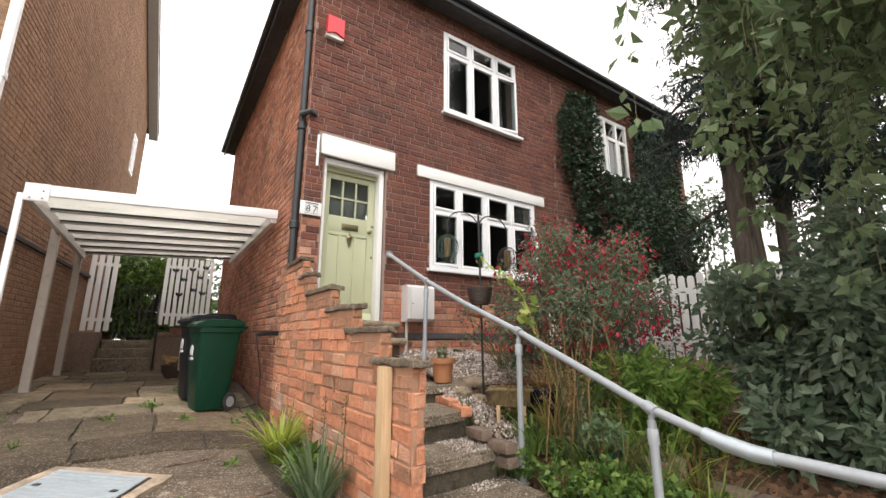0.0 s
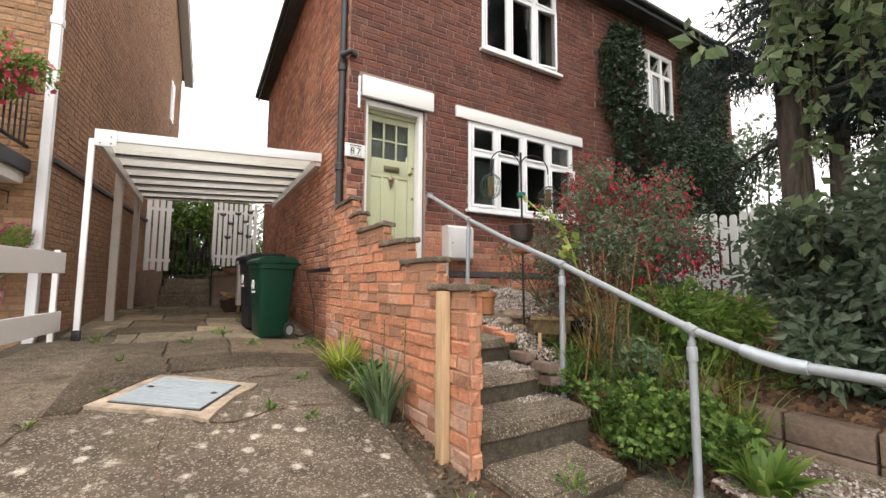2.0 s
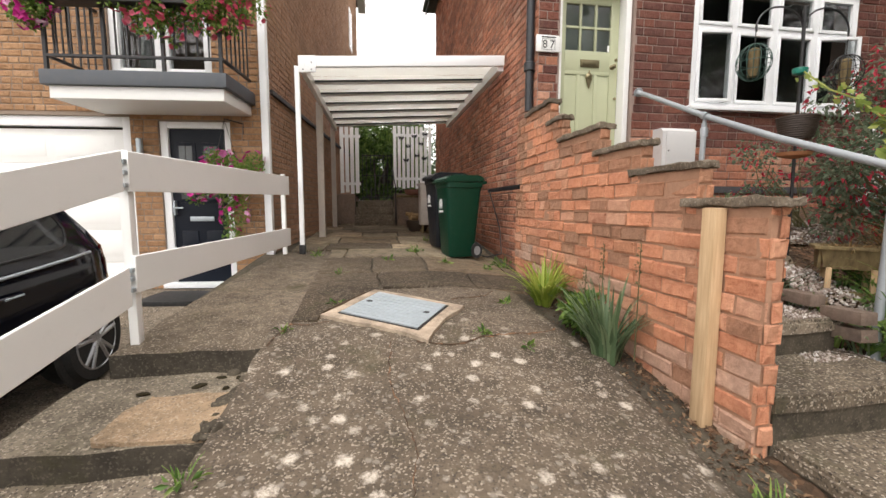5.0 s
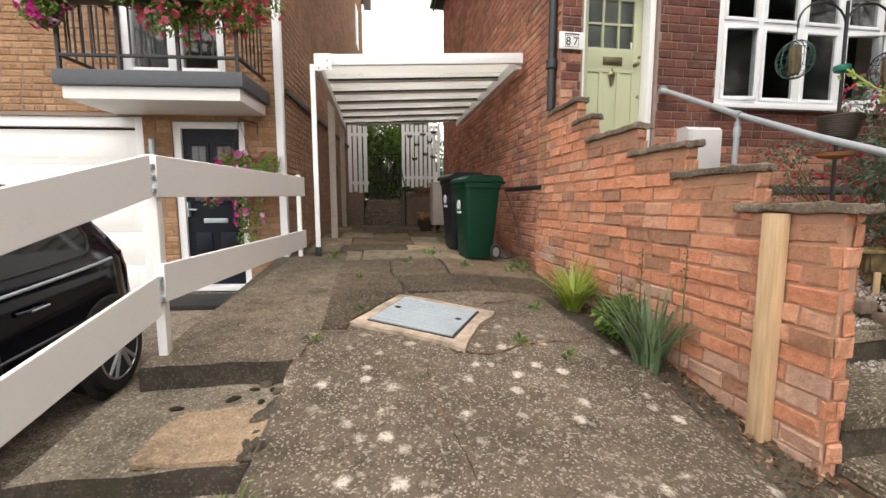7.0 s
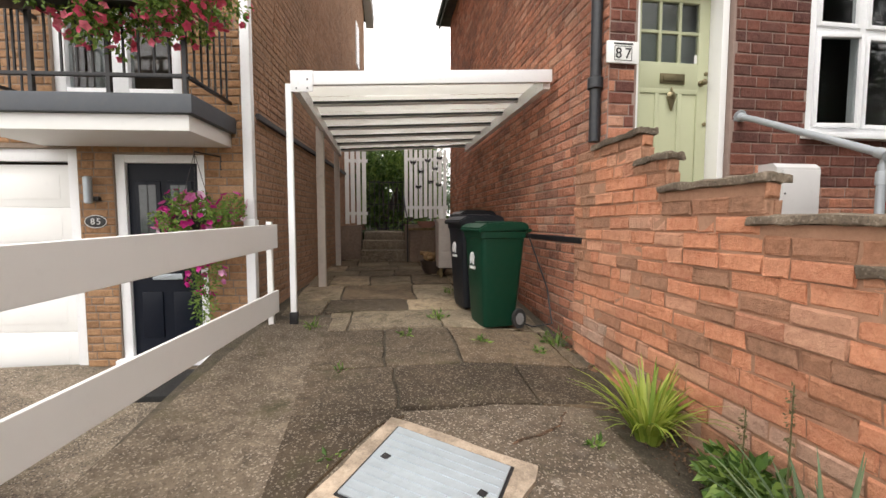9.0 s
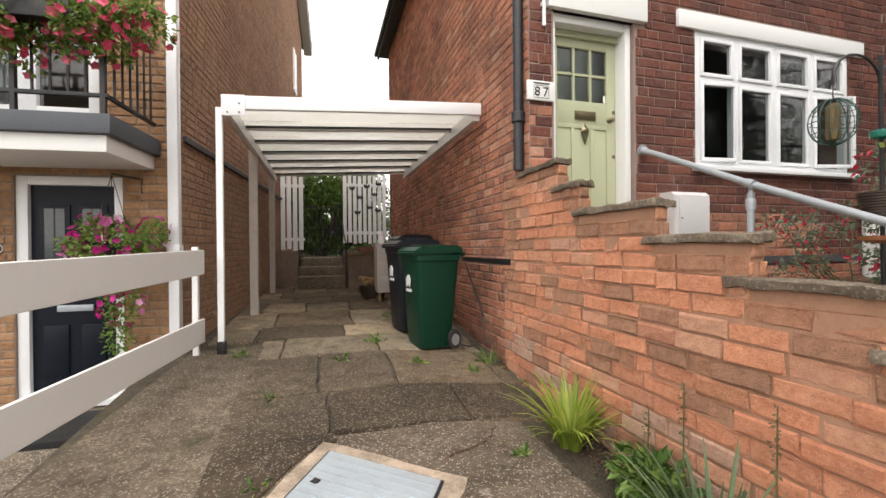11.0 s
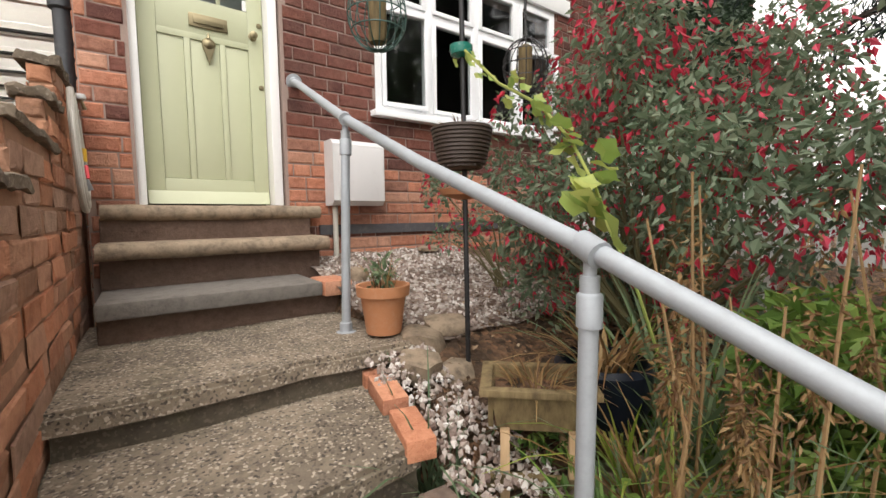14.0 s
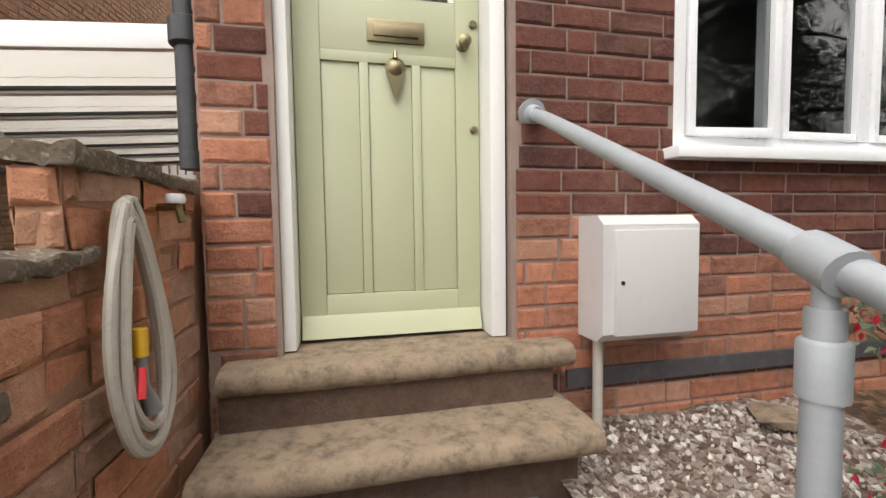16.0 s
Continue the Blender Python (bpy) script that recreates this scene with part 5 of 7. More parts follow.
for ya in (-0.35, 9.35):
    za = 7.85 - 0.35 * 3.3 / 4.5
    vs = [bm.verts.new(q) for q in ((0.03, ya, za - 0.14), (0.27, ya, za - 0.14), (0.27, 4.5, 11.02), (0.03, 4.5, 11.02), (0.03, ya, za + 0.04), (0.27, ya, za + 0.04), (0.27, 4.5, 11.20), (0.03, 4.5, 11.20))]
    for fc in ((0, 1, 2, 3), (4, 5, 6, 7), (0, 1, 5, 4), (1, 2, 6, 5), (2, 3, 7, 6), (3, 0, 4, 7)):
        bm.faces.new([vs[i] for i in fc])
bmesh.ops.recalc_face_normals(bm, faces=bm.faces)
part("verge_board", bm, FASCIA_PALE, nr)
put(part("ledge", boxes((0.0, 0.045, 0.1, 9.0, 2.44, 2.50), bevel=0.006), SLATE_EDGE, None, "thin dark flashing along the side wall", "trim", "structure"))
sw = put(thing("window_side", "narrow white window high in the gable wall", "window", kind="structure"))
part("window_frame", boxes((-0.01, 0.03, 7.2, 7.7, 5.6, 6.7), bevel=0.006), UPVC, sw)
part("pane", boxes((0.028, 0.034, 7.27, 7.63, 5.67, 6.63)), CAR_GLASS, sw)

ndp = put(thing("downpipe", "white plastic rainwater pipe on the house corner", "downpipe", kind="structure"))
part("pipe", boxes((-0.05, 0.04, -0.10, -0.015, -0.1, 7.7), bevel=0.012), UPVC, ndp)
for zz in (0.45, 1.35, 4.0, 6.0):
    part("socket", boxes((-0.06, 0.05, -0.11, -0.01, zz, zz + 0.09), bevel=0.008), UPVC, ndp)

nd = put(thing("door_2", "navy blue panelled front door in a white frame", "door", kind="structure"))
part("door_frame", boxes((-1.31, -1.22, 0.02, 0.12, 0.06, 2.07), (-0.54, -0.46, 0.02, 0.12, 0.06, 2.07), (-1.22, -0.54, 0.021, 0.12, 1.99, 2.07), bevel=0.006), UPVC, nd)
part("threshold", boxes((-1.33, -0.44, -0.08, 0.12, 0.0, 0.06), bevel=0.006), UPVC, nd)
part("leaf", boxes((-1.22, -0.54, 0.06, 0.11, 0.06, 1.99)), NAVY, nd)
for a, b in ((-1.13, -0.93), (-0.83, -0.63)):
    part("panel", boxes((a, b, 0.045, 0.065, 0.25, 0.72), bevel=0.012), NAVY, nd)
    part("glazing_bead", boxes((a - 0.02, b + 0.02, 0.048, 0.062, 1.08, 1.82), bevel=0.008), NAVY, nd)
    part("pane", boxes((a + 0.02, b - 0.02, 0.042, 0.049, 1.12, 1.78), bevel=0.002), DOOR_GLASS, nd, "patterned leaded glass")
    part("lead_strip", boxes((a + 0.095, b - 0.095, 0.039, 0.043, 1.12, 1.78)), BLACK_METAL, nd)
part("letter_plate", boxes((-1.02, -0.73, 0.04, 0.062, 0.84, 0.90), bevel=0.006), LID_STEEL, nd, "polished steel letter plate")
part("handle", boxes((-1.195, -1.175, 0.0, 0.06, 0.92, 1.10), (-1.195, -1.08, 0.0, 0.015, 1.0, 1.02), bevel=0.003), LID_STEEL, nd, "steel lever handle")

gd = put(thing("garage_door", "white panelled up-and-over garage door", "garage door", kind="structure"))
part("frame", boxes((-1.75, -1.64, 0.03, 0.15, -0.1, 2.12), (-4.45, -4.34, 0.03, 0.15, -0.1, 2.12), (-4.34, -1.75, 0.031, 0.15, 2.0, 2.12), bevel=0.006), UPVC, gd)
for k in range(5):
    z0 = -0.1 + k * 0.415
    part("panel", boxes((-4.34, -1.75, 0.09, 0.13, z0, z0 + 0.413), bevel=0.003), WHITE, gd)
    for c in range(3):
        part("raised_field", boxes((-4.22 + c * 0.82, -3.52 + c * 0.82, 0.0865, 0.092, z0 + 0.08, z0 + 0.33), bevel=0.0025), WHITE, gd)

fw = put(thing("window_4", "white french window opening on the balcony", "window", kind="structure"))
part("window_frame", boxes((-1.82, -1.72, 0.03, 0.13, 2.60, 4.65), (-0.74, -0.64, 0.03, 0.13, 2.60, 4.65), (-1.72, -0.74, 0.031, 0.13, 4.55, 4.65), (-1.31, -1.15, 0.032, 0.13, 2.60, 4.55), (-1.72, -1.31, 0.033, 0.13, 2.60, 2.70), (-1.15, -0.74, 0.033, 0.13, 2.60, 2.70), bevel=0.006), UPVC, fw)
for a, b in ((-1.72, -1.31), (-1.15, -0.74)):
    ob = part("pane", boxes((a, b, 0.08, 0.086, 2.70, 4.55)), GLASS, fw)
    ob.visible_shadow = False
bm = bmesh.new()
rows = [[bm.verts.new((-1.68 + 0.30 * i / 20, 0.34 + 0.03 * math.sin(i * 1.5), z)) for i in range(21)] for z in (2.6, 4.6)]
for i in range(20):
    bm.faces.new((rows[0][i], rows[0][i + 1], rows[1][i + 1], rows[1][i]))
bmesh.ops.solidify(bm, geom=bm.faces[:], thickness=0.004)
put(part("curtain", bm, CURTAIN, None, "pale curtain behind the french window", "curtain", group="curtains", smooth=True))

bal = put(thing("balcony", "small balcony with grey lead edge and black railings", "balcony", kind="structure"))
part("slab", boxes((-1.93, -0.19, -0.76, 0.0, 2.14, 2.27), bevel=0.01), WHITE, bal, "white painted soffit slab")
part("lead_edge", boxes((-1.98, -0.14, -0.81, 0.0, 2.27, 2.42), bevel=0.012), LEAD_GREY, bal)
bars = [(-1.93 + 0.115 * k, -0.76) for k in range(16)] + [(-0.19, -0.76 + 0.115 * k) for k in range(1, 7)] + [(-1.93, -0.76 + 0.115 * k) for k in range(1, 7)]
for i, (bx, by) in enumerate(bars):
    big = (i % 16 in (0, 5, 10, 15)) and i < 16
    w_ = 0.016 if big else 0.007
    part("baluster", boxes((bx - w_, bx + w_, by - w_, by + w_, 2.42 if big else 2.55, 3.30)), BLACK_METAL, bal)
for zz in (2.55, 3.30):
    part("rail", boxes((-1.95, -0.17, -0.775, -0.745, zz, zz + 0.03), (-0.205, -0.175, -0.745, 0.0, zz, zz + 0.03), (-1.945, -1.915, -0.745, 0.0, zz, zz + 0.03), bevel=0.004), BLACK_METAL, bal)

wl_ = put(thing("wall_lamp", "steel cylinder wall lamp beside the garage", "wall lamp"))
part("lamp_body", lathe(bmesh.new(), [(0.02, -0.13), (0.036, -0.12), (0.036, 0.12), (0.02, 0.13)], 14, pose(-1.50, -0.075, 1.72)), LID_STEEL, wl_)
part("arm", boxes((-1.515, -1.43, -0.05, 0.0, 1.62, 1.66), bevel=0.005), BLACK_METAL, wl_)
op = put(thing("oval_number_plate", "oval black plate with white digits on brick", "number plate"))
part("plate", lathe(bmesh.new(), [(0.11, 0), (0.11, 0.008), (0.1, 0.012)], 24, pose(-1.49, 0.0, 1.42, 90) @ Matrix.Diagonal((1, 0.62, 1, 1))), INK, op)
part("rim", tube(bmesh.new(), [(-1.49 + 0.1 * math.cos(a), -0.013, 1.42 + 0.06 * math.sin(a)) for a in np.linspace(0, 6.283, 33)], 0.004, 6, False), DECAL, op)
for dx, ch in ((-0.027, "8"), (0.027, "5")):
    text("digit", ch, 0.085, pose(-1.49 + dx, -0.0145, 1.418, 90), DECAL, op)
put(part("door_mat", boxes((-1.3, -0.35, -0.75, -0.12, -0.085, -0.02), bevel=0.01), RUBBER, None, "dark rubber door mat", "door mat"))

# ---- paving slabs under the carport ----
rnd = random.Random(11)
pav = thing("paving", "old stained concrete paving slabs with weedy joints", "paving", kind="structure")
y = 4.42
while y < 11.3:
    d = rnd.choice((0.56, 0.62, 0.86))
    x = -1.22 + 0.3 * rnd.random() - 0.3
    while x < 1.5:
        w_ = rnd.choice((0.58, 0.62, 0.9))
        xa, xb = max(x, -0.64 if y < 6.2 else -1.15), min(x + w_, 1.52)
        x += w_
        if xb - xa < 0.12:
            continue
        bm = bmesh.new()
        zc = drive_z((xa + xb) / 2, y + d / 2)
        box(bm, xa + 0.011, xb - 0.011, y + 0.011, y + d - 0.011, -0.08, 0.004, 0.012)
        bmesh.ops.subdivide_edges(bm, edges=[e for e in bm.edges if e.calc_length() > 0.2], cuts=4, use_grid_fill=True)
        for vtx in bm.verts:
            vtx.co.z += drive_z(vtx.co.x, vtx.co.y) + hnoise(vtx.co.x, vtx.co.y, 1.3, 0.012) + (xa * 7.3 % 1 - 0.5) * 0.016
            vtx.co.x += hnoise(vtx.co.y, vtx.co.x, 4, 0.03)
            vtx.co.y += hnoise(vtx.co.x, vtx.co.y, 5, 0.03)
        part("paving_slab", bm, SLAB_PALE if rnd.random() < (0.75 if y > 5.7 else 0.1) else SLAB, pav)
    y += d

# ---- back gate, steps and boards ----
bs = thing("back_steps", "dark brick steps rising to the back gate", "steps", kind="structure")
for i, (y0, z1) in enumerate(((10.5, 0.83), (10.92, 1.01), (11.3, 1.18))):
    part("step", boxes((-0.52 + 0.02 * i, 0.40, y0, 12.8, 0.3 if i == 0 else z1 - 0.19, z1), bevel=0.015), CONCRETE_STEP, bs)
lw = part("low_side_wall", boxes((-1.0, -0.53, 11.0, 11.6, 0.3, 1.32), (0.42, 1.6, 11.3, 11.6, 0.3, 1.35), bevel=0.01), BLOCK_GREY, None, "low dark brick walls beside the back steps", "wall", "structure")
bg = thing("board_fence", "white painted vertical board fence across the passage", "fence")
for a, b, z0, z1 in ((-0.90, -0.40, 1.36, 2.98), (0.42, 1.42, 1.50, 3.04)):
    n_ = max(4, round((b - a) / 0.112))
    for k in range(n_):
        xa = a + (b - a) * k / n_
        part("board", boxes((xa, xa + (b - a) / n_ - 0.034, 11.56, 11.578, z0 + 0.02 * math.sin(k * 2.1), z1 + 0.01 * math.sin(k * 1.7)), bevel=0.003), WHITE, bg)
    for zz in (z0 + 0.2, z1 - 0.25):
        part("cross_rail", boxes((a, b, 11.579, 11.62, zz, zz + 0.07), bevel=0.003), WHITE, bg)
ig = thing("iron_gate", "narrow black wrought iron gate in the passage", "gate", kind="structure")
for k in range(8):
    xx = -0.36 + 0.74 * k / 7
    part("bar", tube(bmesh.new(), [(xx, 11.7, 1.2), (xx, 11.7, 2.35)], 0.008, 6), BLACK_METAL, ig)
for zz in (1.25, 1.8, 2.3):
    part("rail", boxes((-0.37, 0.39, 11.69, 11.71, zz, zz + 0.02)), BLACK_METAL, ig)
hook = [(0.62, 2.75), (0.80, 2.55), (0.95, 2.80), (1.12, 2.62), (1.02, 2.32), (1.22, 2.86), (0.74, 2.20), (1.20, 2.25)]
for i, (xx, zz) in enumerate(hook):
    fly = thing("butterfly_ornament", "dark metal butterfly ornament hung on white boards", "ornament", group="butterflies on the boards")
    bm = bmesh.new()
    for s in (-1, 1):
        prism(bm, [(xx, zz), (xx + s * 0.06, zz + 0.05), (xx + s * 0.07, zz), (xx + s * 0.03, zz - 0.05)][::s], "y", 11.545, 11.552)
    part("wings", bm, BLACK_METAL, fly)
    part("body", tube(bmesh.new(), [(xx, 11.545, zz + 0.05), (xx, 11.545, zz - 0.05)], 0.008, 6), BLACK_METAL, fly)
part("rear_yard", boxes((-2.5, 3.0, 11.9, 30, 0.3, 1.16)), GRASS, None, "raised back yard behind the gate", "ground", "structure")

# ---- bins ----
def bin_at(mat, label, m, logo=True):
    b = thing("wheelie_bin", label, "wheelie bin", "wheelie bins", m=m @ Matrix.Diagonal((0.86, 0.72, 1.0, 1)))
    bm = bmesh.new()
    prof = [(0.0, 0.20, 0.22), (0.06, 0.215, 0.24), (0.80, 0.265, 0.31), (0.86, 0.27, 0.32), (0.865, 0.285, 0.335), (0.92, 0.287, 0.338)]
    rings = []
    for z, hx, hy in prof:
        c = 0.06
        ring = []
        for sx, sy in ((1, 1), (-1, 1), (-1, -1), (1, -1)):
            for k in range(4):
                a = math.atan2(sy, sx) - math.pi / 4 + math.pi / 2 * k / 3
                ring.append(bm.verts.new((sx * (hx - c) + c * math.cos(a), sy * (hy - c) + c * math.sin(a) + 0.02 * z, z + 0.02)))
        rings.append(ring)
    for p, q in zip(rings, rings[1:]):
        for k in range(16):
            bm.faces.new((p[k], p[(k + 1) % 16], q[(k + 1) % 16], q[k]))
    bm.faces.new(rings[0][::-1])
    bm.faces.new(rings[-1])
    part("tub", bm, mat, b, smooth=False)
    lid = bmesh.new()
    prism(lid, [(-0.36, 0.935), (0.37, 0.955), (0.37, 1.0), (0.28, 1.035), (-0.26, 1.02), (-0.36, 0.975)], "x", -0.295, 0.295)
    bmesh.ops.bevel(lid, geom=lid.edges[:], offset=0.014, segments=2, affect="EDGES")
    l_ = part("lid", lid, mat, b)
    part("lid_ridge", boxes((-0.2, 0.2, -0.18, 0.2, 1.02, 1.04), bevel=0.012), mat, l_)
    part("handle", tube(bmesh.new(), [(-0.24, 0.33, 0.93), (-0.24, 0.42, 0.95), (0.24, 0.42, 0.95), (0.24, 0.33, 0.93)], 0.018, 8), mat, b)
    part("axle", tube(bmesh.new(), [(-0.27, 0.24, 0.10), (0.27, 0.24, 0.10)], 0.012, 8), BLACK_METAL, b)
    for s in (-1, 1):
        w_ = part("wheel", lathe(bmesh.new(), [(0.06, -0.025), (0.095, -0.025), (0.1, -0.012), (0.1, 0.012), (0.095, 0.025), (0.06, 0.025)], 24, pose(s * 0.265, 0.24, 0.10, 0, 90)), RUBBER, b)
        part("hub", lathe(bmesh.new(), [(0.058, -0.03), (0.058, 0.03)], 20, pose(s * 0.265, 0.24, 0.10, 0, 90)), HUB_GREY, w_)
    if logo:
        part("emblem", prism(bmesh.new(), [(-0.06, 0.70), (-0.015, 0.74), (0.015, 0.74), (0.06, 0.70), (0.045, 0.62), (0.0, 0.65), (-0.045, 0.62)], "y", -0.319, -0.305), DECAL, b, "white printed emblem")
        part("lettering", boxes((-0.07, 0.07, -0.311, -0.296, 0.575, 0.60)), DECAL, b)
    return b


zb = drive_z(1.0, 6.2)
bin_at(GREEN_BIN, "dark green wheelie bin standing on the paving by the wall", pose(1.00, 6.06, zb - 0.015, 0, 0, -80))
bin_at(DARK_BIN, "charcoal wheelie bin standing beside the green one", pose(0.92, 6.62, drive_z(0.9, 7), 0, 0, -80))
bin_at(DARK_BIN, "dark bin with a raised lid further along the wall", pose(1.15, 7.75, drive_z(1, 7.7) + 0.04, 0, 0, -84), False)

# ---- clutter under the carport ----
cab = thing("drawer_cabinet", "weathered grey wooden drawer unit by the wall", "cabinet")
zc = drive_z(1.2, 8.9)
part("carcass", boxes((0.78, 1.28, 8.45, 8.85, zc + 0.15, zc + 0.88), (0.75, 1.31, 8.42, 8.88, zc + 0.88, zc + 0.92), bevel=0.006), GREY_POST, cab)
for k in range(3):
    dr = part("drawer", boxes((0.81, 1.25, 8.435, 8.45, zc + 0.2 + k * 0.225, zc + 0.40 + k * 0.225), bevel=0.005), GREY_POST, cab)
    part("knob", lathe(bmesh.new(), [(0.012, 0), (0.018, 0.02)], 10, pose(1.03, 8.435, zc + 0.30 + k * 0.225, 90)), BLACK_METAL, dr)
for xx in (0.8, 1.24):
    for yy in (8.47, 8.81):
        part("leg", boxes((xx, xx + 0.04, yy, yy + 0.04, zc, zc + 0.16)), WOOD_OLD, cab)
lb_ = thing("log_basket", "wicker basket heaped with split logs on the paving", "basket")
zc = drive_z(0.6, 9.0)
part("basket", lathe(bmesh.new(), [(0.16, 0.0), (0.22, 0.1), (0.24, 0.22), (0.21, 0.22), (0.15, 0.05)], 18, pose(0.78, 9.0, zc)), WICKER, lb_)
for k in range(9):
    r_ = random.Random(k)
    c = Vector((0.78 + r_.uniform(-0.12, 0.12), 9.0 + r_.uniform(-0.1, 0.1), zc + 0.2 + r_.uniform(0, 0.16)))
    d = Vector((r_.uniform(-1, 1), r_.uniform(-1, 1), r_.uniform(-0.3, 0.5))).normalized() * 0.15
    part("log", tube(bmesh.new(), [c - d, c + d], 0.035, 7), STEM_DRY, lb_)
zc = drive_z(0.7, 10.2)
lwf = part("low_wall", boxes((0.46, 1.5, 10.5, 10.7, zc - 0.1, zc + 0.66), bevel=0.006), BLOCK_GREY, None, "low dark brick wall beside the back steps", "wall", "structure")
part("wall_top", boxes((0.44, 1.52, 10.46, 10.74, zc + 0.66, zc + 0.71), bevel=0.01), WOOD_OLD, lwf, "dark plank top")
bk = thing("round_basket", "round pink straw basket standing on the low wall", "basket")
part("bowl", lathe(bmesh.new(), [(0.10, 0.0), (0.17, 0.05), (0.20, 0.13), (0.17, 0.13), (0.09, 0.02)], 18, pose(0.82, 10.6, zc + 0.71)), BASKET_PINK, bk)
tpot = thing("square_planter", "grey square planter standing on the low wall", "planter")
part("body", boxes((1.06, 1.34, 10.5, 10.7, zc + 0.71, zc + 0.88), bevel=0.01), BLOCK_GREY, tpot)
leaf_cloud("foliage", 120, clumps([(1.2, 10.6, zc + 0.93, 0.13, 0.08, 0.06)], 0.2), 0.05, LEAF_IVY, tpot, kind="stuff", seed=91)
for k, (hx, h_) in enumerate(((0.42, 0.9),)):
    hr = thing("step_handrail", "thin black metal handrail beside the back steps", "handrail")
    part("upright", tube(bmesh.new(), [(hx, 10.5, zc - 0.05), (hx, 10.5, zc + h_)], 0.016, 8), BLACK_METAL, hr)
    part("rail", tube(bmesh.new(), [(hx, 10.5, zc + h_), (hx - 0.02, 10.9, zc + h_ + 0.2), (hx - 0.02, 11.5, zc + h_ + 0.5)], 0.014, 8), BLACK_METAL, hr)
orn = thing("garden_ornament", "small white ornament standing on the drawer unit", "ornament")
part("figure", lathe(bmesh.new(), [(0.05, 0), (0.06, 0.05), (0.035, 0.11), (0.045, 0.15), (0.02, 0.2)], 14, pose(0.86, 8.6, drive_z(1.2, 8.9) + 0.92)), WHITE, orn)
cb = thing("wall_cable", "black strip and cable fixed along the side wall", "cable", kind="structure")
part("strip", boxes((1.57, 1.585, 5.35, 6.7, 1.232, 1.285), bevel=0.004), BLACK_METAL, cb)
part("cable", tube(bmesh.new(), [(1.57, 6.6, 1.25), (1.55, 6.0, 0.75), (1.50, 5.75, 0.45), (1.35, 5.85, 0.40), (1.25, 6.2, 0.40)], 0.008, 6), BLACK_METAL, cb)

# ---- parked car ----
car = thing("car", "black hatchback parked nose to the road on the sloping drive", "car", m=pose(-2.88, 4.52, -0.18, -4.3, 0, 181))
STN = [(0.0, 0.58, 0.86), (0.03, 0.70, 0.92), (0.09, 0.77, 0.99), (0.20, 0.815, 1.12), (0.36, 0.835, 1.30), (0.52, 0.84, 1.39), (0.75, 0.845, 1.44), (1.1, 0.85, 1.47), (1.6, 0.85, 1.47), (2.0, 0.85, 1.39), (2.4, 0.845, 1.20), (2.8, 0.84, 1.0), (3.2, 0.82, 0.92), (3.45, 0.76, 0.84), (3.58, 0.68, 0.74), (3.65, 0.5, 0.6)]


def car_section(y_):
    w_ = float(np.interp(y_, [q[0] for q in STN], [q[1] for q in STN]))
    zr = float(np.interp(y_, [q[0] for q in STN], [q[2] for q in STN]))
    belt = min(0.93, zr - 0.06)
    wr = w_ * (0.97 - 0.42 * (zr - belt))
    return w_, belt, wr, zr


bm = bmesh.new()
rings = []
for y_, _, _ in STN:
    w_, belt, wr, zr = car_section(y_)
    half = [(w_ * 0.86, 0.22), (w_ * 0.96, 0.30), (w_ * 0.99, 0.45), (w_, 0.62), (w_ * 0.985, belt - 0.12), (w_ * 0.972, belt - 0.03), (w_ * 0.955, belt), (wr, zr - 0.07), (wr * 0.95, zr - 0.03), (wr * 0.8, zr), (wr * 0.4, zr + 0.012)]
    rings.append([bm.verts.new((x_, y_, z_)) for x_, z_ in half] + [bm.verts.new((-x_, y_, z_)) for x_, z_ in half[::-1]])
for p, q in zip(rings, rings[1:]):
    for k in range(len(p)):
        bm.faces.new((p[k], p[(k + 1) % len(p)], q[(k + 1) % len(p)], q[k]))
bm.faces.new(rings[0])
bm.faces.new(rings[-1][::-1])
bmesh.ops.recalc_face_normals(bm, faces=bm.faces)
part("body", bm, CAR_PAINT, car, smooth=True)


def car_side(s, y_, f_, out=0.005):
    w_, belt, wr, zr = car_section(y_)
    return Vector((s * (w_ * 0.955 + (wr - w_ * 0.955) * f_ + out), y_, belt + (zr - 0.07 - belt) * f_ + out * 0.4))


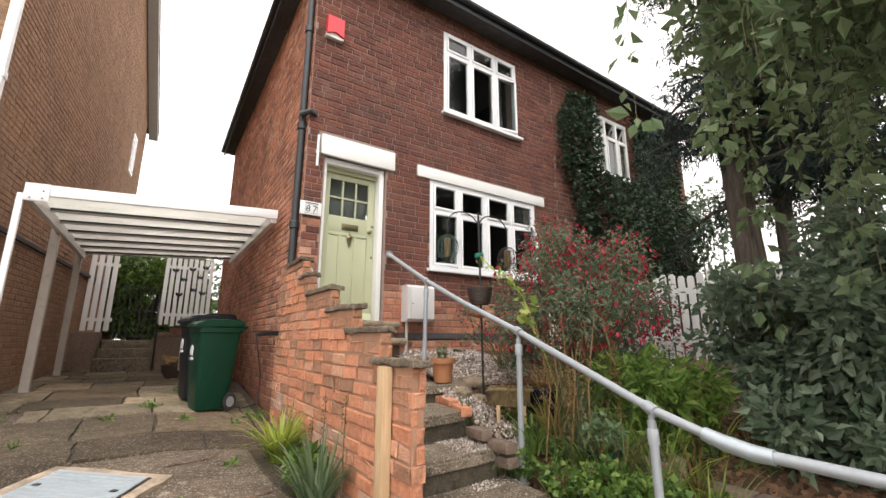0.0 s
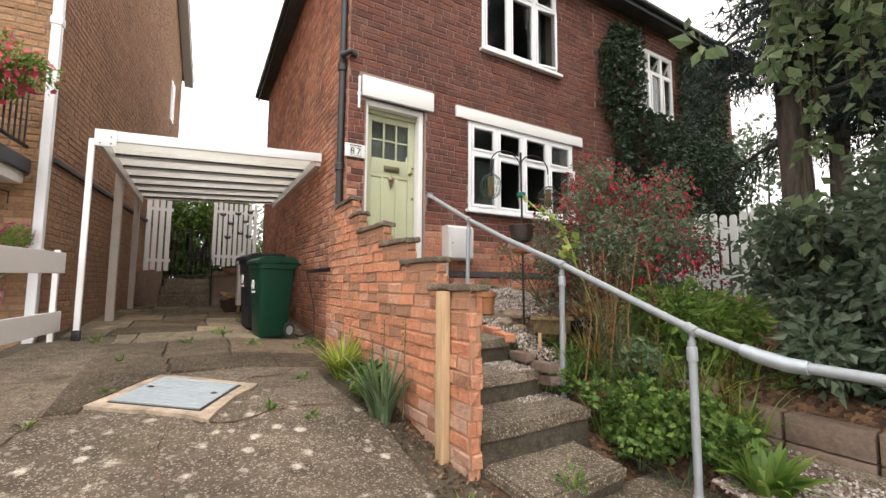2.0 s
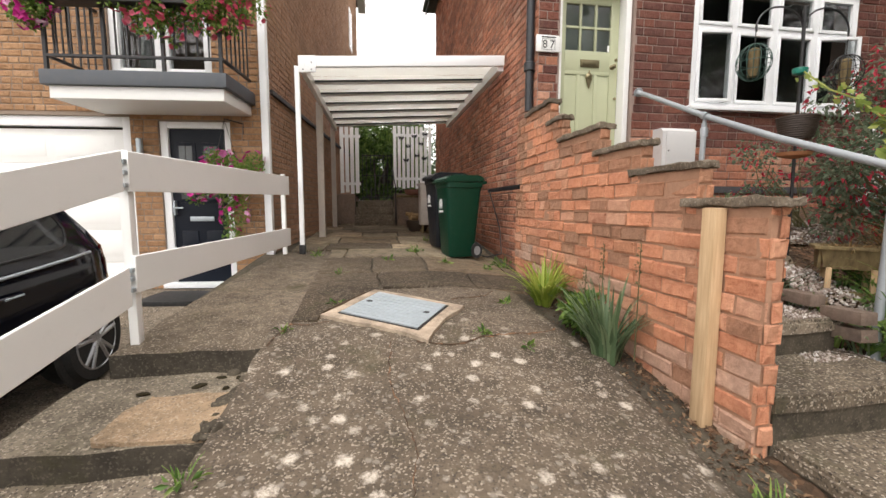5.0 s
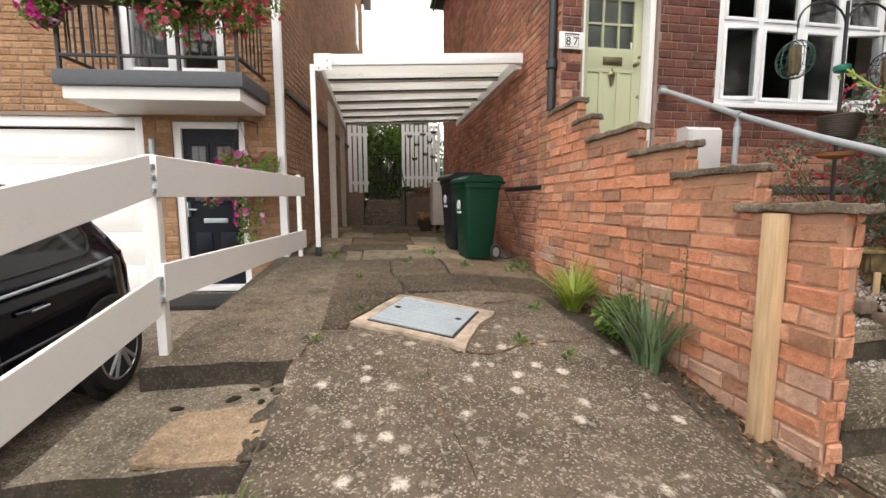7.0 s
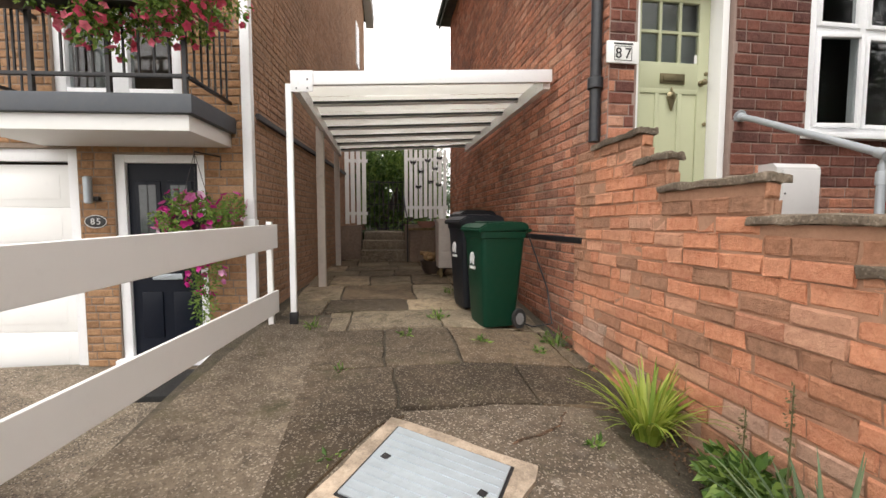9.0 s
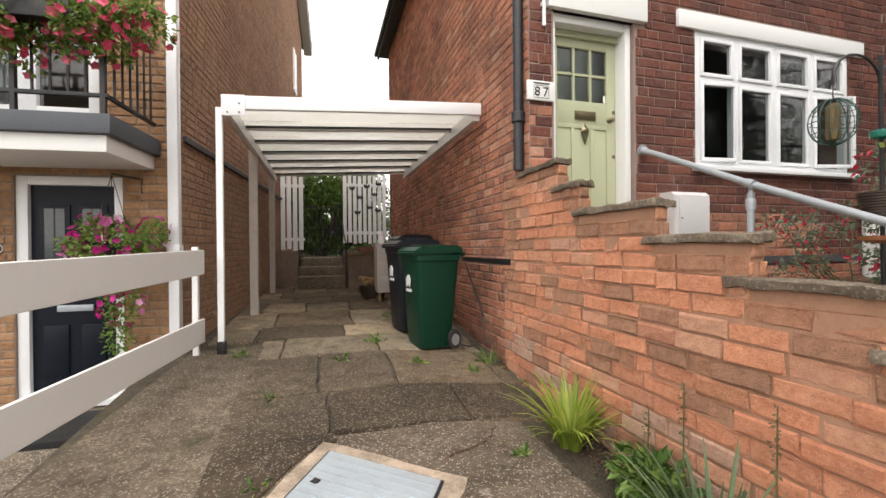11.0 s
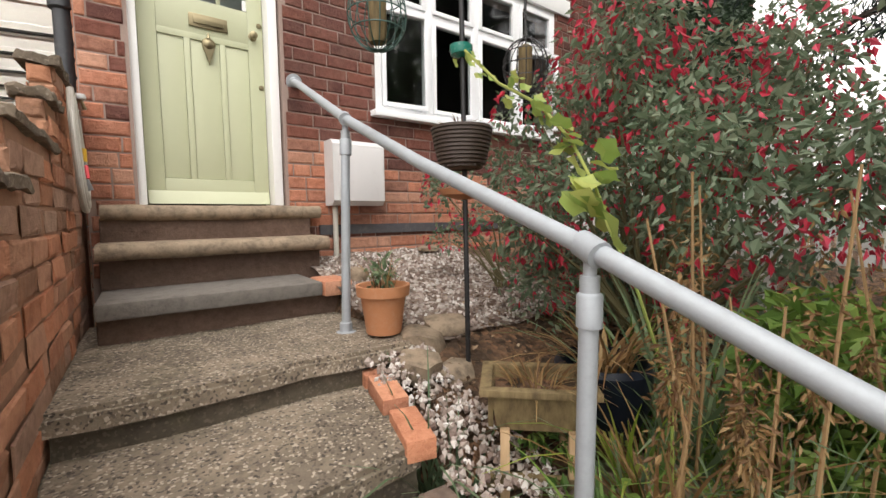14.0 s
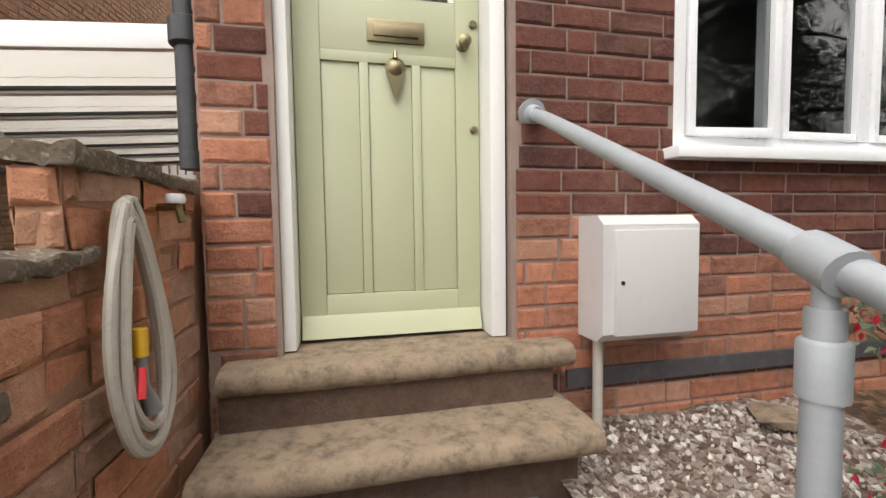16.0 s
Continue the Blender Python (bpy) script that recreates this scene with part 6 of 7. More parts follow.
for s in (-1, 1):
    for outline in ([(0.50, 0.28), (0.47, 0.45), (0.50, 0.66), (0.60, 0.85), (0.75, 0.93), (1.05, 0.95), (1.32, 0.95), (1.32, 0.1), (1.0, 0.1), (0.62, 0.12), (0.54, 0.17)], [(1.40, 0.95), (1.7, 0.95), (1.95, 0.93), (2.2, 0.85), (2.5, 0.6), (2.6, 0.15), (2.2, 0.1), (1.8, 0.1), (1.40, 0.1)]):
        bm = bmesh.new()
        cen = bm.verts.new(car_side(s, sum(q[0] for q in outline) / len(outline), 0.5, 0.012))
        ring = [bm.verts.new(car_side(s, *q, 0.008)) for q in outline]
        for k in range(len(ring)):
            bm.faces.new((cen, ring[k], ring[(k + 1) % len(ring)]))
        w_ = part("side_window", bm, CAR_GLASS, car)
        part("window_seal", tube(bmesh.new(), [car_side(s, *q, 0.008) for q in outline + outline[:1]], 0.008, 6, False), BLACK_METAL, w_)
    # The light reflected along the shoulder is added as a steel strip.
    part("trim_line", tube(bmesh.new(), [car_side(s, y_, -0.06, 0.012) for y_ in np.linspace(0.35, 2.7, 14)], 0.010, 8), LID_STEEL, car, "steel strip standing in for the shoulder reflection")
    part("crease_line", tube(bmesh.new(), [Vector((s * (car_section(y_)[0] + 0.001), y_, 0.60)) for y_ in np.linspace(0.25, 3.3, 16)], 0.010, 6), CAR_PAINT, car)
    bm = bmesh.new()
    lens = [[Vector((s * (car_section(y_)[0] * (0.99 if z_ < 0.85 else 0.965) + 0.006), y_, z_)) for y_ in (0.015, 0.06, 0.12, 0.19 - 0.03 * abs(z_ - 0.82) / 0.1)] for z_ in (0.70, 0.76, 0.82, 0.88, 0.93)]
    lens = [[bm.verts.new(q) for q in row] for row in lens]
    for p, q in zip(lens, lens[1:]):
        for k in range(3):
            bm.faces.new((p[k], p[k + 1], q[k + 1], q[k]))
    bmesh.ops.solidify(bm, geom=bm.faces[:], thickness=0.012)
    part("tail_light", bm, TAIL_RED, car, smooth=True)
    hd = part("door_handle", tube(bmesh.new(), [(s * 0.842, 1.02, 0.80), (s * 0.872, 1.06, 0.805), (s * 0.872, 1.18, 0.805), (s * 0.842, 1.22, 0.80)], 0.012, 8), CAR_PAINT, car)
    part("handle_strip", tube(bmesh.new(), [(s * 0.886, 1.06, 0.805), (s * 0.886, 1.18, 0.805)], 0.006, 6), LID_STEEL, hd)
    part("door_gap", boxes((s * 0.846 - 0.004, s * 0.846 + 0.004, 1.355, 1.365, 0.35, 0.86)), BLACK_METAL, car)
    for yy in (0.52, 2.95):
        # A black disc is added for the shaded gap around the wheel.
        arch = bmesh.new()
        lathe(arch, [(0.02, -0.004), (0.345, -0.004), (0.355, 0.006), (0.345, 0.014), (0.02, 0.014)], 40, pose(s * 0.842, yy, 0.335, 0, 90 * s))
        part("wheel_arch", arch, RUBBER, car)
        w_ = part("wheel", lathe(bmesh.new(), [(0.20, -0.1), (0.28, -0.1), (0.30, -0.07), (0.30, 0.07), (0.285, 0.1), (0.215, 0.1)], 36, pose(s * 0.79, yy, 0.33, 0, 90)), RUBBER, car, smooth=True)
        part("rim", lathe(bmesh.new(), [(0.19, 0.02), (0.212, 0.07), (0.218, 0.1), (0.208, 0.106), (0.195, 0.085)], 36, pose(s * 0.79, yy, 0.33, 0, 90 * s)), ALLOY, w_, smooth=True)
        part("brake_disc", lathe(bmesh.new(), [(0.02, 0.062), (0.19, 0.062), (0.19, 0.066), (0.02, 0.066)], 28, pose(s * 0.79, yy, 0.33, 0, 90 * s)), BLACK_METAL, w_)
        part("hub_cap", lathe(bmesh.new(), [(0.05, 0.06), (0.05, 0.098), (0.035, 0.106), (0.005, 0.106)], 20, pose(s * 0.79, yy, 0.33, 0, 90 * s)), ALLOY, w_)
        for k in range(10):
            a = (k // 2) * 2 * math.pi / 5 + (0.19 if k % 2 else -0.19) + 0.3
            c = Vector((s * 0.882, yy, 0.33))
            part("spoke", tube(bmesh.new(), [c + Vector((0, math.cos(a) * 0.03, math.sin(a) * 0.03)), c + Vector((s * 0.006, math.cos(a) * 0.12, math.sin(a) * 0.12)), c + Vector((0, math.cos(a) * 0.205, math.sin(a) * 0.205))], [0.02, 0.016, 0.019], 6), ALLOY, w_)
part("bumper", boxes((-0.70, 0.70, -0.05, 0.10, 0.32, 0.60), bevel=0.05), CAR_PAINT, car)
bm = bmesh.new()
pane = [[bm.verts.new((sx * 0.58 * (1 - 0.25 * (z_ - 0.98)), yb - 0.012, z_ + 0.004)) for sx in (-1, -0.4, 0.4, 1)] for yb, z_ in ((0.10, 1.0), (0.20, 1.12), (0.33, 1.27))]
for p, q in zip(pane, pane[1:]):
    for k in range(3):
        bm.faces.new((p[k], p[k + 1], q[k + 1], q[k]))
bmesh.ops.solidify(bm, geom=bm.faces[:], thickness=0.008)
part("rear_window", bm, CAR_GLASS, car)

# ---- garden things ----
# hose hung on the tap
hs = thing("garden_hose", "pale grey hose coiled over a tap on the brick corner", "hose")
pts = []
for k in range(241):
    a = k / 40 * 2 * math.pi
    turn_ = k // 40
    w_ = 0.135 + 0.03 * math.sin(turn_ * 2.1) + 0.012 * math.sin(k * 0.37)
    h_ = 0.255 + 0.03 * math.sin(turn_ * 1.7 + 1)
    sag = math.sin(a) * (0.45 + 0.55 * (1 - math.cos(a)) / 2)
    pts.append((1.705 + 0.007 * (turn_ % 3) + 0.012 * (1 - math.cos(a)), 4.70 + w_ * sag + 0.012 * math.sin(turn_ * 3.3), 1.655 + h_ * math.cos(a) - 0.012 * (turn_ % 2)))
part("coil", tube(bmesh.new(), pts, 0.0105, 8), HOSE, hs)
tap = thing("outside_tap", "small brass outside tap on the wall", "tap")
part("spout", tube(bmesh.new(), [(1.66, 4.93, 1.93), (1.73, 4.92, 1.93), (1.74, 4.92, 1.89)], 0.011, 8), BRASS, tap)
part("handle", lathe(bmesh.new(), [(0.022, 0), (0.026, 0.01), (0.022, 0.025)], 12, pose(1.725, 4.92, 1.94)), DECAL, tap)
nz = thing("hose_nozzle", "yellow and grey hose nozzle hanging by the tap", "nozzle")
part("barrel", tube(bmesh.new(), [(1.74, 4.66, 1.60), (1.74, 4.665, 1.53), (1.75, 4.68, 1.47)], [0.010, 0.012, 0.02], 10), HUB_GREY, nz)
part("grip", tube(bmesh.new(), [(1.74, 4.66, 1.66), (1.74, 4.66, 1.60)], 0.015, 10), YELLOW_PLASTIC, nz)
part("trigger", tube(bmesh.new(), [(1.75, 4.64, 1.58), (1.755, 4.62, 1.52)], 0.008, 8), RED_BOX, nz)

# terracotta pot
pot = thing("plant_pot", "terracotta pot with dry seedlings on the landing corner", "plant pot")
part("pot", lathe(bmesh.new(), [(0.085, 0.0), (0.108, 0.17), (0.112, 0.18), (0.128, 0.185), (0.132, 0.235), (0.118, 0.235), (0.105, 0.19), (0.02, 0.18)], 28, pose(2.88, 3.90, 0.765)), TERRACOTTA, pot)
part("soil", lathe(bmesh.new(), [(0.105, 0.17), (0.106, 0.195), (0.01, 0.205)], 20, pose(2.88, 3.90, 0.765)), SOIL, pot)
leaf_cloud("seedling", 90, clumps([(2.88, 3.90, 1.06, 0.08, 0.08, 0.09)], 0.1), 0.05, LEAF_BLADE, pot, kind="stuff", seed=5, width=0.4)
blades("dry_stalk", (2.88, 3.90, 0.95), 26, 0.22, 0.006, LEAF_DRY, pot, 4, 0.7, 0.06)

# trough planter
tr_ = thing("trough_planter", "weathered wooden trough planter with dead stems", "planter", m=pose(2.99, 3.02, 0.44, 0, 0, -44) @ Matrix.Diagonal((0.76, 0.8, 0.9, 1)))
bm = bmesh.new()
for sx_, ux in ((1, 0.2), (-1, 0.2)):
    prism(bm, [(-0.13, 0.36), (0.13, 0.36), (0.09, 0.22), (-0.09, 0.22)], "x", sx_ * ux - 0.011, sx_ * ux + 0.011)
for sy_ in (1, -1):
    vs = [bm.verts.new(q) for q in ((-0.2, sy_ * 0.15, 0.36), (0.2, sy_ * 0.15, 0.36), (0.17, sy_ * 0.105, 0.22), (-0.17, sy_ * 0.105, 0.22), (-0.2, sy_ * 0.128, 0.36), (0.2, sy_ * 0.128, 0.36), (0.17, sy_ * 0.085, 0.22), (-0.17, sy_ * 0.085, 0.22))]
    fs_ = [bm.faces.new([vs[i] for i in fc]) for fc in ((0, 1, 2, 3), (4, 5, 6, 7), (0, 1, 5, 4), (2, 3, 7, 6), (0, 3, 7, 4), (1, 2, 6, 5))]
    bmesh.ops.recalc_face_normals(bm, faces=fs_)
part("box", bm, WOOD_OLD, tr_)
part("rim", boxes((-0.245, 0.245, -0.17, -0.125, 0.36, 0.385), (-0.245, 0.245, 0.125, 0.17, 0.36, 0.385), (-0.245, -0.195, -0.125, 0.125, 0.36, 0.385), (0.195, 0.245, -0.125, 0.125, 0.36, 0.385), bevel=0.005), WOOD_OLD, tr_)
part("soil", boxes((-0.185, 0.185, -0.10, 0.10, 0.23, 0.34)), SOIL, tr_)
for xx in (-0.16, 0.12):
    part("leg", boxes((xx, xx + 0.04, -0.14, -0.10, -0.12, 0.23), (xx, xx + 0.04, 0.10, 0.14, -0.02, 0.23), bevel=0.004), TIMBER_NEW, tr_)
part("bearer", boxes((-0.23, 0.23, -0.145, -0.115, 0.02, 0.07), bevel=0.004), WOOD_OLD, tr_)
blades("dead_stem", (0, 0, 0.32), 60, 0.16, 0.008, LEAF_DRY, tr_, 8, 1.4, 0.14)
bag = thing("grow_bag", "dark blue glazed pot of dying foliage", "plant pot")
part("pot", lathe(bmesh.new(), [(0.12, 0), (0.17, 0.12), (0.18, 0.26), (0.16, 0.28), (0.15, 0.2), (0.02, 0.2)], 22, pose(3.34, 3.0, 0.50)), NAVY, bag)
blades("dead_foliage", (3.34, 3.0, 0.72), 70, 0.30, 0.012, LEAF_DRY, bag, 9, 1.3, 0.12)

# feeder pole
fp = thing("bird_feeder_pole", "slim black bird feeder pole with curled arms", "bird feeder")
part("pole", tube(bmesh.new(), [(3.13, 3.55, 0.45), (3.10, 3.55, 2.50)], 0.012, 8), BLACK_METAL, fp)
for s, top in ((-1, 2.42), (1, 2.44)):
    part("arm", tube(bmesh.new(), [(3.10, 3.55, 2.2)] + [(3.10 + s * (0.20 - 0.20 * math.cos(a)), 3.55, top - 0.1 + 0.16 * math.sin(a)) for a in np.linspace(0.2, 3.3, 12)], 0.007, 6), BLACK_METAL, fp)
part("ring_lamp", lathe(bmesh.new(), [(0.02, -0.03), (0.045, -0.02), (0.05, 0.0), (0.05, 0.018), (0.015, 0.03)], 18, pose(3.10, 3.55, 2.04)), TEAL_GLASS, fp, "teal glass collar")
part("dish", lathe(bmesh.new(), [(0.03, -0.03), (0.10, -0.01), (0.115, 0.015), (0.10, 0.015), (0.03, -0.01)], 22, pose(3.11, 3.55, 1.43)), TERRACOTTA, fp, "brown saucer dish")
hb = thing("wicker_basket", "dark wicker hanging basket of dry stems on the pole", "basket")
bm = bmesh.new()
for k in range(11):
    z = 1.535 + 0.0155 * k
    r = 0.078 + 0.042 * (k / 10) ** 0.6
    tube(bm, [(3.06 + (r + 0.004 * (j % 2)) * math.cos(2 * math.pi * j / 36), 3.50 + (r + 0.004 * (j % 2)) * math.sin(2 * math.pi * j / 36), z) for j in range(37)], 0.0095, 5, False)
part("weave", bm, WICKER, hb)
part("base", lathe(bmesh.new(), [(0.055, 0), (0.078, 0.01), (0.108, 0.15), (0.097, 0.15), (0.05, 0.02)], 20, pose(3.06, 3.50, 1.53)), WICKER, hb)
blades("dry_grass", (3.06, 3.50, 1.66), 60, 0.09, 0.005, LEAF_DRY, hb, 12, 1.2, 0.09)
for fx, fy, fz, lab in ((2.70, 3.55, 2.08, "round green wire cage bird feeder"), (3.50, 3.55, 2.05, "tube bird feeder in a wire cage")):
    cg = thing("bird_feeder", lab, "bird feeder", "hanging feeders")
    bm = bmesh.new()
    for k in range(8):
        a = math.pi * k / 8
        tube(bm, [(fx + 0.11 * math.sin(t) * math.cos(a), fy + 0.11 * math.sin(t) * math.sin(a), fz + 0.13 * math.cos(t)) for t in np.linspace(0, 2 * math.pi, 21)], 0.0025, 4, False)
    for z in (-0.06, 0, 0.06):
        r = 0.11 * math.sqrt(1 - (z / 0.13) ** 2)
        tube(bm, [(fx + r * math.cos(t), fy + r * math.sin(t), fz + z) for t in np.linspace(0, 2 * math.pi, 21)], 0.0025, 4, False)
    part("cage", bm, CAGE_WIRE if fx < 3 else BLACK_METAL, cg)
    part("seed_tube", lathe(bmesh.new(), [(0.03, -0.1), (0.034, -0.09), (0.034, 0.09), (0.02, 0.1)], 14, pose(fx, fy, fz)), WOOD_OLD, cg)
    part("hanger", tube(bmesh.new(), [(fx, fy, fz + 0.12), (fx, fy, fz + 0.24)], 0.003, 5), BLACK_METAL, cg)

# bricks and stones edging the steps
for i, (x, y, z, a) in enumerate(((2.74, 3.78, 0.635, 80), (2.69, 3.52, 0.63, 78), (2.64, 3.26, 0.60, 75), (2.60, 2.98, 0.47, 85), (2.585, 2.70, 0.43, 84), (2.60, 2.70, 0.33, 84))):
    lb2 = thing("loose_brick", "orange perforated brick edging the concrete steps", "brick", "loose edging bricks")
    bm = boxes((-0.115, 0.115, -0.05, 0.05, -0.036, 0.036), bevel=0.006)
    bm.transform(pose(x, y, z, 0, 2 * i - 5, a))
    part("block", bm, BRICK_NEW if i < 3 else BLOCK_GREY, lb2)
    for k in (-0.07, 0.0, 0.07):
        h_ = lathe(bmesh.new(), [(0.013, 0), (0.013, 0.001)], 10, pose(x, y, z, 0, 2 * i - 5, a) @ pose(k, -0.0505, 0, 90))
        part("perforation", h_, BLACK_METAL, lb2)
rs = random.Random(21)


def rock(name, c, r, material, label, group="", seed=0):
    bm = bmesh.new()
    bmesh.ops.create_icosphere(bm, subdivisions=2, radius=1)
    for vtx in bm.verts:
        d = noise.noise(vtx.co * 1.3 + Vector((seed * 3.1, seed, 0)))
        vtx.co = Vector((vtx.co.x * r[0], vtx.co.y * r[1], vtx.co.z * r[2])) * (1 + 0.35 * d)
        for ax, lim in ((2, 0.62), (0, 0.75)):
            m_ = lim * r[ax]
            vtx.co[ax] = max(-m_, min(m_, vtx.co[ax]))
    bm.transform(pose(*c, seed * 17 % 25 - 12, seed * 31 % 20 - 10, seed * 53 % 180))
    return part(name, bm, material, None, label, "stone", group=group)


for i, (x, y, z, a, b, c) in enumerate(((3.02, 3.80, 0.70, 0.16, 0.12, 0.12), (2.90, 3.62, 0.66, 0.13, 0.10, 0.10), (3.22, 3.86, 0.74, 0.14, 0.10, 0.09), (3.05, 3.56, 0.62, 0.12, 0.09, 0.07), (3.22, 2.76, 0.40, 0.24, 0.17, 0.12), (3.05, 4.40, 0.88, 0.09, 0.07, 0.08), (3.07, 4.62, 0.95, 0.08, 0.08, 0.08), (3.9, 5.02, 1.06, 0.13, 0.09, 0.03))):
    rock("garden_stone", (x, y, z), (a, b, c), STONE_STEP, "rough grey-brown garden stone in the gravel", "garden stones", i + 1)


def pebbles(name, n, x0, x1, y0, y1, zf, size, material, label, seed):
    rng = random.Random(seed)
    vs, fs = [], []
    for _ in range(n):
        x, y = rng.uniform(x0, x1), rng.uniform(y0, y1)
        s = size * rng.uniform(0.5, 1.4)
        c = Vector((x, y, zf(x, y) + s * 0.25))
        k = len(vs)
        m_ = Euler((rng.uniform(0, 3), rng.uniform(0, 3), rng.uniform(0, 3))).to_matrix()
        for q in ((1, 0, 0), (0, 0.8, 0), (-1, 0, 0), (0, -0.8, 0), (0, 0, 0.6), (0, 0, -0.6)):
            vs.append(tuple(c + m_ @ Vector(q) * s))
        fs += [(k + a, k + b, k + c_) for a, b, c_ in ((0, 1, 4), (1, 2, 4), (2, 3, 4), (3, 0, 4), (1, 0, 5), (2, 1, 5), (3, 2, 5), (0, 3, 5))]
    raw(name, vs, fs, material, None, label, "pebbles", "stuff")


a = Mat("pebble_stone", 0.85, spec=0.3)
a.color(a.ramp(a.piece(), [(0, (0.16, 0.11, 0.09)), (0.4, (0.32, 0.26, 0.22)), (0.75, (0.45, 0.40, 0.36)), (1, (0.62, 0.59, 0.55))]))
PEBBLE = a.m
pebbles("pebbles", 2600, 2.9, 4.2, 3.8, 5.15, lambda x, y: bank_z(x, y) + 0.02, 0.016, PEBBLE, "loose pale and pink gravel under the window", 3)
pebbles("white_pebbles", 900, 2.66, 3.0, 2.7, 3.7, lambda x, y: bank_z(3, y) + 0.03, 0.016, PEBBLE, "white pebbles beside the steps", 4)
pebbles("step_grit", 900, 2.3, 2.66, 2.6, 3.2, lambda x, y: 0.40 if y > 2.76 else 0.205, 0.009, PEBBLE, "scattered gravel on the steps", 5)
pebbles("path_gravel", 2200, 2.64, 3.6, 0.2, 1.5, lambda x, y: bank_z(3, y) + 0.045, 0.013, PEBBLE, "loose pinkish gravel of the path", 6)


def litter(name, n, x0, x1, y0, y1, zf, seed, label):
    def place(rng):
        x, y = rng.uniform(x0, x1), rng.uniform(y0, y1)
        return (x, y, zf(x, y) + 0.006), (rng.normal(), rng.normal(), 0.3)
    leaf_cloud(name, n, place, 0.032, LEAF_LITTER, None, label, "leaf litter", "stuff", droop=0.0, seed=seed, flat=1.0)


litter("fallen_leaves", 3200, 1.2, 1.62, 0.9, 4.6, lambda x, y: drive_z(1.6, y) - 0.02, 31, "dry fallen leaves along the wall foot")
litter("step_leaves", 260, 1.75, 2.65, 1.0, 1.82, lambda x, y: -0.132, 33, "dry leaves fallen on the lowest step")
litter("dead_leaves", 1600, 2.66, 4.2, 1.4, 4.2, lambda x, y: bank_z(x, y) + 0.02, 32, "dry fallen leaves over the garden bed")

# low block wall at the path's far side
bw = thing("block_wall", "low weathered block wall holding the shrub bank", "wall", kind="structure")
rng_ = random.Random(5)
y = 1.95
while y > -2.0:
    L = rng_.uniform(0.36, 0.46)
    for k in range(2):
        part("block", boxes((3.60 + rng_.uniform(-0.01, 0.01), 3.74, y - L + 0.008, y - 0.008, -0.14 + k * 0.19, 0.04 + k * 0.19), bevel=0.012), BLOCK_GREY, bw)
    y -= L
part("kerb", boxes((3.50, 3.60, -2.0, 1.9, -0.2, 0.0), bevel=0.015), CONCRETE_STEP, None, "narrow concrete kerb along the gravel path", "kerb", "structure")
for i, (x, y, z) in enumerate(((3.45, 1.86, 0.10), (3.52, 1.98, 0.30), (3.36, 2.02, 0.28))):
    sb2 = thing("stacked_block", "old hollow brick stacked at the wall end", "brick", "stacked bricks")
    bm = boxes((-0.11, 0.11, -0.055, 0.055, -0.09, 0.09), bevel=0.01)
    bm.transform(pose(x, y, z, 0, 0, 30 + 23 * i))
    part("block", bm, BLOCK_GREY, sb2)

# ---- plants ----
rg = np.random.default_rng(4)


def stems(name, base, tips, r, material, parent, bend=0.15, seed=1):
    rng = random.Random(seed)
    bm = bmesh.new()
    b = Vector(base)
    for t in tips:
        t = Vector(t)
        m1 = b.lerp(t, 0.45) + Vector((rng.uniform(-1, 1), rng.uniform(-1, 1), 0.6)) * bend
        tube(bm, [b + Vector((rng.uniform(-.05, .05), rng.uniform(-.05, .05), 0)), b.lerp(m1, 0.5), m1, t], [r, r * 0.85, r * 0.6, r * 0.25], 5, False)
    return part(name, bm, material, parent)


fu = thing("fuchsia_bush", "tall fuchsia bush covered in crimson flowers", "bush")
cl = blob_set(rg, (4.25, 3.2, 1.52), (1.0, 0.85, 0.88), 66, 0.24)
stems("stem", (4.1, 3.2, 0.6), [c[:3] for c in cl], 0.016, STEM, fu, seed=2)
leaf_cloud("foliage", 13000, clumps(cl, 0.25), 0.052, LEAF_FUCHSIA, fu, kind="stuff", seed=3, width=0.5)
leaf_cloud("blossom", 2900, clumps([c for i, c in enumerate(cl) if i % 2 == 0 or c[2] > 1.9], 0.85), 0.052, PETAL_RED, fu, kind="stuff", seed=6, droop=1.6, width=0.5)
fl = blob_set(rg, (3.72, 4.35, 1.45), (0.42, 0.3, 0.32), 9, 0.13)
leaf_cloud("low_foliage", 620, clumps(fl, 0.3), 0.04, LEAF_FUCHSIA, fu, kind="stuff", seed=13)
leaf_cloud("low_blossom", 170, clumps(fl, 0.8), 0.035, PETAL_RED, fu, kind="stuff", seed=16, droop=1.4)
stems("low_stem", (3.9, 4.1, 0.85), [c[:3] for c in fl], 0.008, STEM, fu, seed=12)

sh = thing("large_shrub", "large dark leafy shrub spilling over the block wall", "shrub")
cl = blob_set(rg, (4.95, 0.9, 1.25), (1.05, 1.2, 0.95), 60, 0.30) + blob_set(rg, (4.2, 1.1, 0.72), (0.55, 0.8, 0.5), 26, 0.26)
stems("stem", (5.0, 1.2, 0.35), [c[:3] for c in cl], 0.02, STEM, sh, seed=3)
leaf_cloud("foliage", 24000, clumps(cl, 0.2), 0.09, LEAF_DARK, sh, kind="stuff", seed=7, width=0.6)
s2 = thing("small_shrub", "bushy green shrub at the house end of the picket fence", "shrub")
cl = blob_set(rg, (5.3, 3.9, 1.6), (0.5, 0.6, 0.6), 16, 0.26)
stems("stem", (5.3, 3.9, 0.8), [c[:3] for c in cl], 0.014, STEM, s2, seed=5)
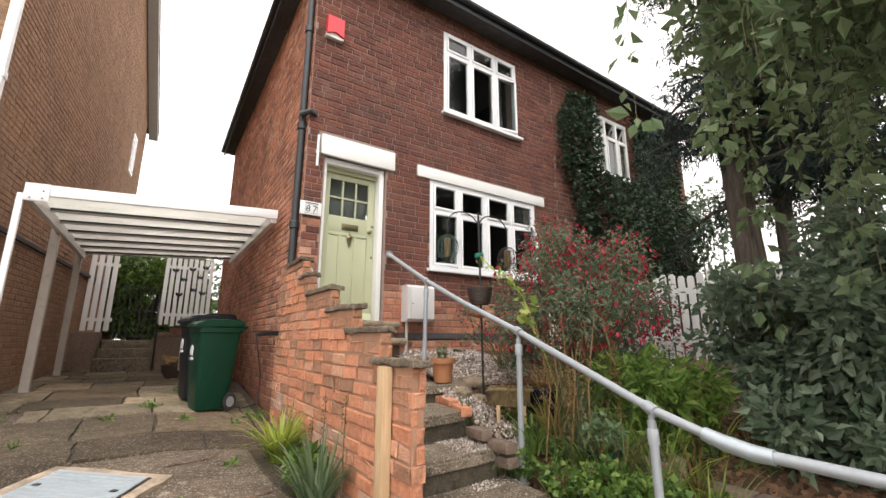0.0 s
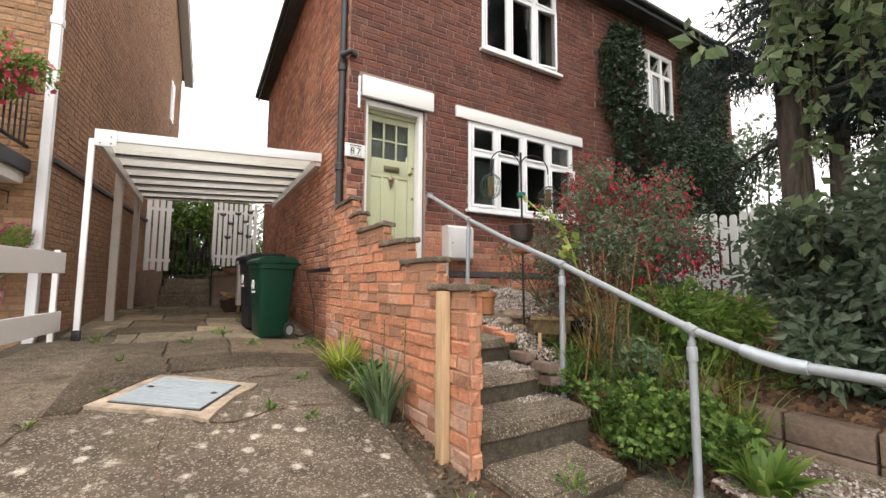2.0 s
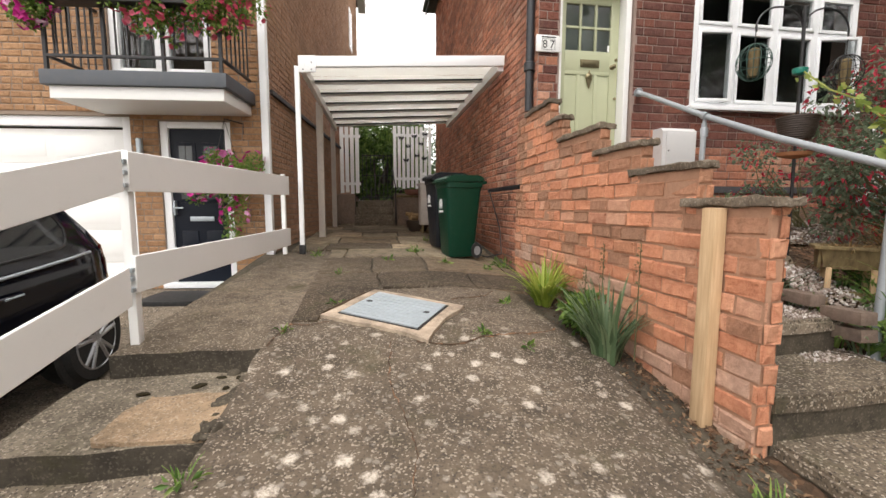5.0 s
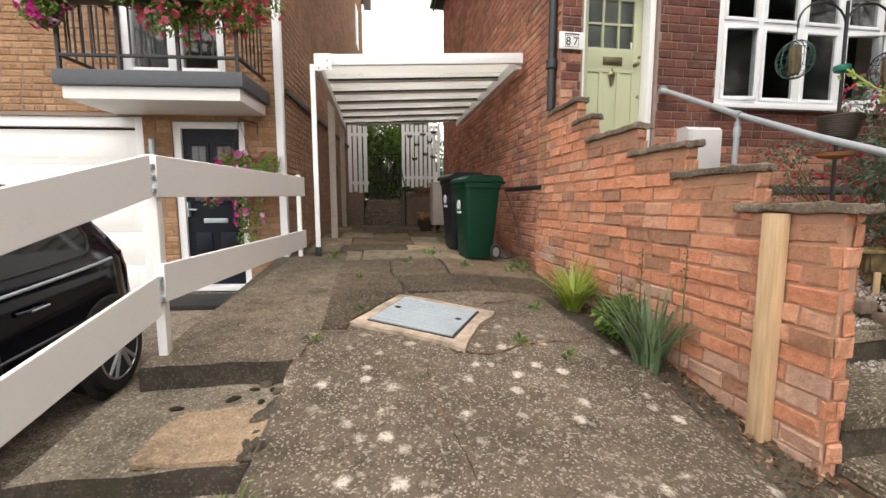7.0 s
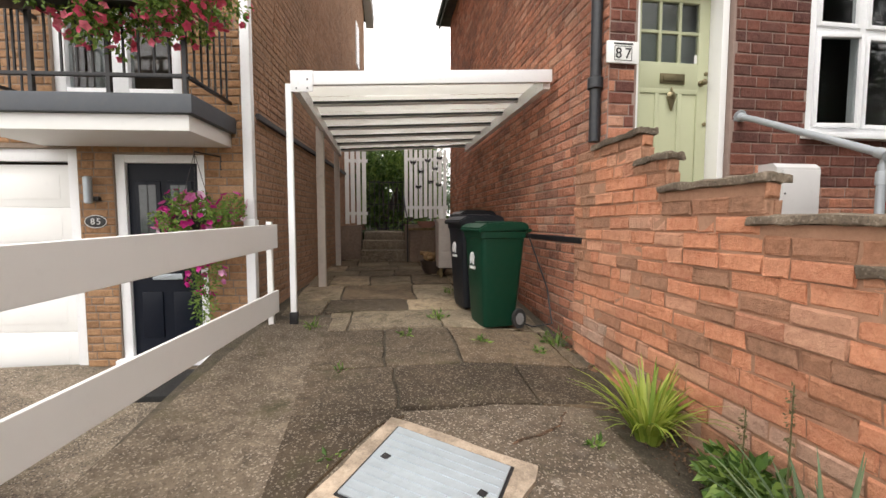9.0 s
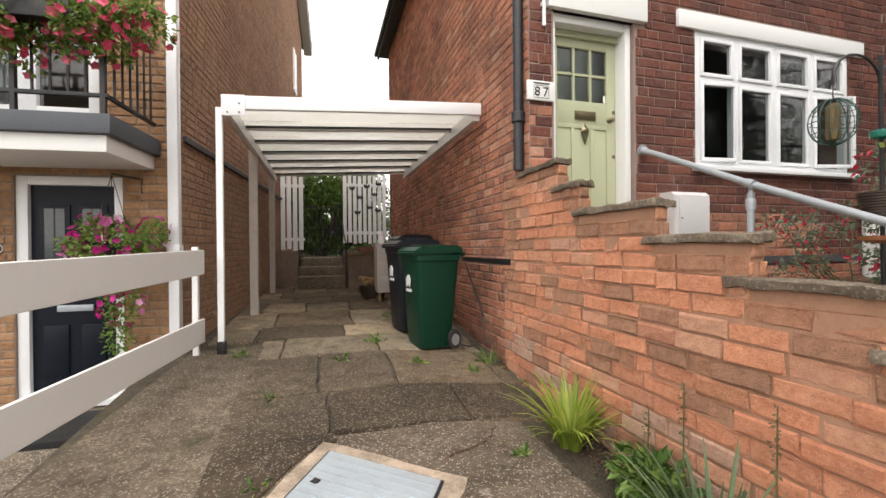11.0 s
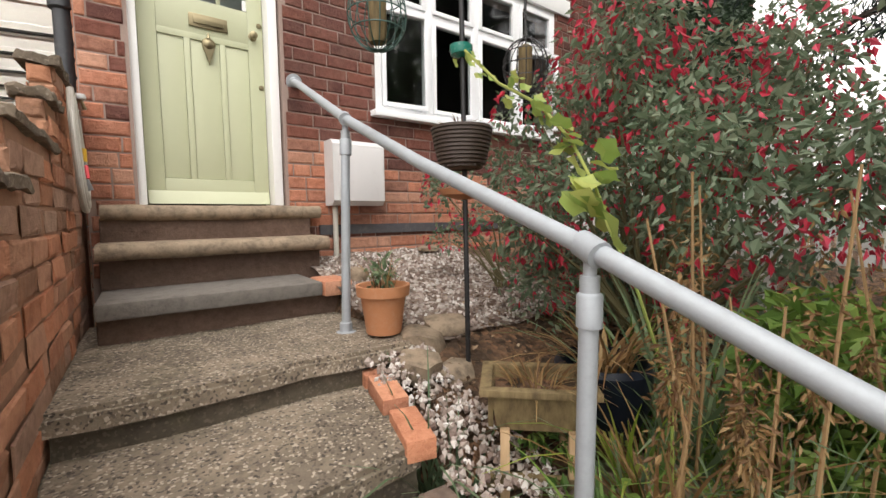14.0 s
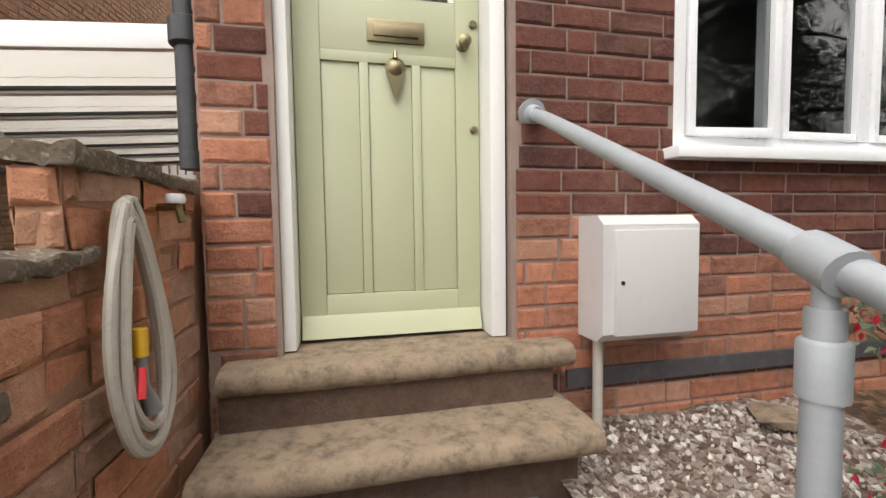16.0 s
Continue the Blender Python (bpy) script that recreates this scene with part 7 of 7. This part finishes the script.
leaf_cloud("foliage", 3500, clumps(cl, 0.3), 0.06, LEAF_DARK, s2, kind="stuff", seed=8)

iv = thing("ivy_mound", "mound of glossy green ivy beside the lower steps", "ivy")
cl = blob_set(rg, (2.93, 1.90, 0.16), (0.24, 0.40, 0.24), 24, 0.15) + [(2.75, 2.3, 0.28, 0.1, 0.15, 0.1), (2.72, 2.62, 0.33, 0.06, 0.12, 0.08)]
stems("stem", (2.9, 1.85, 0.0), [c[:3] for c in cl], 0.006, STEM, iv, seed=6)
leaf_cloud("foliage", 7000, clumps(cl, 0.6), 0.045, LEAF_IVY, iv, kind="stuff", seed=9, width=0.95)

br = thing("bright_bush", "light green leafy perennial behind the handrail", "bush")
cl = blob_set(rg, (3.85, 2.2, 0.70), (0.42, 0.5, 0.32), 26, 0.17)
stems("stem", (3.95, 2.45, 0.3), [c[:3] for c in cl], 0.007, STEM, br, seed=7)
leaf_cloud("foliage", 2700, clumps(cl, 0.4), 0.09, LEAF_BRIGHT, br, kind="stuff", seed=10, width=0.42)
gp = thing("green_planter", "dark green plastic pot half hidden in the ivy", "plant pot")
part("pot", lathe(bmesh.new(), [(0.10, 0), (0.13, 0.2), (0.145, 0.2), (0.145, 0.23), (0.12, 0.23), (0.02, 0.18)], 22, pose(3.13, 2.26, 0.20)), GREEN_BIN, gp)
leaf_cloud("foliage", 260, clumps([(3.13, 2.26, 0.52, 0.16, 0.16, 0.14)], 0.2), 0.06, LEAF_BLADE, gp, kind="stuff", seed=15)
cr = thing("crocosmia", "arching sword-leaved clump in the garden bed", "plant")
blades("blade", (3.45, 2.75, 0.35), 46, 0.85, 0.022, LEAF_BLADE, cr, 5, 0.7, 0.12)
cr2 = thing("sedum", "fresh lime green rosette by the gravel path", "plant")
blades("foliage", (2.86, 1.32, -0.06), 90, 0.30, 0.055, LEAF_BRIGHT, cr2, 6, 0.9, 0.10)
dk = thing("dried_stalks", "tall brown seeded stalks standing in the bed", "plant")
for i, (x, y, h_) in enumerate(((2.88, 2.55, 1.0), (3.0, 2.42, 0.85), (3.14, 2.35, 1.2), (3.22, 2.5, 0.8), (3.3, 2.65, 1.05), (3.06, 2.60, 1.1), (3.40, 2.30, 1.15))):
    z0 = bank_z(x, y)
    part("stalk", tube(bmesh.new(), [(x, y, z0), (x + 0.05 * math.cos(i), y - 0.03, z0 + h_ * 0.5), (x + 0.02 + 0.10 * math.sin(i), y + 0.06 * math.cos(2 * i), z0 + h_)], [0.006, 0.005, 0.003], 5), STEM_DRY, dk)
    leaf_cloud("seed_foliage", 220, clumps([(x + 0.03 * math.cos(i), y, z0 + h_ * 0.62, 0.05, 0.05, h_ * 0.36)], 0.1), 0.028, LEAF_DRY, dk, kind="stuff", seed=40 + i, droop=1.0, width=0.35)
wd = thing("straggling_weeds", "straggling green and yellow weeds among the bed", "weeds", kind="stuff")
for i in range(78):
    r_ = random.Random(100 + i)
    x, y = (r_.uniform(2.72, 4.2), r_.uniform(1.6, 3.4)) if i % 2 else (r_.uniform(2.95, 3.7), r_.uniform(1.75, 2.75))
    blades("tuft", (x, y, bank_z(x, y)), 22, r_.uniform(0.22, 0.62), 0.013, r_.choice((LEAF_BLADE, LEAF_BRIGHT, LEAF_BRIGHT, LEAF_DRY, LEAF_LIME)), wd, i, 0.9, 0.07)
cl = [(random.Random(i).uniform(2.7, 4.0), random.Random(i + 50).uniform(1.5, 3.2), 0, 0.12, 0.12, 0.12) for i in range(26)]
cl = [(x, y, bank_z(x, y) + 0.1, a_, b_, c_) for x, y, _, a_, b_, c_ in cl]
leaf_cloud("weed_leaves", 2200, clumps(cl, 0.2), 0.045, LEAF_IVY, wd, kind="stuff", seed=18)

# climbing vine with broad leaves
vn = thing("climbing_vine", "yellow-green vine with broad lobed leaves on the feeder pole", "vine")
VP = [(3.08, 3.50, 2.02), (3.14, 3.36, 1.86), (3.2, 3.2, 1.75), (3.2, 3.05, 1.59), (3.16, 2.92, 1.41), (3.12, 2.84, 1.27)]
part("stem", tube(bmesh.new(), VP, 0.006, 6), LEAF_MELON, vn)
part("lower_stem", tube(bmesh.new(), [VP[-1], (3.12, 2.75, 1.1), (3.16, 2.66, 0.8), (3.1, 2.62, 0.4)], 0.005, 6), LEAF_MELON, vn)
bm = bmesh.new()
rv = random.Random(77)
for i in range(46):
    s = (i / 46) * 4.99
    k = int(s)
    c = Vector(VP[k]).lerp(Vector(VP[k + 1]), s - k)
    R = 0.020 + 0.052 * (i / 46) ** 1.4
    m_ = Matrix.Translation(c + Vector((rv.uniform(-1, 1), rv.uniform(-1, 1), rv.uniform(-0.6, 0.8))) * (0.04 + R * 0.6)) @ Euler((rv.uniform(0.2, 1.2), rv.uniform(-0.6, 0.6), rv.uniform(-0.6, 1.6))).to_matrix().to_4x4()
    cen = bm.verts.new(m_ @ Vector((0, 0, -R * 0.12)))
    ring = [bm.verts.new(m_ @ Vector((R * q * math.cos(a_), R * q * math.sin(a_), R * 0.15 * math.sin(3 * a_)))) for q, a_ in ((((0.55 if j == 0 else 1.0 if j % 2 else 0.78)), 2 * math.pi * j / 11) for j in range(11))]
    for j in range(11):
        bm.faces.new((cen, ring[j], ring[(j + 1) % 11]))
part("foliage", bm, LEAF_MELON, vn, kind="stuff")

# wall-foot plants
yc = thing("yellow_grass_clump", "bright yellow-green grassy clump at the wall foot", "plant")
blades("blade", (1.38, 4.12, 0.17), 150, 0.50, 0.022, LEAF_LIME, yc, 21, 0.85, 0.07)
ir = thing("iris_clump", "grey-green sword-leaved iris clump at the wall foot", "plant")
blades("blade", (1.40, 3.15, 0.06), 95, 0.54, 0.024, LEAF_BLADE, ir, 22, 0.6, 0.10)
ws = thing("weed_spikes", "leafy weed with brown seed spikes by the wall", "weeds")
leaf_cloud("foliage", 700, clumps([(1.45, 3.55, 0.26, 0.13, 0.24, 0.14)], 0.2), 0.07, LEAF_IVY, ws, kind="stuff", seed=23)
for x, y, h_ in ((1.50, 3.42, 0.68), (1.50, 3.02, 0.72), (1.47, 3.60, 0.5)):
    part("spike", tube(bmesh.new(), [(x, y, 0.1), (x + 0.01, y, 0.1 + h_)], [0.005, 0.003], 5), STEM, ws)
    leaf_cloud("seed_head", 40, clumps([(x, y, 0.1 + h_ * 0.8, 0.012, 0.012, h_ * 0.22)], 0.3), 0.02, STEM, ws, kind="stuff", seed=24)
for i, (x, y, n_, L_) in enumerate(((0.45, 6.15, 40, 0.16), (-0.75, 6.0, 30, 0.15), (1.45, 5.55, 60, 0.22), (1.2, 5.3, 24, 0.10), (0.75, 5.5, 20, 0.10), (-0.62, 3.5, 14, 0.08), (0.65, 3.35, 24, 0.07), (0.9, 3.2, 16, 0.06), (-0.35, 4.0, 10, 0.06), (1.25, 1.75, 50, 0.16), (1.35, 1.95, 40, 0.14), (1.95, 1.85, 26, 0.13), (-0.72, 2.3, 20, 0.10), (1.0, 4.0, 16, 0.06), (-0.4, 5.0, 14, 0.07), (0.1, 5.7, 18, 0.09), (0.75, 7.4, 20, 0.12))):
    z0 = 0.0 if (x > 1.9) else drive_z(x, y) - 0.02
    t = thing("weed_tuft", "small green weed growing in a paving crack", "weed", "weeds in the cracks")
    leaf_cloud("foliage", n_, clumps([(x, y, z0 + 0.03, L_ * 0.6, L_ * 0.6, L_ * 0.35)], 0.1), 0.05, LEAF_IVY, t, kind="stuff", seed=60 + i, droop=-0.3, width=0.4)
    blades("blade", (x, y, z0), n_ // 2, L_, 0.007, LEAF_BRIGHT, t, 60 + i, 1.0, L_ * 0.4)

# ---- flower baskets of the neighbouring house ----
bf = put(thing("balcony_flowers", "trailing coral pink petunias along the balcony rail", "flowers"))
part("window_box", boxes((-1.95, -0.25, -0.98, -0.80, 3.02, 3.20), bevel=0.01), BLACK_METAL, bf)
cl = blob_set(rg, (-0.55, -0.86, 3.10), (0.74, 0.16, 0.30), 30, 0.15)
ml = blob_set(rg, (-1.85, -0.9, 3.05), (0.28, 0.14, 0.22), 10, 0.13)
leaf_cloud("foliage", 5200, clumps(cl + ml, 0.4), 0.05, LEAF_BRIGHT, bf, kind="stuff", seed=25)
flowers("magenta_petunia", 120, clumps(ml, 0.98), 0.042, PETAL_MAGENTA, bf, 46)
flowers("petunia", 340, clumps(cl, 1.05), 0.04, PETAL_PINK, bf, 26)
b2 = put(thing("hanging_basket", "hanging basket of magenta and white petunias by the door", "hanging basket"))
part("bracket", tube(bmesh.new(), [(-0.30, 0.0, 1.85), (-0.30, 0.0, 2.05), (-0.42, -0.25, 2.06)], 0.008, 6), BLACK_METAL, b2)
for a_ in (0, 2.1, 4.2):
    part("chain", tube(bmesh.new(), [(-0.42, -0.25, 2.05), (-0.42 + 0.15 * math.cos(a_), -0.27 + 0.15 * math.sin(a_), 1.5)], 0.003, 5), BLACK_METAL, b2)
part("bowl", lathe(bmesh.new(), [(0.06, 0), (0.14, 0.08), (0.17, 0.17), (0.15, 0.17)], 18, pose(-0.42, -0.27, 1.30)), BLACK_METAL, b2)
cl = blob_set(rg, (-0.40, -0.30, 1.48), (0.36, 0.2, 0.15), 14, 0.12) + [(-0.35, -0.30, 1.2, 0.2, 0.12, 0.18), (-0.34, -0.30, 0.95, 0.16, 0.10, 0.2), (-0.36, -0.30, 0.66, 0.12, 0.08, 0.2), (-0.75, -0.3, 1.15, 0.12, 0.06, 0.1)]
leaf_cloud("foliage", 4600, clumps(cl, 0.4), 0.035, LEAF_BRIGHT, b2, kind="stuff", seed=27)
flowers("petunia", 190, clumps(cl[:16], 1.05), 0.042, PETAL_MAGENTA, b2, 28)
flowers("low_petunia", 26, clumps([(-0.72, -0.33, 1.2, 0.2, 0.06, 0.1)], 0.8), 0.04, PETAL_MAGENTA, b2, 29)

# ---- wall ivy on the adjoining house ----
wi = thing("wall_ivy", "dark ivy covering the front of the adjoining house", "ivy")


def ivy_place(rng):
    while True:
        x, z = rng.uniform(6.35, 10.8), rng.uniform(0.9, 6.35)
        if NWIN[0] - 0.05 < x < NWIN[1] + 0.05 and z > NWIN[2] - 0.05:
            continue
        if x < 6.5 + 0.25 * math.sin(z * 2.2) or z > 6.25 - 0.35 * max(0, 7.2 - x):
            continue
        bulge = 0.10 + 0.5 * max(0, 1 - abs(z - 3.4) / 1.3) * (x > 7.4)
        return (x, 5.16 - rng.uniform(0, bulge + 0.06), z), (rng.normal(0, 0.3), -1, -0.2)


leaf_cloud("foliage", 17000, ivy_place, 0.085, LEAF_WALL, wi, kind="stuff", seed=30, width=0.85)
part("stem", tube(bmesh.new(), [(6.9, 5.17, 0.9), (7.0, 5.17, 3.0), (7.3, 5.17, 5.0)], [0.05, 0.035, 0.015], 7), BARK, wi)
hb2 = thing("clipped_hedge", "tall green hedge at the far end of the terrace", "hedge")
cl = blob_set(rg, (11.7, 5.0, 3.2), (0.6, 0.7, 2.6), 30, 0.5)
stems("stem", (11.7, 5.0, 0.5), [c[:3] for c in cl], 0.03, BARK, hb2, seed=9)
leaf_cloud("foliage", 5000, clumps(cl, 0.5), 0.12, LEAF_DARK, hb2, kind="stuff", seed=35)

# ---- picket fence ----
pf = thing("picket_fence", "white painted picket fence behind the shrubs", "fence")
for k in range(34):
    y = 1.3 + k * 0.115
    z0, z1 = 0.95, 2.0 + 0.03 * math.sin(k * 1.3)
    bm = prism(bmesh.new(), [(y - 0.04, z0), (y + 0.04, z0), (y + 0.04, z1 - 0.03), (y + 0.02, z1), (y - 0.02, z1), (y - 0.04, z1 - 0.03)], "x", 5.89, 5.91)
    part("picket", bm, WHITE, pf)
for zz in (1.15, 1.75):
    part("rail", boxes((5.912, 5.95, 1.25, 5.18, zz, zz + 0.08), bevel=0.004), WHITE, pf)
for y in (1.3, 3.2, 5.1):
    part("post", boxes((5.95, 6.04, y, y + 0.09, 0.4, 2.0), bevel=0.006), WHITE, pf)

# ---- trees ----
con = thing("conifer_tree", "tall conifer with twin trunks and drooping dark boughs", "tree")
bm = bmesh.new()
tube(bm, [(6.9, 2.45, 0.2), (6.88, 2.45, 2.0), (6.88, 2.5, 5.0), (6.9, 2.5, 9.5)], [0.26, 0.175, 0.15, 0.08], 14)
tube(bm, [(7.15, 2.2, 0.2), (7.25, 2.15, 2.0), (7.4, 2.1, 5.0), (7.5, 2.0, 9.0)], [0.15, 0.11, 0.09, 0.05], 12)
part("trunk", bm, BARK, con, smooth=True)
limb, needles = bmesh.new(), []
rc = random.Random(8)
for k in range(60):
    z = rc.uniform(2.9, 9.0)
    a_ = rc.uniform(0, 6.283)
    L = rc.uniform(1.2, 2.9) * (1.15 - z / 16)
    if math.cos(a_) < -0.3:
        L *= 0.5
    if z < 3.6 and (a_ > 1.0 and a_ < 4.5):
        continue
    p0 = Vector((6.85, 2.4, z))
    pts = [p0 + Vector((math.cos(a_) * L * s, math.sin(a_) * L * s, 0.25 * s * L * (0.6 - s))) for s in (0, 0.35, 0.7, 1.0)]
    tube(limb, pts, [0.04, 0.03, 0.02, 0.008], 5, False)
    for s in np.linspace(0.25, 1.0, 9):
        c = p0 + Vector((math.cos(a_) * L * s, math.sin(a_) * L * s, 0.25 * s * L * (0.6 - s)))
        needles.append((c.x + rc.uniform(-.15, .15), c.y + rc.uniform(-.15, .15), c.z - 0.14, 0.20, 0.20, rc.uniform(0.14, 0.34)))
for k in range(84):
    z = rc.uniform(3.3, 7.2)
    a_ = rc.uniform(3.9, 6.3)
    L = rc.uniform(1.2, 3.0)
    p0 = Vector((6.95, 2.35, z))
    pts = [p0 + Vector((math.cos(a_) * L * s, math.sin(a_) * L * s, 0.2 * s * L * (0.6 - s) - 0.15 * s)) for s in (0, 0.35, 0.7, 1.0)]
    tube(limb, pts, [0.04, 0.03, 0.02, 0.008], 5, False)
    for s in np.linspace(0.2, 1.0, 10):
        c = p0 + Vector((math.cos(a_) * L * s, math.sin(a_) * L * s, 0.2 * s * L * (0.6 - s) - 0.15 * s))
        needles.append((c.x + rc.uniform(-.15, .15), c.y + rc.uniform(-.15, .15), c.z - 0.16, 0.20, 0.20, rc.uniform(0.16, 0.36)))
part("limb", limb, BARK, con, kind="stuff")
leaf_cloud("needles", 62000, clumps(needles, 0.15), 0.12, LEAF_PINE, con, kind="stuff", seed=36, width=0.18, droop=0.9)

bt = thing("weeping_tree", "broadleaf tree with long hanging leafy twigs", "tree")
bm = bmesh.new()
tube(bm, [(5.3, -1.3, 0.0), (5.2, -1.2, 1.8), (4.9, -0.9, 3.6), (4.3, -0.2, 4.9), (3.6, 0.6, 5.6)], [0.20, 0.17, 0.13, 0.08, 0.03], 12)
part("trunk", bm, BARK, bt, smooth=True)
twig, lf = bmesh.new(), []
rt_ = random.Random(15)
for k in range(420):
    x, y = (rt_.uniform(2.25, 3.6), rt_.uniform(-0.6, 1.2)) if k % 2 else (rt_.uniform(3.0, 5.6), rt_.uniform(-1.4, 1.15))
    if x - 0.43 < (y - 0.28) * 1.62 or x < 2.2 + 0.3 * max(0, 0.4 - y):
        continue
    top = rt_.uniform(3.2, 5.4)
    Ln = rt_.uniform(0.7, 1.8) * (1.2 if x > 3.4 else 0.8)
    p0 = Vector((x, y, top))
    dx, dy = rt_.uniform(-0.25, 0.1), rt_.uniform(-0.1, 0.2)
    pts = [p0 + Vector((dx * s * (2 - s), dy * s * (2 - s), -Ln * s * s)) for s in np.linspace(0, 1, 6)]
    tube(twig, pts, [0.006, 0.005, 0.004, 0.003, 0.002, 0.0015], 4, False)
    for s in np.linspace(0.05, 1, 15):
        lf.append((x + dx * s * (2 - s), y + dy * s * (2 - s), top - Ln * s * s, 0.07, 0.07, 0.05))
    tube(twig, [(4.6, -0.6, 4.4), p0.lerp(Vector((4.6, -0.6, 5.2)), 0.5), p0], [0.03, 0.015, 0.006], 4, False)
part("twig", twig, STEM, bt, kind="stuff")
leaf_cloud("hanging_foliage", 27000, clumps(lf, 0.1), 0.085, LEAF_TREE, bt, kind="stuff", seed=37, droop=1.0, width=0.62)
cl = blob_set(rg, (4.7, 0.0, 4.6), (1.8, 1.2, 1.2), 50, 0.45)
leaf_cloud("crown", 4500, clumps(cl, 0.3), 0.11, LEAF_TREE, bt, kind="stuff", seed=38, droop=0.6, width=0.6)

# hedges and far trees
for i, (cx, cy, cz, sx, sy, sz, n_, r_, mat, lab) in enumerate((
        (0.0, 14.5, 2.4, 1.6, 1.6, 1.4, 34, 0.5, LEAF_IVY, "tall green hedge behind the back gate"),
        (0.6, 22.0, 3.0, 4.0, 2.0, 2.2, 40, 0.9, LEAF_DARK, "mass of garden trees behind the houses"),
        (12.0, 0.5, 1.5, 2.0, 3.0, 1.0, 40, 0.7, LEAF_DARK, "dark garden hedge beyond the picket fence"),
        (18.0, -3.0, 2.0, 4.0, 5.0, 1.6, 40, 1.2, LEAF_TREE, "distant roadside trees beyond the gardens"),
        (20.0, -13.0, 6.5, 20.0, 2.5, 7.0, 260, 1.7, LEAF_TREE, "tall roadside trees facing the houses"))):
    h_ = thing("hedge", lab, "hedge")
    cl = blob_set(rg, (cx, cy, cz), (sx, sy, sz), n_, r_)
    stems("stem", (cx, cy, -0.5 if cx > 3 else 0.8), [c[:3] for c in cl], 0.05, BARK, h_, seed=50 + i)
    leaf_cloud("foliage", 16000 if i == 0 else 15000 if i == 4 else 5000, clumps(cl, 0.5), 0.13 + 0.1 * (i > 0), mat, h_, kind="stuff", seed=70 + i)

# ---- bricks of the walls ----
def wall_pick(u, vv):
    y, z, chance = 5.50 - u, vv - 0.1, (u * 5.3 + vv * 17.7) % 1
    if z > seg_top(y) - 0.12 or chance < 0.10:
        return BRICK_WORN
    return BRICK_WASHED if chance > 0.35 + 1.4 * (z - drive_z(1.5, y)) else BRICK_NEW



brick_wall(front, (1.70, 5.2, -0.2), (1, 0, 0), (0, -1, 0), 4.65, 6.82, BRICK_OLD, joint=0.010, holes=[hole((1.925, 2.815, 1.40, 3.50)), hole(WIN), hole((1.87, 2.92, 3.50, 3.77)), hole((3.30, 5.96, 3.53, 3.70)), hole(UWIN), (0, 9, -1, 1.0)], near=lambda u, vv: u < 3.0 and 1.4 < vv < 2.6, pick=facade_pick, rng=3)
brick_wall(front, (6.35, 5.2, 1.0), (1, 0, 0), (0, -1, 0), 5.0, 5.6, BRICK_OLD, holes=[(NWIN[0] - 6.35, NWIN[1] - 6.35, NWIN[2] - 1.0, NWIN[3] - 1.0)], rng=4)
brick_wall(side, (1.70, 12.9, 0.2), (0, -1, 0), (-1, 0, 0), 7.7, 6.4, BRICK_SIDE, near=lambda u, vv: u > 5.2 and 0.4 < vv < 2.2, rng=5)
brick_wall(low_wall, (1.592, 5.50, -0.1), (0, -1, 0), (-1, 0, 0), 3.22, 2.2, BRICK_NEW, holes=[(5.50 - y1, 5.50 - y0, z1 + 0.1, 9) for y0, y1, z1 in SEG] + [(0, 0.31, 2.09, 9)], near=lambda u, vv: True, pick=wall_pick, proud=0.0065, rag=0.006, joint=0.010, rng=6, header=0.22)
brick_wall(low_wall, (1.665, 2.28, 0.0), (0, 1, 0), (1, 0, 0), 2.91, 2.1, BRICK_NEW, holes=[(y0 - 2.28, y1 - 2.28, z1, 9) for y0, y1, z1 in SEG], pick=lambda u, vv: (BRICK_WORN, BRICK_NEW, BRICK_NEW, BRICK_WASHED, BRICK_NEW, BRICK_WASHED, BRICK_NEW)[int((u * 5.3 + vv * 17.7) % 1 * 7)], proud=0.0065, rag=0.006, joint=0.010, rng=7, header=0.22)
brick_wall(low_wall, (1.583, 2.286, -0.10), (1, 0, 0), (0, -1, 0), 0.092, 1.135, BRICK_NEW, brick=0.092, header=0, proud=0.0065, rag=0.006, joint=0.010, rng=8)
for (y0, y1, z1), (_, _, z0) in zip(SEG, SEG[1:]):
    brick_wall(low_wall, (1.583, y0 + 0.002, z0 + 0.04), (1, 0, 0), (0, -1, 0), 0.092, z1 - z0 - 0.04, BRICK_WORN, brick=0.092, header=0, course=(z1 - z0 - 0.04) / 2, proud=0.012, rag=0.004, rng=9)
brick_wall(lhf, (-8.0, 0, -0.1), (1, 0, 0), (0, -1, 0), 8.0, 5.2, BRICK_BUFF, course=0.078, brick=0.235, holes=[(FD[0] + 8, FD[1] + 8, FD[2] + 0.1, FD[3] + 0.1), (FG[0] + 8, FG[1] + 8, 0, FG[3] + 0.1), (FW[0] + 8, FW[1] + 8, FW[2] + 0.1, FW[3] + 0.1)], near=lambda u, vv: u > 6.4 and vv < 2.3, rng=12)
brick_wall(lhs, (0, 0, -0.1), (0, 1, 0), (1, 0, 0), 9.0, 7.95, BRICK_BROWN, course=0.078, brick=0.235, near=lambda u, vv: u < 2.0 and 0.6 < vv < 2.4, rng=13)
brick_wall(gable, (0, 0, 7.85), (0, 1, 0), (1, 0, 0), 9.0, 3.2, BRICK_BROWN, course=0.078, brick=0.235, top=lambda u: 3.3 * (1 - abs(u - 4.5) / 4.5) - 0.05, rng=14)
